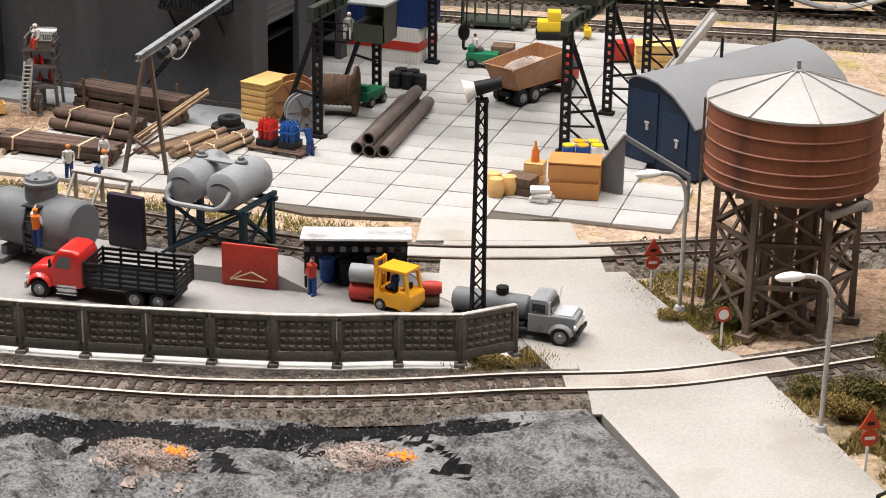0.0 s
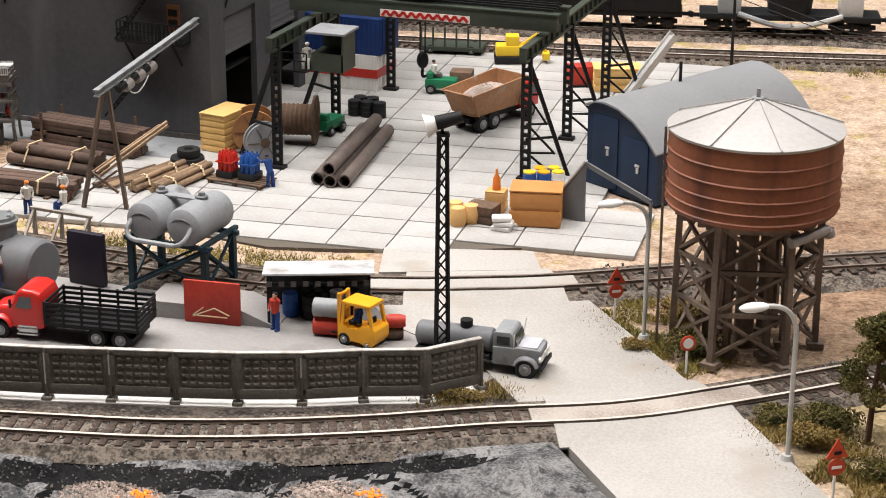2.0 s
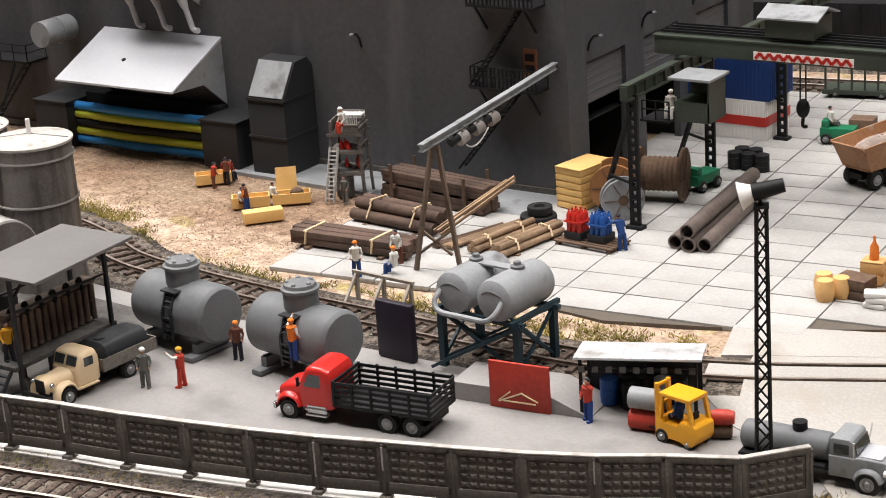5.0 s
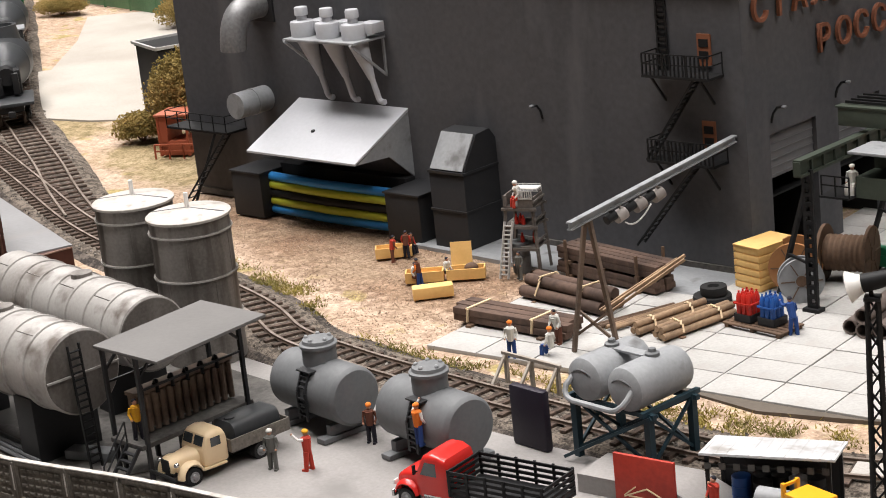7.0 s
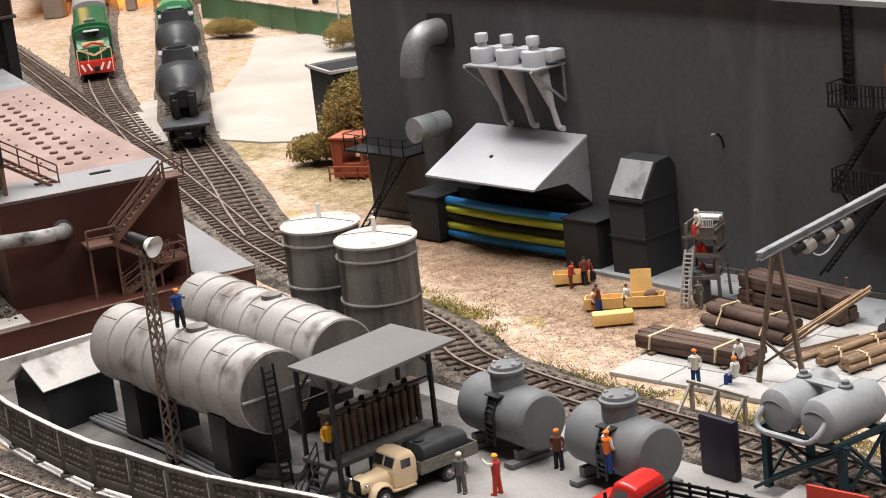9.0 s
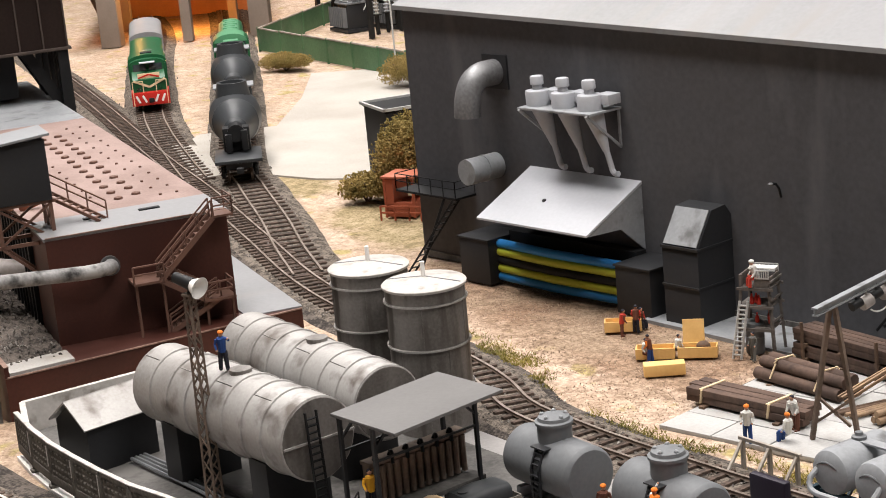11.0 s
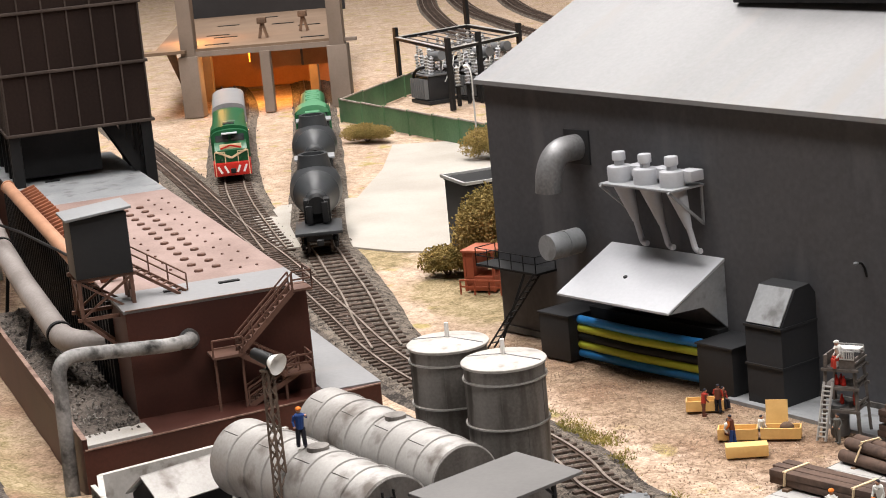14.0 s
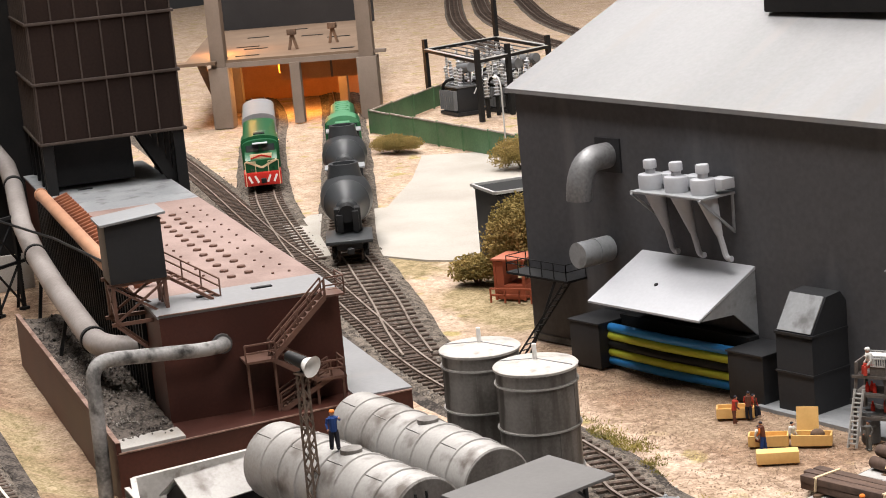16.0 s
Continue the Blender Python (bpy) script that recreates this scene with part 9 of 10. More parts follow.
# ---- brown oven building ----
def oven_building():
    o = thing("oven_building", -91.6, 48.4, 0, -18.5, "long dark red brown oven building with a rusty pink charging deck", "industrial building")
    W, Y0, Y1, XF, XB = 17.1, 3.6, 13.8, -1.2, -66.0
    XT = -34.6

    def edge(x):
        """The outer wall of the trough runs a little askew."""
        return -0.1 - (3.0 - x) * 0.032

    b = bm_new()
    plate(b, [(3.0, -0.1), (0.4, W), (XB, W), (XB, Y0), (XT, Y0), (XT, edge(XT))], -1.6, 1.9)
    part("plinth", b, BROWN, o, "dark red brown plinth wall")
    b = bm_new()
    box(b, (XB / 2, (Y1 + W) / 2 + 0.1, 1.97), (-XB + 0.3, W - Y1, 0.13), bev=0.02)
    part("terrace", b, ROOF, o, "pale grey terrace")
    b = bm_new()
    bar(b, (2.85, edge(3) + 0.13, 2.2), (XT, edge(XT) + 0.13, 2.2), 0.25, 0.6)
    part("parapet", b, BROWN, o)
    b = bm_new()
    plate(b, [(2.96, 0.0), (0.4, W - 0.1), (XF, W - 0.1), (XF, 0.0)], 1.88, 1.95)
    part("ledge", b, BROWN, o, "narrow ledge before the oven block")
    b = bm_new()
    xs = [1.2 - 0.45 * k for k in range(80)]
    g = [[b.verts.new((x, edge(x) + 0.25 + (Y0 - edge(x) - 0.3) * k / 13, 2.05 + 0.24 * noise.noise(Vector((x, k * 0.3, 0)) * 1.6) + 0.14 * noise.noise(Vector((x, k * 0.3, 5)) * 5))) for k in range(14)] for x in xs]
    for r, q in zip(g, g[1:]):
        for k in range(13):
            b.faces.new((r[k], r[k + 1], q[k + 1], q[k]))
    part("ash_trough", b, CINDER, o, "grey cinders in the trough")
    b = bm_new()
    for _ in range(700):
        x = random.uniform(XT + 0.4, 1.2)
        y = random.uniform(edge(x) + 0.35, Y0 - 0.2)
        r = random.uniform(0.05, 0.17)
        bmesh_oct(b, Matrix.Translation((x, y, 2.15)) @ Euler((random.uniform(0, 3), random.uniform(0, 3), 0)).to_matrix().to_4x4() @ Matrix.Diagonal((r, r * 0.8, r * 0.6, 1)))
    part("cinder_rubble", b, BALLAST_STONE, o, kind="stuff")
    b = bm_new()
    box(b, ((XF + XB) / 2, (Y0 + Y1) / 2, 4.9), (XF - XB, Y1 - Y0, 6.0))
    part("block", b, BROWN, o, "dark red brown block")
    for k in range(44):
        b = bm_new()
        box(b, (XF - 5.0 - 1.15 * k, Y0 - 0.12, 4.85), (0.34, 0.3, 5.7))
        part("buckstay", b, BLACK, o, "black upright beside the oven doors")
    for x0, x1, material, nm in ((XF, -6.2, ROOF, "pale front deck"), (-6.2, -41.0, COPPER, "rusty pink charging deck"), (-41.0, XB, GREY, "grey rear deck")):
        b = bm_new()
        box(b, ((x0 + x1) / 2, (Y0 + Y1) / 2, 7.96), (x0 - x1, Y1 - Y0 + 0.2, 0.16))
        part("deck", b, material, o, nm)
    b = bm_new()
    lathe(b, [(0.27, 0), (0.28, 0.04), (0.25, 0.13), (0.08, 0.17)], 12)
    lid = to_mesh("charging_lid", b, RAIL_IRON)
    b = bm_new()
    lathe(b, [(0.09, 0), (0.09, 0.09), (0.03, 0.11)], 8)
    plug = to_mesh("deck_plug", b, RAIL_IRON)
    for k in range(13):
        for j, y in enumerate((9.35, 10.55)):
            share("charging_lid", lid, o, pose(-8.8 - 2.05 * k - 0.6 * j, y, 8.04))
        for y in (8.0, 11.7, 12.7):
            share("deck_plug", plug, o, pose(-8.0 - 2.4 * k, y, 8.04))
    for k in range(5):
        b = bm_new()
        box(b, (-4.6 if k < 2 else -45.0 - 4 * k, 7.0 + 3.2 * (k % 2), 8.08), (0.35, 1.2, 0.08))
        part("deck_slot", b, BLACK, o)
    b = bm_new()
    box(b, (0, 0, 0), (0.34, 1.3, 0.5), bev=0.05)
    riser = to_mesh("riser", b, RUST)
    for k in range(30):
        share("riser", riser, o, pose(-10.0 - 1.3 * k, 4.35, 8.35, 18, 0, 0))
    b = bm_new()
    lathe(b, [(0.3, 0), (0.46, 0.1), (0.46, 39.2), (0.54, 39.2), (0.54, 39.5), (0.3, 39.5)], 18, pose(-9.0, 3.0, 8.75, 0, -90, 0))
    part("collecting_main", b, PIPEORANGE, o, "pale copper coloured pipe")
    # cabin on a trestle
    rods = []
    for x in (-3.2, -5.5):
        rods += [(x, y, 7.4, x, y, 9.8, 0.2) for y in (1.6, 4.5)]
        rods += [(x, 1.6, 7.6, x, 4.5, 9.6, 0.13), (x, 4.5, 7.6, x, 1.6, 9.6, 0.13), (x, 1.3, 9.72, x, 4.8, 9.72, 0.2), (x, 1.3, 7.5, x, 4.8, 7.5, 0.2), (x, 1.6, 7.4, x, 3.5, 5.6, 0.16)]
    for y in (1.6, 4.5):
        rods += [(-3.2, y, 7.6, -5.5, y, 9.6, 0.13), (-5.5, y, 7.6, -3.2, y, 9.6, 0.13)]
    for x0, y0, z0, x1, y1, z1, w in rods:
        b = bm_new()
        bar(b, (x0, y0, z0), (x1, y1, z1), w)
        part("trestle_bar", b, RAIL_IRON, o)
    b = bm_new()
    box(b, (-4.35, 3.05, 11.5), (2.7, 3.15, 3.4), bev=0.04)
    cb = part("cabin", b, FACTORY_DARK, o, "dark grey sheet metal cabin")
    b = bm_new()
    box(b, (-4.35, 3.05, 13.32), (3.3, 3.7, 0.14), rx=5, bev=0.02)
    part("cabin_roof", b, HUTROOF, cb, "pale grey cabin roof")
    b = bm_new()
    stair_ladder(b, (-6.2, 4.9, 9.7), (-4.0, 7.6, 8.05), (0.55, -0.45, 0), 9, 0.09)
    part("cabin_stair", b, RAIL_IRON, o)
    b = bm_new()
    railing(b, [(-6.3, 5.0, 9.7), (-4.1, 7.7, 8.05)], 1.0, 0.08)
    part("cabin_stair_rail", b, RAIL_IRON, o)
    # stairs on the front face
    for y, z, pts in ((8.7, 5.0, [(0.5, 7.8, 5.0), (0.5, 9.5, 5.0)]), (12.5, 3.4, [(0.5, 11.6, 3.4), (0.5, 13.3, 3.4), (-1.0, 13.3, 3.4)])):
        b = bm_new()
        box(b, (-0.35, y, z), (1.7, 1.8, 0.14))
        ld = part("landing", b, RAIL_IRON, o, "brown iron landing")
        b = bm_new()
        railing(b, pts, 1.0, 0.09)
        part("landing_rail", b, RAIL_IRON, ld)
        for yy in (y - 0.75, y + 0.75):
            b = bm_new()
            bar(b, (0.14, yy, 1.9), (0.14, yy, z), 0.14)
            part("landing_post", b, RAIL_IRON, ld)
    for p, q in (((-0.3, 9.3, 5.0), (-0.3, 12.6, 8.0)), ((-0.3, 9.3, 5.0), (-0.3, 11.8, 3.4)), ((-0.5, 12.6, 3.4), (-0.5, 9.6, 1.95))):
        b = bm_new()
        stair_ladder(b, p, q, (0.7, 0, 0), 11, 0.14)
        st = part("stair", b, RAIL_IRON, o, "brown iron stair")
        for dx in (0.0, 0.7):
            b = bm_new()
            railing(b, [(p[0] + dx, p[1], p[2]), (q[0] + dx, q[1], q[2])], 1.0, 0.08)
            part("stair_rail", b, RAIL_IRON, st)
    b = bm_new()
    box(b, (-0.7, 13.2, 8.0), (1.9, 1.2, 0.12))
    tl = part("top_landing", b, RAIL_IRON, o)
    b = bm_new()
    railing(b, [(-1.6, 13.8, 8.05), (0.2, 13.8, 8.05), (0.2, 12.7, 8.05)], 1.0, 0.08)
    part("landing_rail", b, RAIL_IRON, tl)
    b = bm_new()
    bar(b, (3.0, 0.0, 1.96), (0.42, W, 1.96), 0.1, 0.07)
    part("worn_or_lit_edge", b, TAN_EDGE, o, "pale worn edge")
    b = bm_new()
    bar(b, (2.9, edge(2.9) + 0.13, 2.52), (XT, edge(XT) + 0.13, 2.52), 0.27, 0.05)
    part("worn_or_lit_edge", b, TAN_EDGE, o, "pale worn edge")
    b = bm_new()
    bar(b, (XF + 0.04, Y0, 8.06), (XF + 0.04, Y1, 8.06), 0.1, 0.06)
    part("worn_or_lit_edge", b, TAN_EDGE, o, "pale worn edge")
    b = bm_new()
    plate(b, [(2.75, 0.2), (2.2, 3.75), (0.2, 3.65), (0.8, 0.2)], 1.95, 2.12)
    part("trough_end", b, CONCRETE, o, "pale end slab of the trough")
    # big grey main and the down pipe
    b = bm_new()
    line = [(-67.5, -4.2, 16.5), (-66.8, -1.6, 13.6), (-65.5, 0.9, 11.2), (-63.5, 2.0, 9.4), (-59.5, 2.0, 8.2), (-46.9, 1.1, 6.9), (-37, 0.9, 6.1), (-26.3, 1.0, 5.4), (-13.5, 1.25, 4.85)]
    sweep(b, line + bend((-12.4, 1.3, 4.8), (-9.6, 1.45, 4.7), (-9.0, 3.7, 4.65), 8), 0.75, 20)
    pm = part("gas_main", b, MAINPIPE, o, "dull grey gas main")
    for p, q in (((-12.6, 1.3, 4.81), (-12.2, 1.31, 4.8)), ((-37.2, 0.9, 6.1), (-36.8, 0.9, 6.08)), ((-59.8, 2.02, 8.25), (-59.3, 1.98, 8.17))):
        b = bm_new()
        cyl(b, p, q, 0.84, n=20)
        part("joint_ring", b, BLACK, pm)
    b = bm_new()
    sweep(b, [(-1.6, 6.9, 6.0), (-0.6, 6.9, 6.05), *bend((-0.4, 6.7, 6.05), (-0.1, 6.2, 6.05), (0.0, 5.2, 6.1), 5), (0.7, 0.9, 6.55), *bend((0.9, 0.3, 6.6), (1.2, -0.6, 6.6), (1.3, -0.65, 5.6), 6), (1.6, -0.8, -1.6)], 0.40, 16)
    dp = part("down_pipe", b, DIRTYPIPE, o, "weathered grey down pipe")
    b = bm_new()
    cyl(b, (-1.25, 6.9, 6.0), (-0.95, 6.9, 6.0), 0.56, n=18)
    part("flange", b, DUCT, dp)
    for x in (-22, -36, -50):
        b = bm_new()
        bar(b, (x, 0.2, 1.9 if x > XT else -0.4), (x, 1.0, 4.9), 0.24)
        part("pipe_support", b, BLACK, o)
    b = bm_new()
    sweep(b, [(-9.0, 3.0, 9.4), (-30, 1.6, 8.3), (-47.5, -0.9, 7.5), (-75, -6, 7.6)], 0.09, 6)
    part("wire_conduit", b, BLACK, o, "thin black conduit over the deck")
    return o


oven_building()


def coal_tower():
    """Stands astride the far end of the ovens; the near face looks along them."""
    o = thing("coal_tower", -139.2, 68.4, 0, -20, "tall dark brown coal tower with ribbed cladding on black legs", "tower")
    D, w, Z0, ZT = 14.9, 11.4, 12.2, 36.0
    b = bm_new()
    box(b, (-D / 2, w / 2, (Z0 + ZT) / 2), (D, w, ZT - Z0))
    part("bunker", b, DKBROWN, o, "ribbed dark brown bunker")
    b = bm_new()
    box(b, (0, 0, 0), (0.15, 0.12, ZT - Z0))
    rib = to_mesh("rib", b, RIBBROWN)
    for k in range(7):
        share("rib", rib, o, pose(0.05, 0.08 + (w - 0.16) * k / 6, (Z0 + ZT) / 2))
    for k in range(9):
        share("rib", rib, o, pose(-0.1 - (D - 0.2) * k / 8, -0.05, (Z0 + ZT) / 2))
    for z in (Z0, Z0 + 4.75, Z0 + 9.5, Z0 + 14.25):
        b = bm_new()
        box(b, (-D / 2, w / 2, z), (D + 0.4, w + 0.4, 0.24), bev=0.05)
        part("ring_beam", b, RIBBROWN, o, "worn ring beam")
    for x in (-0.5, -3.4, -6.4, -10.4, -D + 0.5):
        for y in (0.45, w - 0.5):
            b = bm_new()
            bar(b, (x, y, 0), (x, y, Z0), 0.85 if x > -1 else 0.6)
            part("leg", b, BLACK, o)
    for x in (-1.4, -4.6):
        b = bm_new()
        bar(b, (x, w - 3.4, Z0), (x, w - 0.9, 7.6), 0.5, 0.9)
        part("brace", b, BLACK, o)
    b = bm_new()
    box(b, (-6.4, 4.2, 10.3), (8.0, 6.2, 3.8))
    part("chute", b, BLACK, o)
    # black block added behind the bunker to fill the dark background
    b = bm_new()
    box(b, (-D - 6.0, 0.5, 17), (11.5, 15.5, 34))
    part("dark_filler", b, BLACK, o, "black block filling the dark behind the bunker")
    return o


coal_tower()


def trestle():
    o = thing("pipe_trestle", -137.1, 63.2, -0.1, 114, "black steel trestle with crossed braces carrying a thin conduit", "trestle")
    for x in (-1.4, 1.4):
        for y in (0.0, 3.2):
            b = bm_new()
            bar(b, (x, y, 0), (x, y, 7.5), 0.26)
            box(b, (x, y, 0.12), (0.6, 0.6, 0.24), bev=0.03)
            part("post", b, BLACK, o)
    for y in (0.0, 3.2):
        for z0, z1 in ((0.4, 3.7), (3.9, 7.2)):
            for s in (-1, 1):
                b = bm_new()
                bar(b, (-1.4 * s, y, z0), (1.4 * s, y, z1), 0.14)
                part("brace", b, BLACK, o)
        for z in (3.8, 7.4):
            b = bm_new()
            bar(b, (-2.6, y, z), (2.6, y, z), 0.24)
            part("beam", b, BLACK, o)
    return o


trestle()
b = bm_new()
box(b, (0, 0, 1.5), (0.25, 7.0, 3.0), bev=0.05)
solo("low_wall", b, CONCRETE, -146.0, 65.5, -0.1, -15, "pale concrete wall behind the steel trestle", "wall")
figure(-142.0, 63.6, 0, 40, "blue", "blue", None, label="figure in blue overalls behind the trestle")

# ---- trains at the back ----
torpedo_car(-134.5, 93.5, 0.45, -34, 1.3, "dark grey torpedo ladle car at the head of the train")
torpedo_car(-156.2, 108.1, 0.45, -34, 1.3, "dark grey torpedo ladle car coupled behind the first")
loco(-177.1, 122.1, 0.45, -34, 1.3, False, "green diesel locomotive pushing the ladle cars")
loco(-173.6, 109.0, 0.45, -31.4, 1.3, True, "dark green diesel locomotive with a pale roof on the siding")


def pale_wagon(x, y, rz, size):
    o = thing("goods_wagon", x, y, 0.45, rz, "pale grey covered wagon behind the dark green locomotive", "railway wagon", size=size)
    b = bm_new()
    body_x(b, arch(2.9, 3.6, 1.0, 0.6), -6, 6)
    part("body", b, ROOF, o)
    for s in (-1, 1):
        bogie(o, s * 4.0, 2, 1.85)
    return o


pale_wagon(-190.1, 119.1, -31.4, 1.3)


# ---- steel hall at the back ----
def steel_hall():
    o = thing("steel_hall", -212.5, 138.7, 0, -44, "open steel hall with bare decks, lit orange from within", "industrial building")
    W = 19.8
    for y in (-9.9, 9.9):
        b = bm_new()
        box(b, (0, y, 4), (2.6, 2.6, 8), bev=0.05)
        box(b, (0, y, 20), (1.9, 1.9, 24), bev=0.05)
        part("column", b, mat("warm_grey_column", (0.24, 0.19, 0.155), (0.19, 0.15, 0.12), 0.7) if y < 0 else bpy.data.materials["warm_grey_column"], o, "warm grey steel column")
    b = bm_new()
    box(b, (0.5, 0.3, 4), (1.3, 1.3, 8))
    part("middle_column", b, bpy.data.materials["warm_grey_column"], o)
    b = bm_new()
    box(b, (0, 0, 8.2), (1.4, W, 0.7))
    part("front_beam", b, bpy.data.materials["warm_grey_column"], o)
    b = bm_new()
    plate(b, [(0.4, -14.5), (0.4, 10.6), (-54, 1.5), (-54, -24)], 8.5, 8.9)
    deck = part("deck", b, PLY, o, "bare plywood deck")
    for x, y in ((-4, -7), (-4, 6), (-14, -8), (-24, 2), (-18, -10), (-34, -12), (-30, -3), (-44, -8)):
        b = bm_new()
        box(b, (x, y, 8.94), (0.7, 3.2, 0.1))
        part("slot", b, BLACK, deck)
    b = bm_new()
    box(b, (-30, -5, 4.2), (0.5, W, 8.4))
    part("back_wall", b, HOTWALL, o)
    b = bm_new()
    box(b, (-54, -11, 18), (0.5, 27, 19))
    part("upper_wall", b, FACTORY_DARK, o)
    b = bm_new()
    box(b, (-4.5, 3.4, 6.6), (0.4, 12.4, 2.8))
    pn = part("inner_panel", b, HOTWALL, o, "ochre inner panel")
    b = bm_new()
    box(b, (-4.25, 4.2, 6.6), (0.12, 0.3, 2.8))
    part("panel_joint", b, OLDWOOD, pn)
    for y in (-9.5, -5.0, -0.5):
        b = bm_new()
        box(b, (-20, y, 8.2), (38, 0.5, 0.6))
        part("joist", b, OLDWOOD, o)
    for x in (-16, -32):
        for y in (-11.5, 3.5):
            b = bm_new()
            box(b, (x, y, 4.2), (1.2, 1.2, 8.4))
            part("inner_column", b, bpy.data.materials["warm_grey_column"], o)
    b = bm_new()
    box(b, (0.5, -19.5, 8.75), (3.0, 19.0, 0.4))
    part("side_deck", b, PLY, o, "bare plywood side deck")
    b = bm_new()
    box(b, (-0.2, 1.0, 8.55), (0.9, W + 3, 0.45), bev=0.04)
    part("deck_edge", b, bpy.data.materials["warm_grey_column"], o)
    for x, y in ((-8, -1.5), (-14, 3.0)):
        b = bm_new()
        bar(b, (x, y - 0.5, 8.9), (x, y, 11.2), 0.35)
        bar(b, (x, y + 0.6, 8.9), (x, y, 11.2), 0.35)
        box(b, (x, y, 11.3), (1.0, 1.2, 0.8), bev=0.1)
        part("deck_winch", b, OLDWOOD, o, "brown winch on a stand")
    b = bm_new()
    box(b, (-10, -3.5, 6.4), (0.3, 1.4, 1.4))
    part("glowing_window", b, mat("amber_light", (1.0, 0.45, 0.06), (1.0, 0.4, 0.05), 0.6, emit=1.2), o, "amber lit opening")
    b = bm_new()
    for k in range(4):
        bar(b, (-1.0, -12.2 - 0.3 * k, 8.5), (-9 - k, -12.4 - 0.3 * k, 0.2), 0.3)
    part("side_ramp", b, OLDWOOD, o)
    return o


steel_hall()
amber = bpy.data.lights.new("amber_lamp", "POINT")
amber.energy, amber.color, amber.shadow_soft_size = 1.1, (1.0, 0.42, 0.10), 0.03
new("amber_lamp", amber).location = (-221 * S, 144.0 * S, 5.5 * S)
amber2 = bpy.data.lights.new("amber_lamp", "POINT")
amber2.energy, amber2.color, amber2.shadow_soft_size = 0.7, (1.0, 0.42, 0.10), 0.03
new("amber_lamp", amber2).location = (-229 * S, 138.0 * S, 12.0 * S)


# ---- substation in a green fence ----
def insulator(b, m, h=2.6, r=0.34):
    prof = [(r * 0.5, 0)]
    for k in range(6):
        prof += [(r * 0.5, h * k / 6), (r, h * (k + 0.35) / 6), (r * 0.5, h * (k + 0.6) / 6)]
    lathe(b, prof + [(r * 0.3, h)], 10, m)


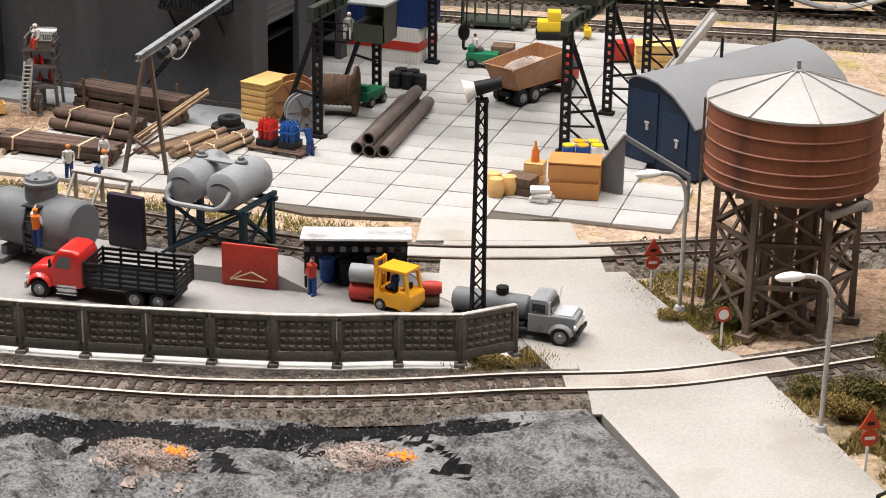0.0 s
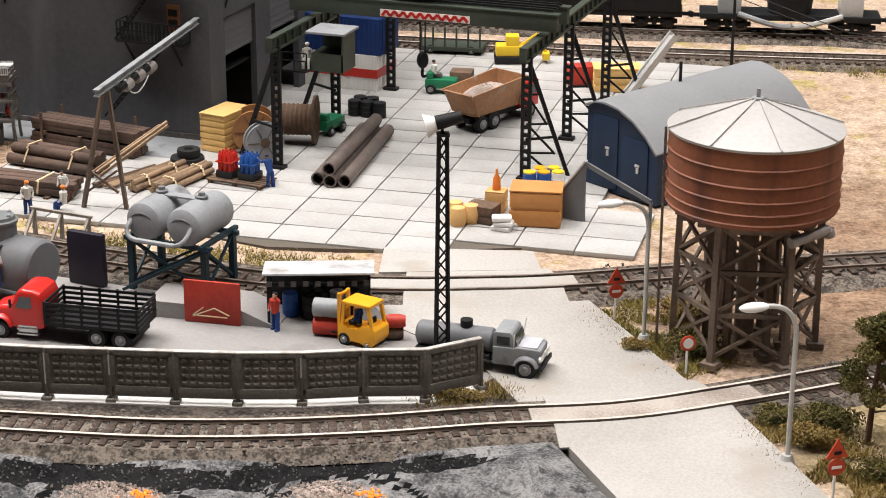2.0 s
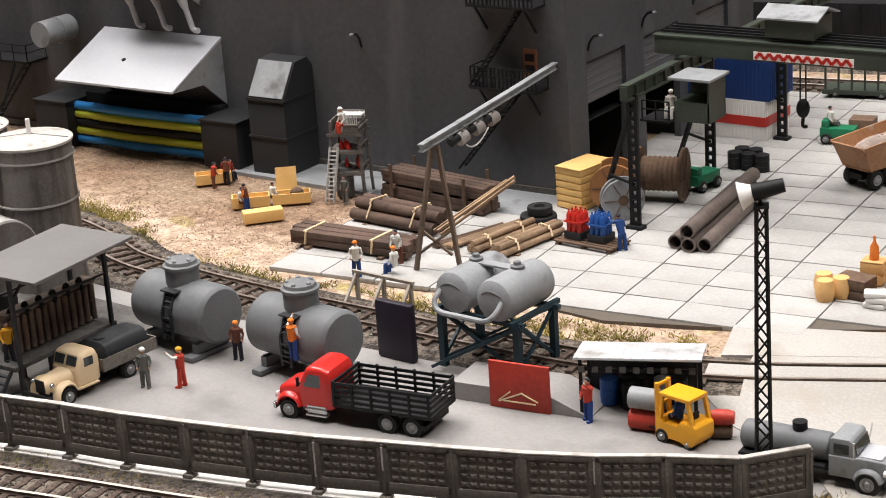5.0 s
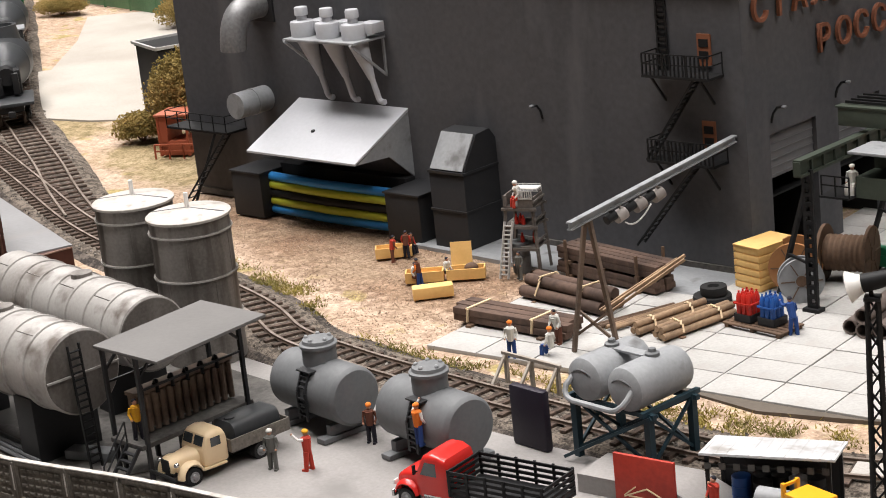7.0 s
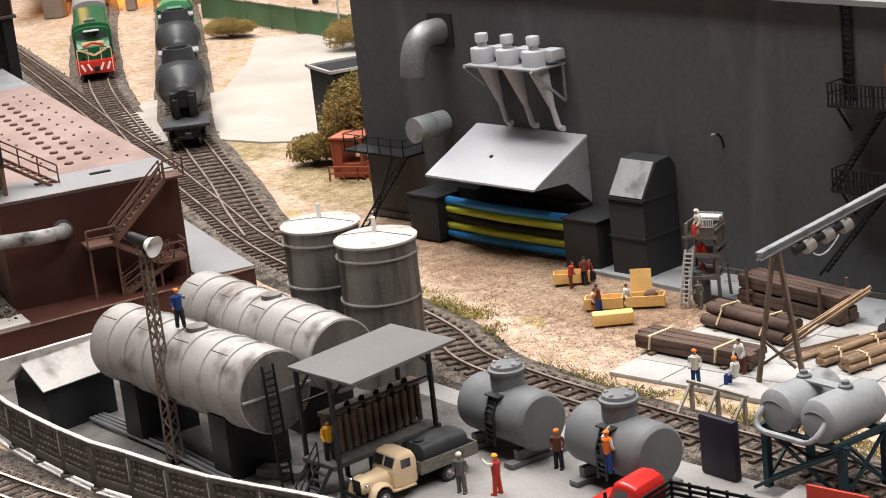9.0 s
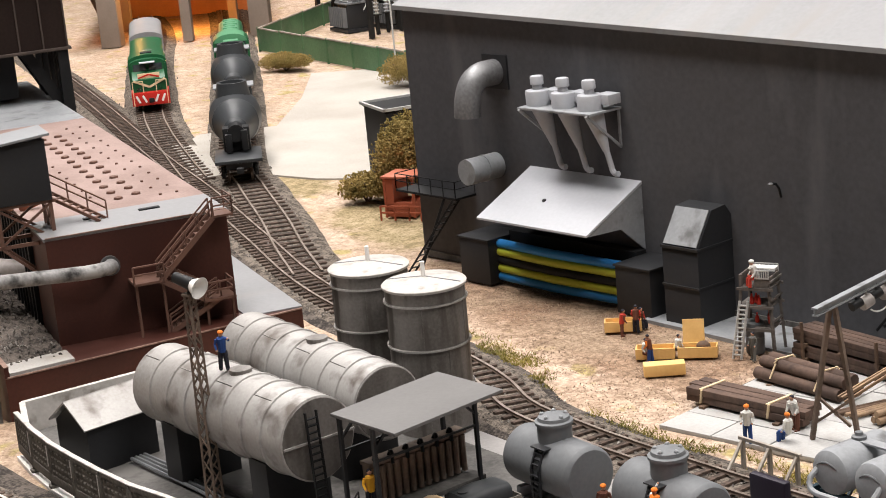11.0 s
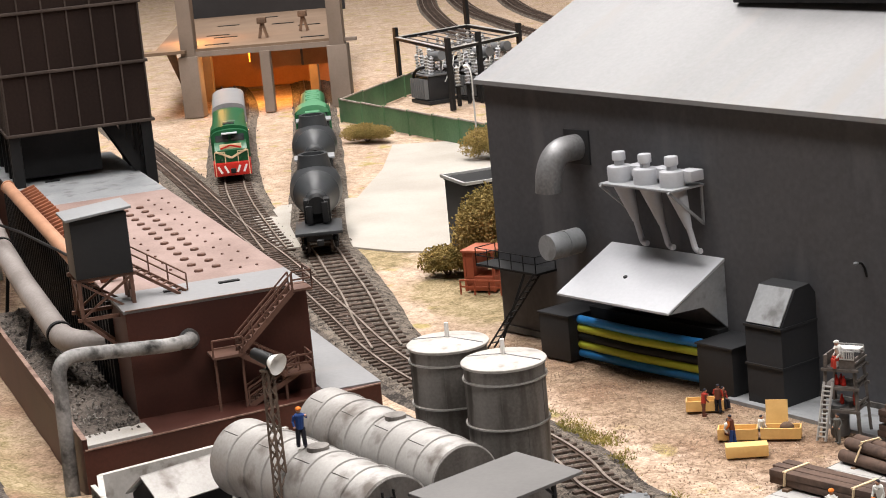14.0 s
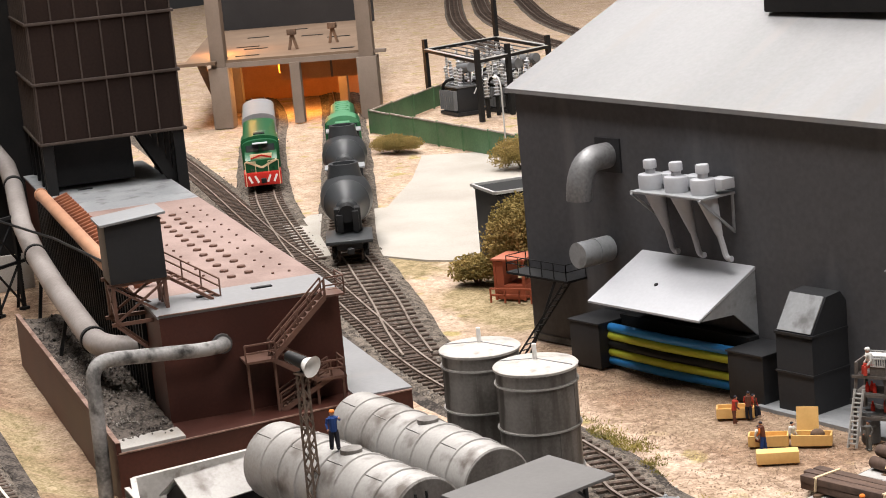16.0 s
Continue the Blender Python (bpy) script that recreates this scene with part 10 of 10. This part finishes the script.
def substation():
    o = thing("enclosure_fence", 0, 0, 0, 0, "dark green mesh panel fence round the substation", "fence")
    corners = [(-192.4, 136.2), (-155.5, 129.4), (-162, 158), (-214, 172)]
    for (x0, y0), (x1, y1) in zip(corners, corners[1:] + corners[:1]):
        n = 6
        for k in range(n):
            a, c = k / n, (k + 1) / n
            p, q = Vector((x0 + (x1 - x0) * a, y0 + (y1 - y0) * a, 1.4)), Vector((x0 + (x1 - x0) * c, y0 + (y1 - y0) * c, 1.4))
            b = bm_new()
            bar(b, p, q, 0.1, 2.7)
            pn = part("panel", b, NETGREEN, o)
            b = bm_new()
            bar(b, p + Vector((0, 0, 1.38)), q + Vector((0, 0, 1.3)), 0.2, 0.16)
            part("top_rail", b, BARE_WOOD, pn, "pale frayed top rail")
            b = bm_new()
            bar(b, p - Vector((0, 0, 1.5)), p + Vector((0, 0, 1.5)), 0.22)
            part("post", b, NETGREEN, o)
    # the frame: masts, ring beams and thin bars between them
    g = thing("bus_frame", 0, 0, 0, 0, "dark steel bus frame over the transformers", "substation")
    P = dict(left=Vector((-206.1, 155.6, 0)), back=Vector((-207.4, 168.9, 0)), right=Vector((-188.2, 162.0, 0)), front=Vector((-184.6, 147.6, 0)))
    Z = 7.4
    up = Vector((0, 0, 1))
    for nm, top in (("left", 8.9), ("back", 19.0), ("right", 8.9), ("front", 8.9)):
        b = bm_new()
        bar(b, P[nm], P[nm] + up * top, 0.55)
        part("mast", b, BLACK, g)
    mid = P["front"].lerp(P["right"], 0.42)
    b = bm_new()
    bar(b, mid, mid + up * 8.9, 0.55)
    part("mast", b, BLACK, g)
    for a, c in (("left", "back"), ("back", "right"), ("right", "front"), ("front", "left")):
        b = bm_new()
        bar(b, P[a] + up * Z, P[c] + up * Z, 0.4, 0.35)
        part("bus_beam", b, BLACK, g)
        b = bm_new()
        bar(b, P[a] + up * (Z + 0.24), P[c] + up * (Z + 0.24), 0.42, 0.08)
        part("beam_flange", b, GALV, g, "pale worn flange")
    for k in range(1, 7):
        p, q = P["left"].lerp(P["back"], k / 7) + up * (Z - 0.1), P["front"].lerp(P["right"], k / 7) + up * (Z - 0.1)
        b = bm_new()
        bar(b, p, q, 0.14)
        part("cross_bar", b, TANKGREY, g)
        for t in (0.2, 0.5, 0.8):
            c = p.lerp(q, t)
            b = bm_new()
            insulator(b, Matrix.Translation(c - up * 2.0), 1.9, 0.3)
            part("insulator", b, GALV, g, "pale hanging insulator")
            b = bm_new()
            sweep(b, bend(c - up * 2.0, c + Vector((0.6, -0.6, -3.4)), c + Vector((0.9, -1.6, -4.2)), 5), 0.07, 5)
            part("drop_wire", b, GALV, g)
    for k, (u, v) in enumerate(((0.06, 0.55), (0.5, 0.8), (0.8, 0.72), (0.75, 0.3), (0.35, 0.3))):
        c = P["left"].lerp(P["back"], u).lerp(P["front"].lerp(P["right"], u), v)
        t = thing("transformer", c.x, c.y, 0, -12 + 7 * k, "dark transformer with pale insulators and a conservator drum", "transformer", "transformers")
        b = bm_new()
        box(b, (0, 0, 1.9), (4.6, 3.0, 3.2), bev=0.1)
        box(b, (0, 0, 0.2), (5.4, 3.6, 0.4))
        part("tank", b, FACTORY_DARK, t)
        b = bm_new()
        box(b, (0, 0, 3.6), (4.9, 3.3, 0.2), bev=0.04)
        part("cover", b, TANKGREY, t)
        b = bm_new()
        cyl(b, (-1.6, 1.0, 5.6), (2.6, 0.6, 6.0), 0.62, n=16)
        bar(b, (-0.9, 1.0, 3.6), (-0.9, 1.0, 5.2), 0.2)
        bar(b, (1.8, 0.7, 3.6), (1.8, 0.7, 5.4), 0.2)
        part("conservator", b, TANKGREY, t, "grey conservator drum")
        for j in range(8):
            b = bm_new()
            box(b, (-2.0 + 0.57 * j, -1.75, 1.9), (0.16, 0.6, 2.5))
            part("fin", b, TANKGREY, t)
        for j in range(4):
            b = bm_new()
            insulator(b, pose(-1.8 + 1.2 * j, -0.8, 3.7, 0, 8 * (j - 1.5), 0), 2.4, 0.36)
            part("insulator", b, HOOD if j % 2 else GALV, t, "pale insulator")
        b = bm_new()
        sweep(b, bend((-2.4, -1.0, 1.5), (-1.4, -2.6, 4.4), (0.8, -1.2, 4.6), 7), 0.2, 8)
        part("cable", b, BLACK, t)
    for k in range(12):
        u, v = 0.15 + 0.14 * (k % 6), 0.42 + 0.5 * (k // 6)
        c = P["left"].lerp(P["back"], u).lerp(P["front"].lerp(P["right"], u), v)
        t = thing("post_insulator", c.x, c.y, 0, 30 * k, "pale ribbed insulator on a black steel post", "insulator", "post insulators")
        b = bm_new()
        bar(b, (0, 0, 0), (0, 0, 2.4), 0.4)
        box(b, (0, 0, 2.45), (0.9, 0.9, 0.12))
        part("post", b, BLACK, t)
        b = bm_new()
        insulator(b, pose(0, 0, 2.5), 2.6, 0.4)
        part("insulator", b, HOOD if k % 3 else GALV, t)


substation()
street_lamp(-157.5, 129.5, 160, 8.5)

# ---- red booth, bushes ----
o = thing("red_booth", -105.4, 88.2, 0, 25, "small orange red lattice booth beside the path", "booth", size=0.8)
b = bm_new()
for s in (-1, 1):
    for t in (-1, 1):
        bar(b, (s * 1.4, t * 1.4, 0), (s * 1.4, t * 1.4, 3.6), 0.22)
box(b, (0, 0, 0.7), (2.9, 2.9, 1.3), bev=0.05)
box(b, (-1.0, 0, 2.0), (0.9, 2.9, 3.0))
part("body", b, mat("orange_red_paint", (0.36, 0.09, 0.045), (0.28, 0.07, 0.035), 0.6), o)
b = bm_new()
box(b, (0, 0, 3.7), (3.3, 3.3, 0.2), bev=0.04)
part("roof", b, mat("faded_red_roof", (0.45, 0.14, 0.08), None, 0.6), o)
b = bm_new()
railing(b, [(-1.4, -2.6, 0), (1.4, -2.6, 0), (2.6, -2.6, 0)], 1.3, 0.14)
part("railing", b, bpy.data.materials["orange_red_paint"], o)
bush(-108.0, 91.4, 3.5, 3.2, 6.6, 3000, LEAF, "large olive brown bush at the corner of the factory", 0.34)
bush(-111.6, 89.4, 2.6, 2.0, 2.2, 900, LEAF, "low olive bush beside the large one", 0.3)
bush(-175, 127.6, 4.0, 2.6, 2.0, 1300, LEAF, "dry olive bush before the green fence", 0.3)
bush(-150.5, 126.0, 4.2, 3.4, 3.4, 1500, LEAF, "dry ochre bush beside the path", 0.3)
o = thing("dark_hut", -114.6, 95.8, 0, -18, "low dark hut with a pale-rimmed flat roof behind the bush", "hut")
b = bm_new()
box(b, (0, 0, 2.95), (5.0, 4.4, 5.9))
part("wall", b, FACTORY_DARK, o)
b = bm_new()
for sx, sy, lx, ly in ((2.6, 0, 0.2, 5.0), (-2.6, 0, 0.2, 5.0), (0, 2.4, 5.4, 0.2), (0, -2.4, 5.4, 0.2)):
    box(b, (sx, sy, 6.2), (lx, ly, 0.22))
part("roof_rim", b, GALV, o, "pale roof rim")
b = bm_new()
box(b, (0, 0, 6.02), (5.1, 4.6, 0.2))
part("roof", b, BLACK, o)
